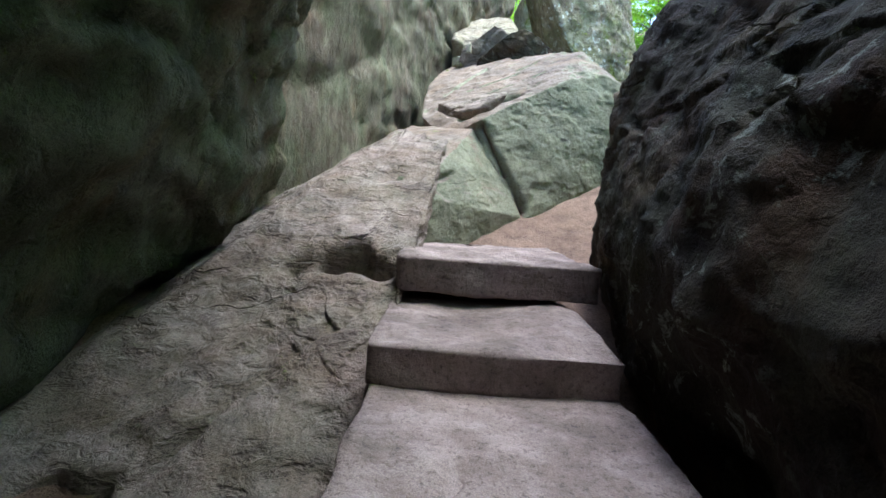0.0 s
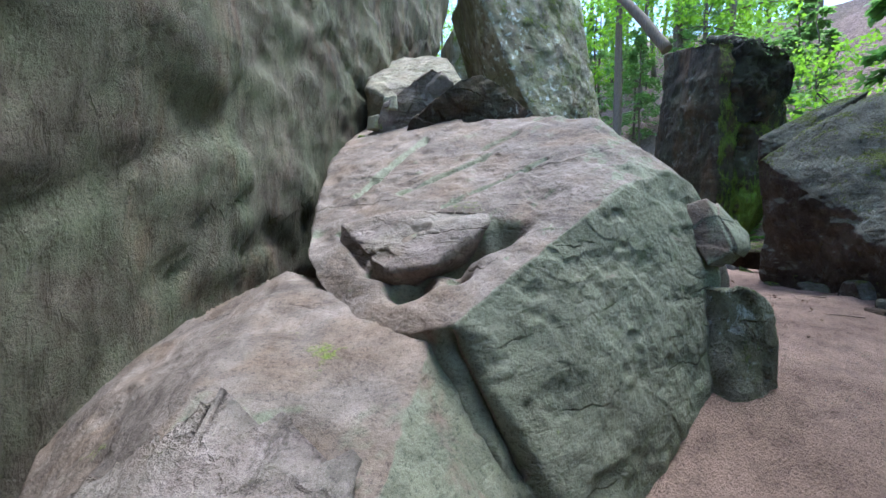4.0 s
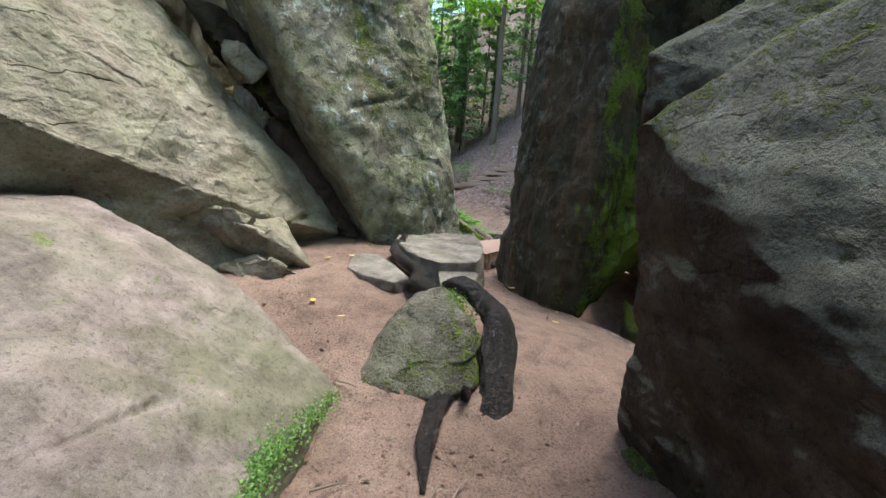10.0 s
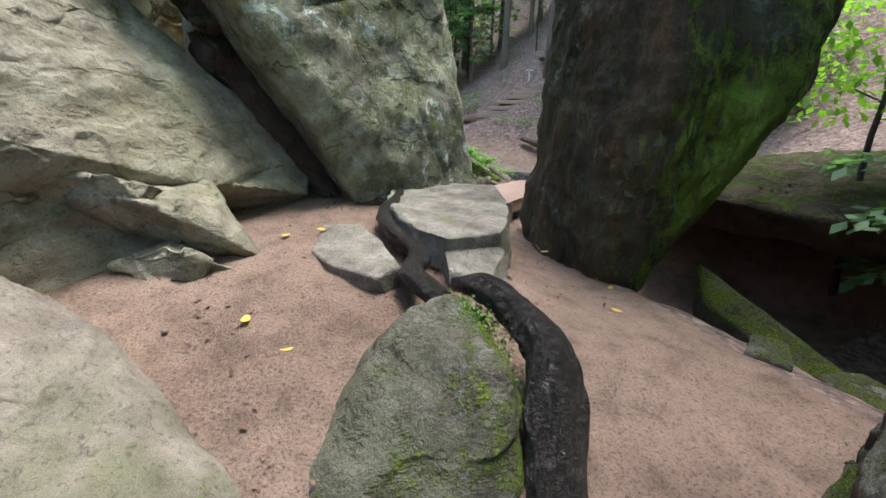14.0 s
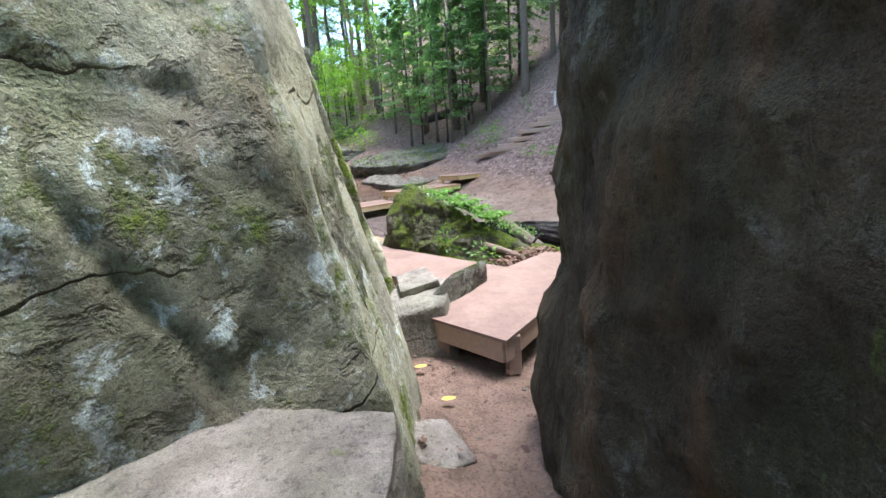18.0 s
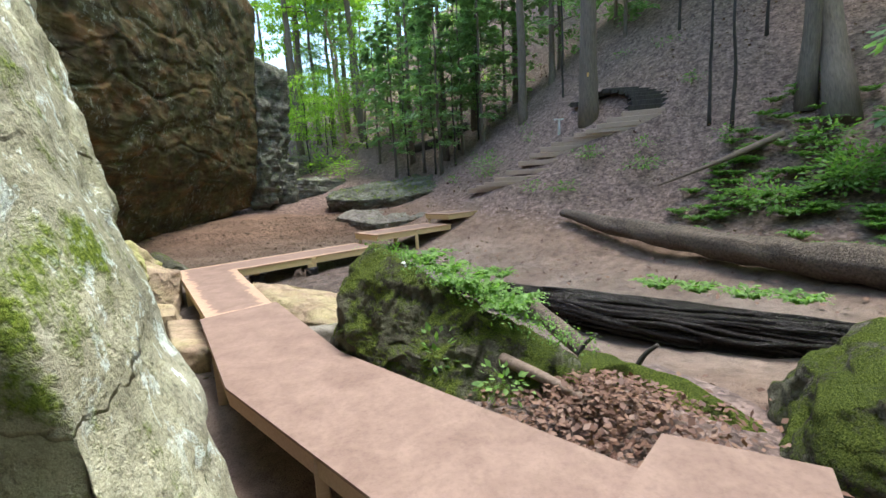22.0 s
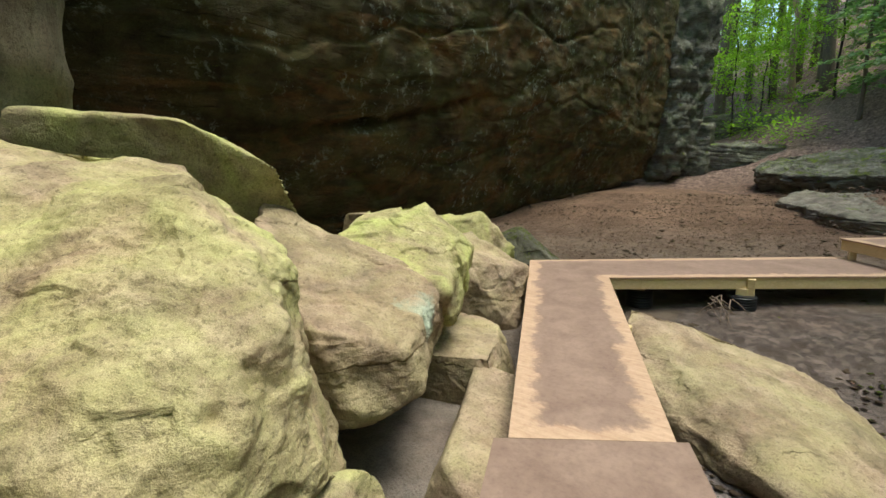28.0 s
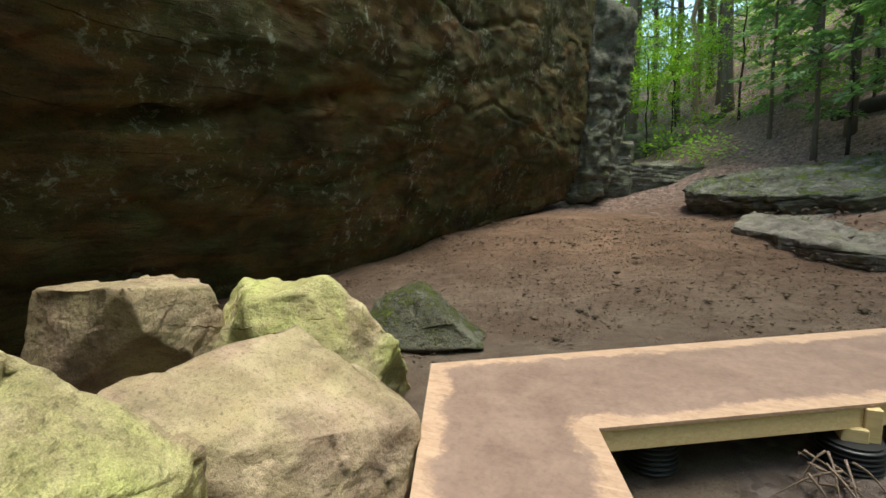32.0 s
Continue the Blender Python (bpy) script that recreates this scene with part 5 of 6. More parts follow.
for n, (x, y, s, t) in enumerate([(5.35, 7.55, 0.38, 10), (5.15, 7.1, 0.3, 50), (6.1, 8.6, 0.5, 30), (6.0, 9.4, 0.36, 80), (6.6, 9.9, 0.45, 20), (7.0, 10.2, 0.4, 60), (4.6, 9.2, 0.16, 0), (6.9, 10.7, 0.28, 15)]):
    stone("trail_stone", x, y, gz(x, y) - 0.07, s, s * 0.75, s * 0.5, M_MOSSY if n > 1 else M_BANK, "half-buried brown stone at the trail edge", "stone", turn=t, seed=60 + n, cells=18, rough=0.12, cut=0.75)
# rubble under the wedge boulder
for n, (x, y, sx, sy, sz, t) in enumerate([(6.0, 7.35, 0.75, 0.6, 0.5, 20), (5.8, 8.05, 0.6, 0.5, 0.42, 70), (5.62, 7.62, 0.5, 0.4, 0.3, 40), (6.1, 6.75, 0.55, 0.45, 0.36, 10), (5.95, 8.7, 0.45, 0.35, 0.3, 100), (7.5, 11.0, 0.5, 0.4, 0.3, 30), (7.9, 10.6, 0.6, 0.45, 0.35, 75)]):
    stone("foot_stone", x, y, gz(x, y) - 0.1, sx, sy, sz, M_WEDGE, "rounded dark stone lodged under the boulder", "stone", turn=t, seed=160 + n, cells=22, rough=0.05, cut=0.5)
# broken layers below the tan slab, and the dark plates in the gap above it
BROKEN = [
    ([(3.38, 11.9, 2.98), (3.7, 11.85, 3.11), (3.85, 11.75, 3.08), (4.07, 11.85, 2.92), (4.04, 11.9, 2.8), (3.78, 11.75, 2.74), (3.4, 12.2, 2.7), (4.1, 12.2, 2.7), (3.7, 12.2, 3.05)], "broken tan rock block jutting below the slab"),
    ([(3.2, 11.95, 3.42), (3.62, 11.85, 3.36), (3.8, 11.95, 3.3), (4.31, 12.05, 2.86), (4.25, 12.15, 2.76), (3.75, 12.0, 3.16), (3.2, 12.1, 3.22), (4.2, 12.5, 2.75), (3.4, 12.6, 3.1), (3.85, 12.4, 3.36)], "thin pointed tan rock plate jutting from the slab"),
    ([(3.0, 11.9, 3.54), (3.5, 11.86, 3.52), (3.66, 11.95, 3.44), (3.6, 11.88, 3.36), (3.1, 11.95, 3.34), (2.9, 12.4, 3.3), (3.7, 12.4, 3.3)], "pale split rock layer under the slab edge"),
    ([(3.7, 11.6, 2.76), (4.2, 11.85, 2.7), (4.25, 12.0, 2.66), (3.85, 11.65, 2.6), (3.6, 12.2, 2.45), (4.2, 12.3, 2.45)], "low tan rock plate half buried in the soil"),
    ([(2.5, 11.4, 3.66), (3.05, 11.75, 3.5), (3.1, 11.8, 3.38), (2.6, 11.45, 3.4), (2.3, 12, 3.4), (3.2, 12.2, 3.3), (2.9, 12.1, 3.6)], "flaking rock layer in the shade of the overhang"),
    ([(1.6, 10.6, 3.95), (2.2, 11.25, 3.9), (2.7, 11.72, 3.72), (3.3, 12.1, 3.4), (3.85, 12.5, 3.05), (1.6, 10.7, 3.2), (2.6, 11.55, 3.1), (3.45, 12.1, 2.6), (4.05, 12.7, 2.5), (1.6, 12.5, 3.5), (3.5, 13.2, 3.0)], "brown layered rock recessed under the tan slab"),
]
for n, (cs, text) in enumerate(BROKEN):
    rock("broken_layer", cs, M_TAN, text, "rock", cells=36, rough=0.035, sharp=90, seed=80 + n, pock=0.03, chip=0.05)
GAP = [
    ([(4.75, 13.5, 3.05), (4.2, 13.45, 3.75), (3.65, 13.4, 4.42), (3.9, 13.75, 4.5), (4.9, 13.8, 3.2), (3.6, 14.2, 4.2), (4.6, 14.2, 2.8), (4.4, 13.5, 3.2)], "dark rock plate wedged in the gap between slabs"),
    ([(3.75, 13.3, 4.5), (3.1, 13.2, 5.2), (2.7, 13.15, 5.7), (3.3, 13.6, 5.6), (4.0, 13.7, 4.7), (3.0, 14.2, 5.2), (3.9, 14.2, 4.2)], "dark rock plate wedged in the gap between slabs"),
    ([(3.2, 13.05, 5.05), (3.5, 13.1, 4.8), (3.62, 13.2, 5.0), (3.4, 13.15, 5.25), (3.1, 13.3, 5.3), (3.6, 13.5, 5.1), (3.3, 13.5, 4.8)], "rounded block caught in the gap between slabs"),
]
for n, (cs, text) in enumerate(GAP):
    rock("gap_plate", cs, M_BANK if n < 2 else M_TAN, text, "rock", cells=36, rough=0.04, sharp=60, seed=140 + n, pock=0.03, chip=0.06)

# layered ledges across the wash
rock("rock_shelf", [(6.45, 34.9, 2.7), (7.9, 31.8, 2.58), (11.0, 31.9, 2.75), (9.4, 36.0, 3.0), (7.2, 37.0, 2.95), (6.5, 34.9, 2.2), (8.0, 31.9, 2.1), (11.2, 32, 2.1), (9, 37, 2.2)],
     M_TABLE, "pale wet rock shelf at the edge of the wash", "rock ledge", chip=0.06, cells=60, rough=0.06, sharp=90, seed=88, strata=((0.03, 0.05, 1), 0.16, 0.06))
rock("dark_ledge", [(5.8, 41.2, 3.5), (6.7, 38.2, 3.35), (9.1, 35.7, 3.35), (13, 35.6, 3.9), (11.5, 41, 4.4), (7, 43.5, 4.0), (6.2, 41, 2.6), (7.0, 38.5, 2.5), (9.4, 36.1, 2.6), (13, 36, 2.6), (8, 43, 2.6)],
     M_STRATA, "dark layered ledge above the wash", "rock ledge", chip=0.1, cells=70, rough=0.1, sharp=60, seed=89, strata=((0.04, 0.04, 1), 0.24, 0.13))
LEDGES = [((5.2, 46.5), 4.5, 2.2, 3.6, 1.3, 20, "mossy layered outcrop below the trees"), ((5.6, 52.0), 6.5, 2.5, 5.2, 1.6, 25, "mossy layered outcrop below the trees"), ((10.0, 55.0), 6.0, 2.5, 6.6, 1.5, 20, "mossy layered outcrop below the trees"), ((2.8, 46.0), 2.6, 2.5, 3.8, 2.6, 0, "dark undercut block beside the cliff corner")]
for n, ((x, y), sx, sy, z, sz, t, text) in enumerate(LEDGES):
    rock("layered_ledge", stone_corners(x, y, z - 0.4, sx, sy, sz + 0.4, t, (0, 3), 90 + n, 0.3), M_STRATA, text, "rock ledge", cells=40, rough=0.07, sharp=24, seed=90 + n, strata=((0.05, 0.05, 1), 0.22, 0.09))
rock("cliff_corner", [(1.5, 43.6, 3.0), (2.9, 44.2, 3.3), (2.3, 43.2, 4.6), (2.6, 43.0, 11.5), (4.2, 45.5, 11.5), (3.4, 45.5, 4.4), (0, 47, 3), (0, 47, 11.5), (1.8, 43.3, 7)],
     M_STRATA, "pale honeycombed corner of the cliff", "cliff", kind="structure", chip=0.15, cells=56, rough=0.12, sharp=30, seed=99, strata=((0, 0, 1), 0.2, 0.12))

# ---------------------------------------------------------------- boardwalk
BOARDWALK = [  # outline of each level of the walk, its height, its joists
    ([(7.2, 14.85), (7.88, 15.5), (8.95, 16.6), (8.44, 17.05), (7.6, 16.45), (6.75, 15.5)], 2.66, M_OLDBOARD),
    ([(7.45, 16.6), (8.45, 17.1), (6.76, 19.6), (5.8, 22.03), (4.9, 21.5), (5.8, 19.1)], 2.38, M_OLDBOARD),
    ([(4.95, 21.58), (5.74, 22.04), (4.46, 25.55), (7.75, 27.5), (7.15, 28.6), (3.07, 26.1)], 2.355, M_LUMBER),
    ([(7.1, 28.5), (7.7, 27.45), (10.2, 28.95), (9.6, 30.0)], 2.66, M_LUMBER),
    ([(9.5, 29.95), (10.1, 28.9), (12.4, 30.25), (11.8, 31.3)], 2.98, M_LUMBER),
]


def deck_sheet(outline, top, thick=0.022, bare=0.0):
    """A plywood sheet, cut fine enough to carry how far each spot is from its edge, where feet leave it bare."""
    bm = slab_bm(outline, top - thick, top, 0)
    bmesh.ops.triangulate(bm, faces=bm.faces)
    for _ in range(5):
        long = [e for e in bm.edges if e.calc_length() > 0.16]
        if not long:
            break
        bmesh.ops.subdivide_edges(bm, edges=long, cuts=1)
        bmesh.ops.triangulate(bm, faces=[f for f in bm.faces if len(f.verts) > 3])
    me = bpy.data.meshes.new("deck_sheet")
    bm.to_mesh(me)
    bm.free()
    pts = np.array([v.co[:2] for v in me.vertices])
    near = np.full(len(pts), 9.0)
    for a, b in zip(outline, outline[1:] + outline[:1]):
        a, b = np.array(a), np.array(b)
        s = np.clip((pts - a) @ (b - a) / ((b - a) @ (b - a)), 0, 1)
        near = np.minimum(near, np.linalg.norm(pts - a - s[:, None] * (b - a), axis=1))
    att = me.attributes.new("edge", "FLOAT", "POINT")
    att.data.foreach_set("value", (near + bare).astype(np.float32))
    me.materials.append(M_PLY)
    return new("deck_sheet", me)


def inset(outline, by):
    n = len(outline)
    c = Vector((sum(p[0] for p in outline) / n, sum(p[1] for p in outline) / n))
    area = sum(outline[i][0] * outline[(i + 1) % n][1] - outline[(i + 1) % n][0] * outline[i][1] for i in range(n))
    sign = 1 if area > 0 else -1
    out = []
    for i in range(n):
        p, q, r = (Vector(outline[k % n]) for k in (i - 1, i, i + 1))
        e1, e2 = (q - p).normalized(), (r - q).normalized()
        n1, n2 = Vector((-e1.y, e1.x)) * sign, Vector((-e2.y, e2.x)) * sign
        m = (n1 + n2).normalized()
        out.append(tuple(q + m * by / max(0.4, m.dot(n1))))
    return out


LEVELS = ["low platform of trodden plywood at the rock gap", "angled plywood walkway dusted with pink sand", "plywood walkway turning a corner on new yellow joists", "short plywood walkway step on yellow joists", "top plywood walkway step before the stairs"]
for n, (outline, top, wood) in enumerate(BOARDWALK):
    low = min(gz(x, y) for x, y in outline)
    cx, cy = (sum(p[k] for p in outline) / len(outline) for k in (0, 1))
    deck = thing("boardwalk", LEVELS[n], "boardwalk", (cx, cy, low), "boardwalk levels")
    child(deck_sheet(outline, top, bare=0.0 if n > 1 else 1.0), deck, "plywood sheet worn brown along the middle")
    ins = inset(outline, 0.035)
    tall = 0.15 if n else 0.16
    for (ax, ay), (bx, by) in zip(ins, ins[1:] + ins[:1]):
        part("rim_joist", beam_bm((ax, ay, top - 0.024 - tall / 2), (bx, by, top - 0.024 - tall / 2), 0.038, tall), wood, deck)
    for (ax, ay), (bx, by) in zip(ins, ins[1:] + ins[:1]):
        span = math.hypot(bx - ax, by - ay)
        for k in range(max(1, int(span / 2.2))):
            s = (k + 0.5) / max(1, int(span / 2.2)) if span > 2 else 0.12
            x, y = ax + (bx - ax) * s, ay + (by - ay) * s
            x, y = x + (cx - x) * 0.03, y + (cy - y) * 0.03
            g = gz(x, y) - 0.05
            if top - 0.05 - g > 0.2:
                part("post", beam_bm((x, y, g), (x, y, top - 0.03), 0.09, 0.09), wood, deck)

# corrugated pipe piers under the walk
for x, y in ((5.95, 26.5), (4.75, 26.1)):
    g = gz(x, y) - 0.05
    line, rad = [], []
    for k in range(41):
        line.append((x, y, g + (2.1 - g) * k / 40))
        rad.append(0.165 + 0.018 * math.sin(k * 2 * math.pi / 5))
    tagged(tube("pipe_pier", line, rad, M_PIPE, sides=24), "black corrugated plastic pipe pier under the walk", "pipe", "pipe piers")
    tagged(part("pier_block", beam_bm((x, y, 2.06), (x, y, 2.19), 0.14, 0.14), M_LUMBER), "short yellow lumber block on the pipe pier", "timber block", "pier blocks")

# ---------------------------------------------------------------- stairs up the hillside
climb = smooth_line([(12.1, 30.6, 0), (12.9, 30.0, 0), (14.2, 29.95, 0), (15.2, 29.5, 0), (16.1, 28.8, 0), (16.9, 28.5, 0), (17.3, 28.8, 0), (17.25, 29.5, 0), (16.9, 30.6, 0), (16.2, 31.8, 0)], 26)
for n in range(26):
    a, b = climb[n], climb[n + 1]
    run = Vector((0.5, 0.87, 0)) if n < 15 else Vector((0.3, 0.95, 0))
    across = Vector((-run.y, run.x, 0))
    z = gz(a.x, a.y) + 0.06
    wide = 1.7 if n < 14 else 1.3
    step = thing("stair_step", "weathered timber stair step set in the hillside", "step", (a.x, a.y, z - 0.2), "hillside stairs")
    p, q = a - across * wide / 2, a + across * wide / 2
    part("riser", beam_bm((p.x, p.y, z), (q.x, q.y, z), 0.1, 0.17, 0.012), M_STAIR if n < 15 else M_BARKDARK, step)
    o = [(p + run * 0.06), (q + run * 0.06), (q + run * 0.42), (p + run * 0.42)]
    part("tread", slab_bm([(v.x, v.y) for v in o], z + 0.02, z + 0.065, 0.006), M_STAIR if n < 15 else M_BARKDARK, step)

# ---------------------------------------------------------------- logs and dead wood
def log(name, points, radii, mat, label, category="log", n=40, sides=16, knots=0.18, ribs=0.0, seed=0):
    line = smooth_line(points, n)
    rad = [float(np.interp(k / n, np.linspace(0, 1, len(radii)), radii)) for k in range(n + 1)]
    return tagged(tube(name, line, rad, mat, sides=sides, knots=knots, ribs=ribs, seed=seed), label, category)


log("wet_black_log", [(5.3, 11.15, 3.0), (5.36, 10.9, 3.08), (5.48, 10.72, 2.99), (5.54, 10.5, 2.86), (5.45, 10.25, 2.62), (5.32, 10.02, 2.34)], [0.04, 0.07, 0.085, 0.115, 0.095, 0.125], M_LOGDARK, "polished wet black tree root slumped over the boulder", "log", 90, 30, 0.45, 0.3, seed=2)
log("snaking_root", [(5.2, 10.98, 2.96), (5.1, 11.42, 2.97), (5.22, 11.75, 2.99), (5.1, 12.16, 3.04), (5.1, 12.55, 3.09), (5.28, 12.95, 3.14), (5.4, 13.46, 3.16)], [0.07, 0.065, 0.06, 0.055, 0.05, 0.03], M_LOGDARK, "dark polished root snaking over the flat stones", "root", 110, 26, 0.45, 0.3, seed=4)
log("forked_root", [(5.36, 10.3, 2.46), (5.12, 10.22, 2.5), (4.95, 10.02, 2.5), (4.82, 9.75, 2.48), (4.72, 9.42, 2.4)], [0.05, 0.06, 0.06, 0.05, 0.015], M_LOGDARK, "broken dark root stub beside the trail boulder", "root", 60, 22, 0.5, 0.35, seed=6)
log("root_splinter", [(5.2, 10.2, 2.4), (5.16, 10.08, 2.56), (5.1, 9.98, 2.66)], [0.035, 0.028, 0.006], M_LOGDARK, "short dark splinter standing from the broken root", "root", 20, 12, 0.4, 0.3, seed=7)
log("fallen_grey_log", [(12.95, 26.75, 2.95), (13.3, 25.2, 2.72), (13.9, 22.6, 2.5), (14.6, 19.6, 2.4), (15.3, 16.5, 2.5)], [0.12, 0.2, 0.26, 0.3, 0.3], M_LOGGREY, "long fallen grey log with moss lying across the wash", "log", 60, 20, 0.3, 0.2, seed=8)
black_log = thing("ribbed_black_log", "rotting black log of deeply ribbed wet strands in the wash", "log", (10.6, 20.7, 1.7))
core = smooth_line([(8.9, 24.0, 1.82), (9.6, 22.6, 1.93), (10.6, 20.7, 1.97), (11.8, 19.0, 1.98), (13.4, 16.8, 2.02)], 90)
core_r = [float(np.interp(k / 90, [0, 0.2, 0.45, 0.75, 1], [0.06, 0.17, 0.25, 0.26, 0.26])) for k in range(91)]
tube("core", core, core_r, M_LOGDARK, black_log, sides=30, knots=0.25, ribs=0.3, seed=10)
rnd_s = random.Random(31)
for n in range(34):
    a0, k0, k1 = rnd_s.uniform(-0.4, 3.5), rnd_s.randrange(0, 40), rnd_s.randrange(55, 91)
    thick, lift, sway = rnd_s.uniform(0.018, 0.045), rnd_s.uniform(0.9, 1.12), rnd_s.uniform(0, 9)
    line, rad = [], []
    for k in range(k0, k1):
        along = (core[min(k + 1, 90)] - core[max(k - 1, 0)]).normalized()
        out = along.cross(Vector((0, 0, 1))).normalized()
        a = a0 + 0.35 * math.sin(k * 0.07 + sway) + 0.25 * noise.noise(Vector((k * 0.12, sway, n)))
        r = core_r[k] * (lift + 0.12 * noise.noise(Vector((k * 0.1, n, sway))))
        line.append(core[k] + out * math.cos(a) * r * 1.15 + Vector((0, 0, math.sin(a) * r)))
        rad.append(thick * math.sin(math.pi * (k - k0 + 0.6) / (k1 - k0 + 0.6)) ** 0.4)
    tube("strand", line, rad, M_LOGDARK, black_log, sides=7, knots=0.35, seed=n)
log("broken_log", [(9.02, 20.2, 2.53), (9.1, 19.5, 2.36), (9.2, 18.75, 2.19)], [0.07, 0.1, 0.09], M_LOGGREY, "broken tan log leaning on the mossy boulder", "log", 24, 12, 0.25, seed=12)
log("dead_branch", [(8.16, 18.72, 2.45), (8.38, 18.35, 2.4), (8.63, 17.98, 2.3)], [0.05, 0.045, 0.04], M_STICK, "dead branch stub lying on the leaf pile", "branch", 16, 10, 0.2, seed=14)
log("fallen_branch", [(14.8, 25.2, 3.6), (16.0, 24.6, 4.1), (17.6, 24.3, 4.7)], [0.03, 0.06, 0.09], M_STICK, "fallen branch on the fern slope", "branch", 16, 8, 0.2, seed=15)
log("hillside_log", [(11.6, 46.5, 6.2), (13.3, 44.9, 6.6), (15.2, 43.6, 7.4)], [0.35, 0.4, 0.4], M_BARKDARK, "dark rotting log across the slope", "log", 16, 12, 0.2, seed=16)
log("leaning_trunk", [(6.7, 16.8, 11.5), (7.4, 15.4, 9.6), (7.9, 14.6, 8.2)], [0.1, 0.13, 0.15], M_BARK, "grey trunk leaning on top of the rock pillar", "tree trunk", 16, 12, 0.1, seed=17)

# dry rootlets hanging by the pipe pier, a chip on the mossy boulder
rootlets = thing("root_tangle", "tangle of dry rootlets beside the pipe pier", "roots", (5.75, 26.1, 1.8))
rnd_r = random.Random(77)
for n in range(16):
    x, y = 5.72 + rnd_r.uniform(-0.12, 0.16), 26.1 + rnd_r.uniform(-0.1, 0.12)
    a, L = rnd_r.uniform(0, 6.28), rnd_r.uniform(0.15, 0.4)
    top = 2.0 + rnd_r.uniform(0, 0.15)
    pts = [(x, y, top), (x + 0.4 * L * math.cos(a), y + 0.4 * L * math.sin(a), top - 0.08), (x + L * math.cos(a), y + L * math.sin(a), 1.82 + rnd_r.uniform(0, 0.05))]
    tube("rootlet", smooth_line(pts, 8), [0.009 * (1 - 0.6 * k / 8) for k in range(9)], M_STICK, rootlets, sides=5, seed=n)
stone("white_chip", 7.45, 19.56, 3.2, 0.06, 0.05, 0.03, M_SIGN, "small white stone chip lying on mossy rock", "stone", seed=12, cells=8, rough=0.01)
log("stub_branch", [(9.35, 18.55, 2.2), (9.42, 18.5, 2.38), (9.5, 18.42, 2.5)], [0.026, 0.022, 0.016], M_BARKDARK, "broken dark stub standing in the leaf pile", "branch", 10, 8, 0.2, seed=18)
log("stub_branch", [(9.0, 18.9, 2.3), (9.06, 18.86, 2.42), (9.14, 18.8, 2.52)], [0.02, 0.018, 0.012], M_BARKDARK, "broken dark stub standing in the leaf pile", "branch", 10, 8, 0.2, seed=19)


# ---------------------------------------------------------------- trees
def leaf_mesh(name, points, ways, sizes, mat, seed, droop=0.3):
    """Many small leaves: one bent four-sided blade at each point, lying along its way."""
    rnd = np.random.RandomState(seed)
    n = len(points)
    p, w = np.asarray(points, float), np.asarray(ways, float)
    w = w + rnd.normal(0, 0.35, (n, 3))
    w[:, 2] -= droop
    w /= np.linalg.norm(w, axis=1, keepdims=True)
    up = np.stack([rnd.normal(0, 0.35, n), rnd.normal(0, 0.35, n), np.ones(n)], 1)
    s = np.cross(w, up)
    s /= np.linalg.norm(s, axis=1, keepdims=True)
    L = np.asarray(sizes)[:, None]
    v = np.stack([p, p + w * L * 0.45 + s * L * 0.3, p + w * L, p + w * L * 0.45 - s * L * 0.3], 1).reshape(-1, 3)
    f = np.arange(4 * n).reshape(n, 4)
    return quick_mesh(name, v, f, mat, False)


def hemlock_crown(h, low, reach, seed, leaves=2600, size=0.2):
    rnd = np.random.RandomState(seed)
    pts, ways, sz = [], [], []
    branches = 46
    for k in range(branches):
        f = k / branches
        z = low + (h - low) * f ** 0.85
        L = reach * (1 - 0.8 * f) * rnd.uniform(0.65, 1.1)
        a = rnd.uniform(0, 2 * np.pi)
        d = np.array([np.cos(a), np.sin(a), 0.12 - 0.3 * rnd.rand()])
        side = np.array([-d[1], d[0], 0])
        for _ in range(int(leaves / branches)):
            s = rnd.uniform(0.15, 1) ** 0.7
            off = rnd.normal(0, 0.16 + 0.12 * s) * L * 0.6
            pts.append(np.array([0, 0, z]) + d * s * L + side * off + np.array([0, 0, -0.12 * s * s * L + rnd.normal(0, 0.05)]))
            ways.append(d + side * np.sign(off) * 0.8)
            sz.append(size * rnd.uniform(0.6, 1.2))
    return pts, ways, sz


def broadleaf_crown(h, low, reach, seed, leaves=2600, size=0.16):
    rnd = np.random.RandomState(seed)
    pts, ways, sz = [], [], []
    clumps = 46
    for k in range(clumps):
        z = rnd.uniform(low, h)
        f = (z - low) / (h - low)
        R = reach * (0.35 + 0.65 * math.sin(math.pi * min(1, 0.15 + f * 0.85)))
        a, r = rnd.uniform(0, 2 * np.pi), R * math.sqrt(rnd.rand())
        c = np.array([math.cos(a) * r, math.sin(a) * r, z])
        w = rnd.uniform(0.4, 0.9)
        for _ in range(int(leaves / clumps)):
            q = rnd.normal(0, 1, 3) * np.array([w, w, 0.14]) * 0.7
            pts.append(c + q)
            ways.append(np.array([q[0], q[1], 0.0]) + rnd.normal(0, 0.4, 3))
            sz.append(size * rnd.uniform(0.6, 1.2))
    return pts, ways, sz


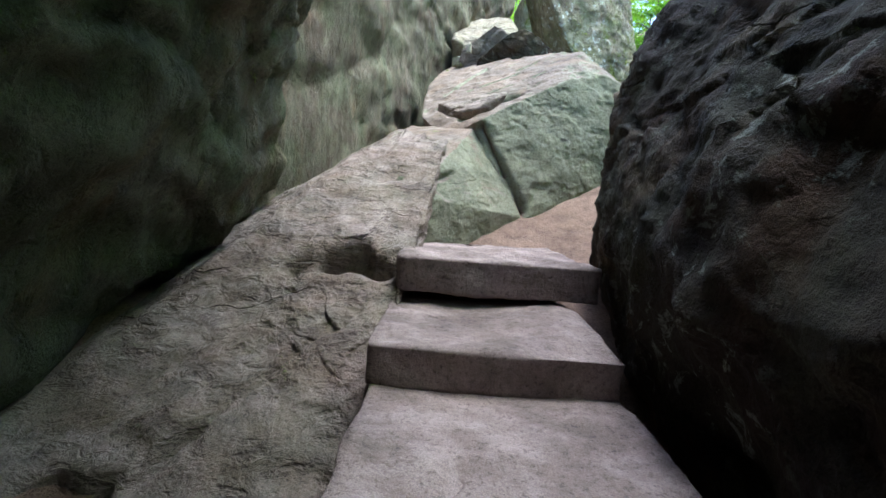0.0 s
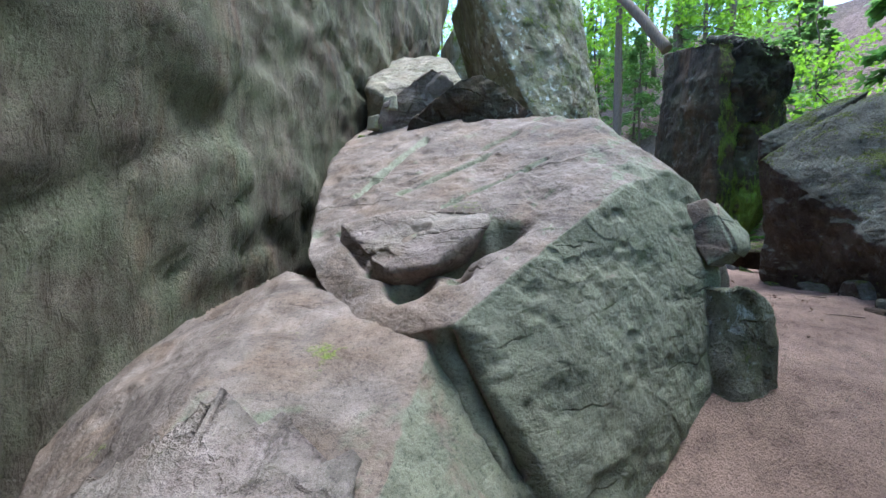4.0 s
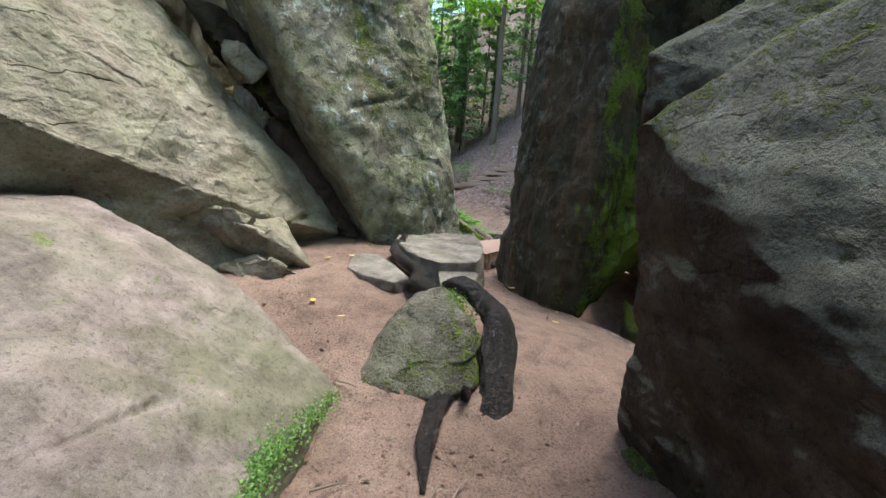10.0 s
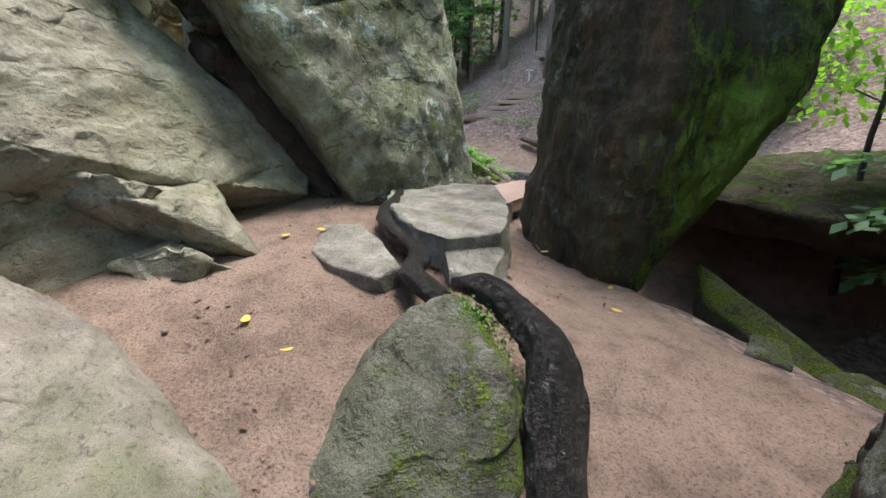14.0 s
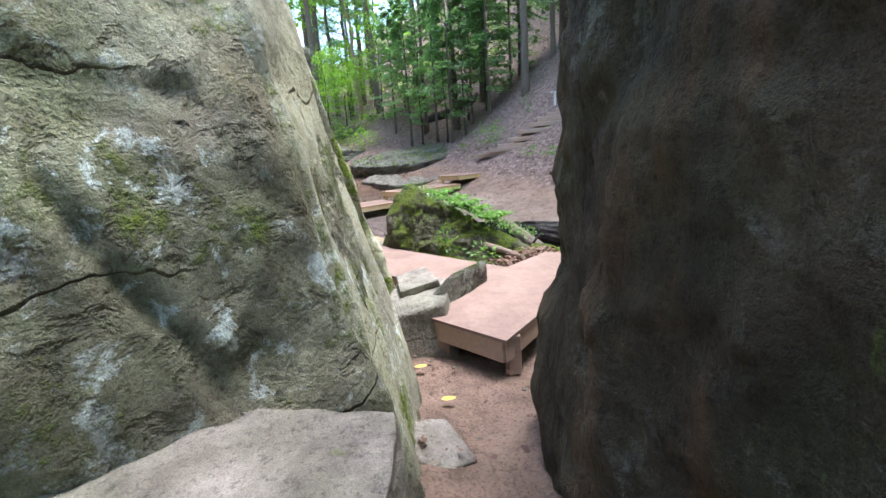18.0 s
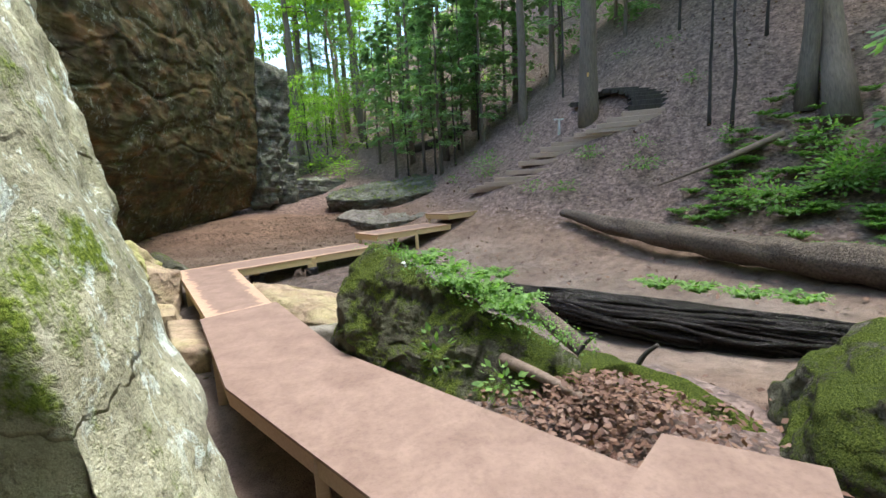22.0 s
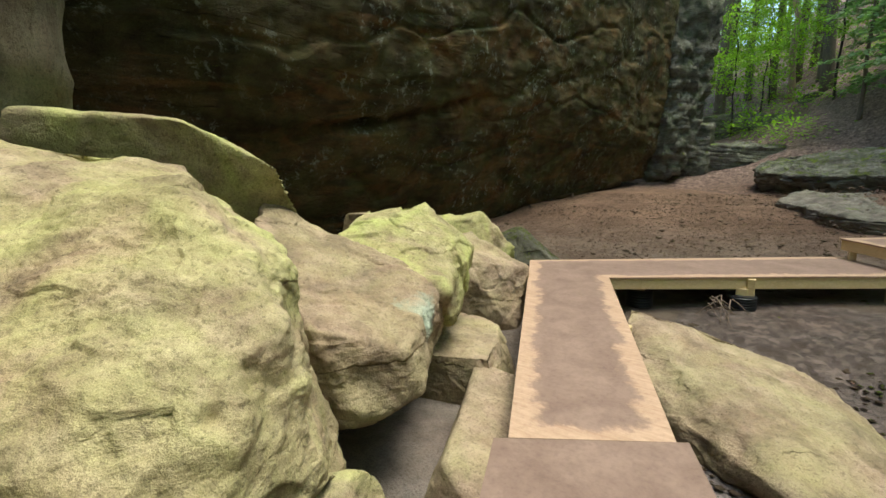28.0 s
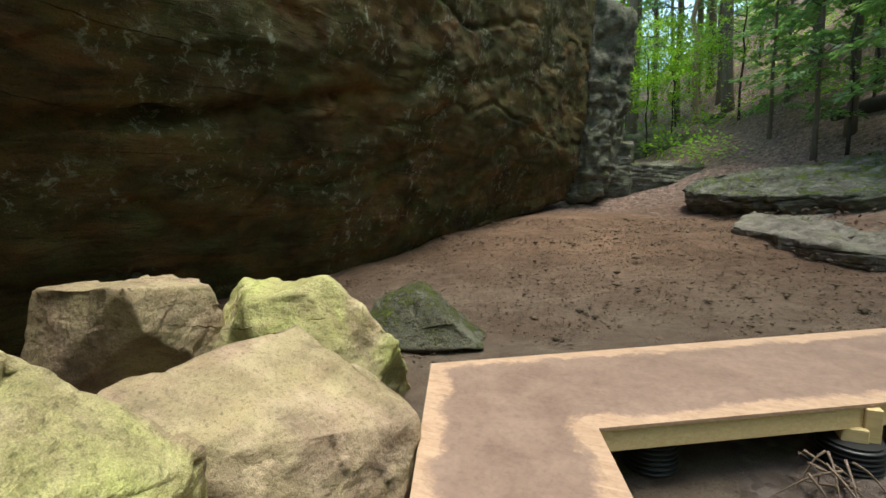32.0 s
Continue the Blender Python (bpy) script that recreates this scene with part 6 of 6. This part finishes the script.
def bough_lines(h, low, reach, seed, count):
    rnd = random.Random(seed)
    out = []
    for k in range(count):
        z = low + (h - low) * (k + 0.5) / count * 0.9
        a = rnd.uniform(0, 2 * math.pi)
        L = reach * rnd.uniform(0.5, 0.95) * (1 - 0.5 * k / count)
        out.append([(0, 0, z - 0.15), (math.cos(a) * L * 0.5, math.sin(a) * L * 0.5, z + 0.12 * L), (math.cos(a) * L, math.sin(a) * L, z + 0.1 * L)])
    return out


def make_tree(name, label, h, girth, low, reach, crown, mat_leaf, mat_bark, seed, bend=0.02, leaves=2600, size=0.18, boughs=8):
    tree = thing(name, label, "tree", (0, 0, 0))
    rnd = random.Random(seed)
    line = [Vector((rnd.gauss(0, bend) * h * k / 12 * 0.6, rnd.gauss(0, bend) * h * k / 12 * 0.6, h * k / 12 - (0.4 if k == 0 else 0))) for k in range(13)]
    line = smooth_line(line, 24)
    rad = [girth * (1.35 if k == 0 else 1.15 if k == 1 else 1) * (1 - 0.8 * (k / 24) ** 1.2) for k in range(25)]
    tube("trunk", line, rad, mat_bark, tree, sides=10, knots=0.12, seed=seed)
    if boughs:
        for b in bough_lines(h, low, reach, seed, boughs):
            tube("limb", smooth_line(b, 6), [girth * 0.28 * (1 - 0.8 * k / 6) for k in range(7)], mat_bark, tree, sides=6)
    if crown:
        pts, ways, sz = crown(h, low, reach, seed, leaves, size)
        child(new("crown", leaf_mesh("crown", pts, ways, sz, mat_leaf, seed)), tree)
    return tree


HEMLOCKS = [make_tree("hemlock_tree", "hemlock with drooping blue-green sprays on the slope", h, g, lo, r, hemlock_crown, M_HEMLOCK, M_BARK, 200 + n, 0.012, 3600, 0.24, 8)
            for n, (h, g, lo, r) in enumerate([(13, 0.16, 2.2, 2.6), (9, 0.09, 1.4, 2.1), (16, 0.22, 4.0, 3.2)])]
SAPLINGS = [make_tree("beech_sapling", "thin dark sapling with bright green leaves", h, g, lo, r, broadleaf_crown, M_BEECH, M_BARKDARK, 220 + n, 0.03, 2600, 0.17, 6)
            for n, (h, g, lo, r) in enumerate([(7, 0.05, 2.6, 1.9), (9, 0.065, 3.4, 2.3), (6, 0.045, 1.8, 1.6)])]
TALLS = [make_tree("tall_tree", "tall straight forest tree with a high green canopy", h, g, lo, r, broadleaf_crown, M_BEECH, M_BARK, 240 + n, 0.008, 3600, 0.32, 5)
         for n, (h, g, lo, r) in enumerate([(22, 0.24, 9.5, 4.2), (25, 0.3, 11, 4.8), (20, 0.2, 8, 3.6)])]
POLES = [make_tree("thin_pole_tree", "bare thin dark sapling stem among the hemlocks", h, 0.05, 4, 1.0, None, None, M_BARKDARK, 260 + n, 0.02, boughs=5)
         for n, h in enumerate([8.0, 6.5])]
for proto in HEMLOCKS + SAPLINGS + TALLS + POLES:
    proto["group"] = "forest trees"


def plant(proto, x, y, turn=0, lean=(0, 0)):
    return copy_thing(proto, pose(x, y, gz(x, y) - 0.05, lean[0], lean[1], turn))


# tall trees added above the big boulder of the entrance to shade the cliff wall
for x, y, k, t in [(5.4, 0.6, 1, 10), (6.6, 3.4, 0, 130), (4.6, -2.6, 2, 70)]:
    copy_thing(TALLS[k], pose(x, y, 2.9, 0, 0, t))
# trees whose places show plainly
plant(TALLS[1], 15.85, 30.25, 20)
plant(TALLS[2], 15.26, 34.9, 80)
plant(TALLS[0], 14.9, 41.2, 10)
plant(TALLS[2], 19.0, 24.9, 30, (0, 4))
plant(POLES[1], 17.6, 26.6, 140)
plant(TALLS[1], 18.95, 24.0, 200, (14, -24))
plant(POLES[0], 17.7, 25.9, 60, (0, -3))
for x, y, k, t in [(13.0, 42.1, 0, 0), (12.4, 45.5, 1, 50), (11.9, 39.2, 0, 90), (12.6, 37.5, 1, 20), (13.6, 40.5, 0, 70), (14.3, 38.8, 1, 10), (10.9, 42.8, 0, 140), (16.6, 33.6, 1, 200), (19.8, 30.5, 0, 10), (20.5, 27.5, 1, 20)]:
    plant(POLES[k], x, y, t)
for x, y, k, t in [(14.0, 37.2, 1, 0), (12.8, 40.4, 0, 40), (15.8, 38.6, 1, 100), (11.5, 44.6, 0, 210), (17.4, 36.2, 0, 300), (19.5, 33.4, 1, 10), (9.6, 47.5, 1, 60), (13.2, 47.5, 2, 90), (12.2, 52, 2, 30), (8.8, 58, 0, 70), (5.0, 60, 2, 10), (21.5, 29.5, 2, 0), (10.8, 50.5, 1, 15), (22.5, 24.0, 1, 90), (20.2, 21.0, 1, 200), (17.9, 20.6, 1, 77), (12.0, 38.2, 1, 11), (13.4, 38.9, 1, 200), (11.6, 41.0, 1, 120), (14.8, 40.0, 1, 300), (10.3, 44.0, 1, 33), (16.8, 39.5, 0, 20), (18.6, 37.6, 0, 66), (20.5, 35.6, 1, 150), (15.5, 43.5, 0, 10), (22.5, 33.0, 1, 80), (24.0, 30.5, 1, 10)]:
    plant(HEMLOCKS[k], x, y, t)
cot = make_tree("tan_trunk_tree", "bent tan-barked tree on the rocky bank", 15, 0.2, 8, 2.6, hemlock_crown, M_HEMLOCK, M_BARKTAN, 270, 0.03, 2600, 0.26, 5)
cot.matrix_basis = pose(7.35, 55.5, gz(7.35, 55.5), 0, -3, 40)
sap = make_tree("lone_sapling", "thin dark sapling rooted on the boulder top", 6.5, 0.035, 3.2, 1.2, broadleaf_crown, M_BEECH, M_BARKDARK, 271, 0.03, 900, 0.15, 3)
sap.matrix_basis = pose(7.3, 6.4, 3.7, -2, 5, 10)
rnd = random.Random(5)
spots = []


def clear(x, y, gap):
    if any((x - a) ** 2 + (y - b) ** 2 < gap * gap for a, b in spots):
        return False
    if min((x - p.x) ** 2 + (y - p.y) ** 2 for p in climb) < 2.0:
        return False
    spots.append((x, y))
    return True


KINDS = HEMLOCKS + SAPLINGS * 2 + TALLS * 2
# slopes beyond the stairs, and the wood behind the boulders
for area, count, gap in [((22, 28, 55, 70), 42, 2.8), ((2, 50, 20, 85), 24, 3.4), ((17, -6, 42, 15), 34, 3.2), ((12, 3, 20, 14), 20, 1.7), ((-30, 46, 4, 80), 16, 4), ((-28, -40, 30, -10), 30, 4), ((4, -8, 13, 1.5), 9, 2.2), ((0.5, 50, 9, 66), 12, 2.0)]:
    made, tries = 0, 0
    while made < count and tries < count * 30:
        tries += 1
        x, y = rnd.uniform(area[0], area[2]), rnd.uniform(area[1], area[3])
        if clear(x, y, gap):
            if area[0] in (15, 12, 4, 0.5):
                proto = rnd.choice(SAPLINGS * 2 + TALLS + HEMLOCKS[1:2])
            else:
                proto = rnd.choice(KINDS)
            plant(proto, x, y, rnd.uniform(0, 360), (rnd.gauss(0, 2), rnd.gauss(0, 2)))
            made += 1
# trees added over the cliffs as a canopy that blocks sky light above the gorge
for x, y, k in [(-9, 34, 1), (-10, 42, 0), (-12, 27, 1), (-12, 8, 1), (-9, 0, 1)]:
    copy_thing(TALLS[k], pose(x, y, 13.0, 0, 0, x * 40))
# the models themselves stand in the wood too
for n, proto in enumerate(HEMLOCKS + SAPLINGS + TALLS + POLES):
    x, y = 24 + 2.4 * n, 44 + 3.1 * (n % 3)
    proto.matrix_basis = pose(x, y, gz(x, y) - 0.05, 0, 0, 30 * n)


# ---------------------------------------------------------------- low plants and litter
def fern_clump(name, label, seed, fronds=9, L=0.5, mat=M_FERN):
    rnd = np.random.RandomState(seed)
    pts, ways, sz = [], [], []
    for k in range(fronds):
        a = 2 * np.pi * k / fronds + rnd.uniform(-0.3, 0.3)
        d = np.array([np.cos(a), np.sin(a), 0])
        side = np.array([-d[1], d[0], 0])
        ll = L * rnd.uniform(0.7, 1.1)
        for s in np.linspace(0.12, 1, 20):
            c = d * s * ll * 0.8 + np.array([0, 0, ll * (0.75 * s - 0.55 * s * s) + 0.03])
            for sg in (-1, 1):
                pts.append(c)
                ways.append(side * sg + d * 0.5)
                sz.append(ll * 0.22 * (1.05 - s) + 0.02)
    me = leaf_mesh(name, pts, ways, sz, mat, seed, 0.12)
    return tagged(new(name, me), label, "fern", "ferns", )


def bush(name, label, x, y, z, r, h, count, seed, size=0.11, mat=M_FERN):
    rnd = np.random.RandomState(seed)
    q = rnd.normal(0, 1, (count, 3)) * np.array([r * 0.5, r * 0.5, h * 0.28]) + np.array([0, 0, h * 0.5])
    q[:, 2] = np.abs(q[:, 2]) + 0.03
    me = leaf_mesh(name, q + np.array([x, y, z]), q * [1, 1, 0.2], size * rnd.uniform(0.6, 1.2, count), mat, seed, 0.1)
    return tagged(new(name, me), label, "shrub")


fern = fern_clump("fern", "bright green fern growing in the moss", 300)
fern.matrix_basis = pose(7.95, 19.75, 3.0)
for n, (x, y, z) in enumerate([(8.2, 19.3, 2.85), (8.35, 19.0, 2.75), (8.0, 19.3, 2.95), (8.5, 19.3, 2.7), (7.75, 20.0, 3.1)]):
    copy_thing(fern, pose(x, y, z, 0, 0, 70 * n))
for n in range(110):
    x, y = 14.3 + 4.2 * rnd.random() + (n % 5) * 0.3, 20.2 + 5.2 * rnd.random()
    copy_thing(fern, pose(x, y, gz(x, y) - 0.02, 0, 0, 50 * n))
for n, (x, y) in enumerate([(11.2, 20.6), (11.5, 20.2), (11.8, 19.7), (12.1, 19.3), (9.4, 23.0), (9.6, 22.7)]):
    copy_thing(fern, pose(x, y, 2.3 if n < 4 else 2.2, 0, 0, 65 * n))
bush("stair_bush", "leafy green shrub beside the hillside stairs", 12.55, 32.4, gz(12.55, 32.4), 0.7, 0.8, 420, 310)
bush("slope_shrub", "low leafy shrub on the trodden slope", 15.5, 26.7, gz(15.5, 26.7), 0.5, 0.3, 160, 311)
bush("slope_shrub", "low leafy shrub on the trodden slope", 14.9, 28.6, gz(14.9, 28.6), 0.45, 0.35, 160, 312)
bush("slope_shrub", "low leafy shrub on the trodden slope", 13.6, 28.0, gz(13.6, 28.0), 0.4, 0.25, 120, 313)
bush("stream_shrub", "small leafy plant growing beside the walk", 7.62, 18.95, 2.2, 0.16, 0.4, 60, 314, 0.09)
bush("stream_shrub", "small leafy plant growing beside the walk", 8.05, 18.35, 2.25, 0.2, 0.25, 60, 315, 0.08)
bush("gap_plant", "small green plant beside the raised walk", 6.6, 17.6, 1.75, 0.16, 0.3, 40, 321, 0.09)
bush("gap_plant", "small green plant between walk and rocks", 5.05, 19.9, 1.8, 0.15, 0.2, 50, 316, 0.07)
bush("pillar_shrub", "dark ivy-like growth hanging on the pillar top", 8.4, 12.25, 7.0, 0.6, 0.9, 500, 317, 0.09, M_HEMLOCK)
def moss_mat(label, line, wide, count, seed, mat=M_FERN, size=0.035):
    """Tufts of moss along the points of line."""
    rnd = np.random.RandomState(seed)
    L = np.array(line, float)
    s = rnd.uniform(0, len(L) - 1.001, count)
    i = s.astype(int)
    p = L[i] + (L[i + 1] - L[i]) * (s - i)[:, None] + rnd.normal(0, 1, (count, 3)) * np.array([wide, wide, wide * 0.35])
    tagged(new("moss_tufts", leaf_mesh("moss_tufts", p, rnd.normal(0, 1, (count, 3)) + [0, 0, 0.6], size * rnd.uniform(0.6, 1.4, count), mat, seed, -0.1)), label, "moss", kind="stuff")


moss_mat("green moss tufts on the side of the trail boulder", [(5.3, 10.5, 2.75), (5.36, 10.75, 2.92), (5.25, 10.85, 3.02)], 0.06, 700, 319, M_FERN, 0.022)
moss_mat("moss tufts on the crest of the pointed boulder", [(7.25, 20.1, 3.36), (7.7, 19.4, 3.16), (8.3, 18.8, 2.85), (8.75, 18.4, 2.6)], 0.1, 1800, 320, M_FERN, 0.03)
moss_mat("bright moss tufts hanging on the worn rock edge", [(4.3, 10.3, 2.52), (4.0, 9.5, 2.66), (3.85, 9.0, 2.7)], 0.06, 5600, 318, M_FERN, 0.017)
for n, (x, y) in enumerate([(5.5, 49.5), (7.5, 52.5), (9.5, 51.5), (11.5, 55.5), (6.5, 58.0), (13.5, 58.0), (4.5, 55.0), (9.0, 60.5), (14.5, 50.5), (12.2, 47.8), (16.5, 47.0), (7.2, 47.2)]):
    bush("wood_shrub", "bright leafy undergrowth on the sunlit far slope", x, y, gz(x, y), 1.5, 1.2, 420, 400 + n, 0.2, M_BEECH)
for n, (x, y) in enumerate([(14.6, 32.6), (13.4, 34.2), (18.2, 28.0), (19.0, 30.2), (16.0, 27.4), (17.3, 25.6), (15.0, 33.9), (13.0, 28.9), (18.6, 32.2), (11.6, 34.4)]):
    bush("slope_plant", "small leafy plant rooted in the leaf litter", x, y, gz(x, y), 0.35, 0.3, 90, 430 + n, 0.09)
for n in range(7):
    x, y = 15.0 + 3.0 * rnd.random(), 21 + 3.5 * rnd.random()
    bush("fern_slope_shrub", "leafy shrub among the ferns on the bank", x, y, gz(x, y), 0.7, 0.6, 320, 330 + n, 0.12)


def litter(name, label, spots_xy, sizes, mat, lift=0.012, seed=0, surface=None):
    rr = np.random.RandomState(seed)
    xs, ys = np.asarray(spots_xy, float).T
    pts = np.stack([xs, ys, (surface or ground_height)(xs, ys) + lift + 0.02 * rr.rand(len(xs))], 1)
    way = rr.normal(0, 1, (len(pts), 3)) * [1, 1, 0.12]
    return leaf_mesh(name, pts, way, sizes, mat, seed, 0.0)


rr = np.random.RandomState(9)
xy = np.stack([8.65 + rr.normal(0, 0.45, 2600), 17.95 + rr.normal(0, 0.42, 2600)], 1)
tagged(new("leaf_pile", litter("leaf_pile", "", xy, rr.uniform(0.035, 0.085, 2600), M_DEADLEAF, 0.02, 4, lambda x, y: ground_height(x, y) + 0.26 * np.exp(-((x - 8.75) ** 2 + (y - 18.0) ** 2) / 0.3) * rr.rand(len(x)))), "heap of curled brown dead leaves beside the walk", "leaf litter", kind="stuff")
xs_, ys_ = rr.uniform(8.0, 22, 5200), rr.uniform(17, 42, 5200)
u_ = xs_ - np.interp(ys_, [16, 20, 30, 55], [11.5, 12.0, 6.6, 3.0])
keep = (u_ > 1.0) & (u_ < 14)
xy = np.stack([xs_, ys_], 1)[keep]
tagged(new("forest_litter", litter("forest_litter", "", xy, rr.uniform(0.06, 0.14, len(xy)), M_DEADLEAF, 0.01, 5)), "scattered brown dead leaves on the slope", "leaf litter", kind="stuff")
xy = np.stack([rr.uniform(3.8, 9.2, 6500), rr.uniform(6.0, 15.5, 6500)], 1)
tagged(new("trail_litter", litter("trail_litter", "", xy, 0.012 + 0.045 * rr.rand(6500) ** 3, M_DEADLEAF, 0.004, 6)), "bits of dead leaf and twig on the trail", "leaf litter", kind="stuff")


xy = np.stack([rr.uniform(0.5, 8.5, 3600), rr.uniform(23.5, 37, 3600)], 1)
tagged(new("wash_litter", litter("wash_litter", "", xy, rr.uniform(0.012, 0.035, 3600), M_DEADLEAF, 0.006, 7)), "brown leaf bits and twigs strewn on the wash", "leaf litter", kind="stuff")


xy = np.stack([rr.uniform(9.6, 15.5, 1800), rr.uniform(10.8, 16, 1800)], 1)
xy = xy[(xy[:, 0] - 9.6) * 0.75 + (xy[:, 1] - 14.2) > 0]
tagged(new("bank_litter", litter("bank_litter", "", xy, rr.uniform(0.03, 0.08, len(xy)), M_DEADLEAF, 0.0, 8, lambda x, y: 2.84 + 0.07 * (x - 10))), "dead leaves lying thick on the bank", "leaf litter", kind="stuff")


def fallen_leaf(x, y, z, size, seed, mat=M_GOLDLEAF):
    r = np.random.RandomState(seed)
    a = r.uniform(0, 2 * np.pi)
    c, s = math.cos(a), math.sin(a)
    out, n = [], 10
    for k in range(n):
        f = 2 * math.pi * k / n
        px, py = math.cos(f) * 0.5, math.sin(f) * 0.27 * (1 - 0.25 * math.cos(f))
        out.append((px, py, 0.12 * px * px + 0.25 * py * py))
    v = [(x + size * (c * p - s * q), y + size * (s * p + c * q), z + size * h) for p, q, h in out]
    me = bpy.data.meshes.new("fallen_leaf")
    me.from_pydata(v, [], [tuple(range(n))])
    me.materials.append(mat)
    return tagged(new("fallen_leaf", me), "fallen yellow leaf lying on the ground", "leaf", "fallen yellow leaves")


YELLOW = [(5.0, 12.05, 2.93), (5.42, 12.2, 3.12), (5.5, 12.55, 3.14), (5.75, 12.3, 3.13), (5.9, 12.6, 3.15), (4.75, 11.95, 2.93), (4.95, 11.55, 2.88), (5.1, 11.7, 2.9)]
for n, (x, y, z) in enumerate(YELLOW):
    fallen_leaf(x, y, z - 0.045, 0.09, n)
for n, (x, y) in enumerate([(4.45, 10.75), (4.2, 11.3), (4.4, 11.05), (4.35, 12.3), (6.72, 11.6), (6.35, 11.05), (6.6, 11.5), (7.1, 12.2), (6.9, 13.1), (6.55, 14.9), (6.65, 15.1), (6.5, 15.35), (7.3, 14.5), (4.6, 12.4), (4.7, 10.5), (7.6, 14.7), (6.75, 14.6)]):
    fallen_leaf(x, y, gz(x, y) + 0.02, 0.075 + 0.03 * (n % 3) / 2, 40 + n)


rnd_t = random.Random(12)
for n in range(26):
    x, y = (rnd_t.uniform(5.6, 7.4), rnd_t.uniform(8.0, 12.0)) if n % 2 else (rnd_t.uniform(4.0, 5.6), rnd_t.uniform(7.4, 10.4))
    a, L = rnd_t.uniform(0, 6.28), rnd_t.uniform(0.12, 0.34)
    pts = [(x + L * f * math.cos(a + b), y + L * f * math.sin(a + b), gz(x, y) + 0.035) for f, b in ((-0.5, 0), (0.05, 0.15), (0.5, rnd_t.uniform(-0.3, 0.3)))]
    tagged(tube("twig", smooth_line(pts, 6), [0.007, 0.007, 0.006, 0.006, 0.005, 0.004, 0.002], M_STICK, sides=5, knots=0.3, seed=n), "thin dead twig lying on the trail", "twig", "trail twigs")


# gravel of the wash
def gravel(name, label, count, box, sizes, seed, mat):
    r = np.random.RandomState(seed)
    base = np.array([(1, 0, 0), (-1, 0, 0), (0, 1, 0), (0, -1, 0), (0, 0, 1), (0, 0, -1)], float)
    faces = np.array([(0, 2, 4), (2, 1, 4), (1, 3, 4), (3, 0, 4), (2, 0, 5), (1, 2, 5), (3, 1, 5), (0, 3, 5)])
    x, y = r.uniform(box[0], box[2], count), r.uniform(box[1], box[3], count)
    z = ground_height(x, y)
    s = r.uniform(*sizes, count) * (1 + (r.rand(count) > 0.97) * 1.6)
    v = base[None] * r.uniform(0.5, 1.0, (count, 6, 1)) * s[:, None, None] * np.array([1, 0.8, 0.45]) + np.stack([x, y, z], 1)[:, None]
    f = (faces[None] + 6 * np.arange(count)[:, None, None]).reshape(-1, 3)
    tagged(new(name, quick_mesh(name, v.reshape(-1, 3), f, mat)), label, "gravel", kind="stuff")


gravel("wash_gravel", "loose brown pebbles on the bed of the wash", 9000, (-0.5, 25.8, 8.5, 37), (0.01, 0.04), 61, M_PEBBLE)
gravel("trail_grit", "small grit scattered on the trail", 4200, (3.0, 5.5, 8.8, 15.5), (0.004, 0.014), 62, M_TABLE)
gravel("bank_gravel", "loose rubble on the bank under the walk", 3200, (5.0, 21.0, 9.2, 27.5), (0.012, 0.06), 63, M_BANK)

# trail sign on a post by the stairs
sx, sy = 15.05, 31.0
sign = thing("trail_sign", "small white trail sign on a short post", "sign", (sx, sy, gz(sx, sy)))
part("post", beam_bm((sx, sy, gz(sx, sy) - 0.1), (sx, sy, gz(sx, sy) + 0.62), 0.07, 0.07), M_SIGN, sign)
part("panel", slab_bm([(sx - 0.16, sy - 0.1), (sx + 0.16, sy - 0.1), (sx + 0.16, sy + 0.1), (sx - 0.16, sy + 0.1)], gz(sx, sy) + 0.62, gz(sx, sy) + 0.66, 0.004), M_SIGN, sign)

# painted blaze on the big trunk by the stairs
bx, by = 15.85, 30.25
bz = gz(bx, by) + 1.55
side = Vector((-0.58, -0.81, 0))
p = Vector((bx, by, bz)) + side * 0.292
part_blaze = part("trail_blaze", beam_bm(p + Vector((0.81, -0.58, 0)) * -0.03, p + Vector((0.81, -0.58, 0)) * 0.03, 0.02, 0.14, 0.003), M_BLAZE)
tagged(part_blaze, "small yellow-orange paint blaze on a tree trunk", "trail marker")
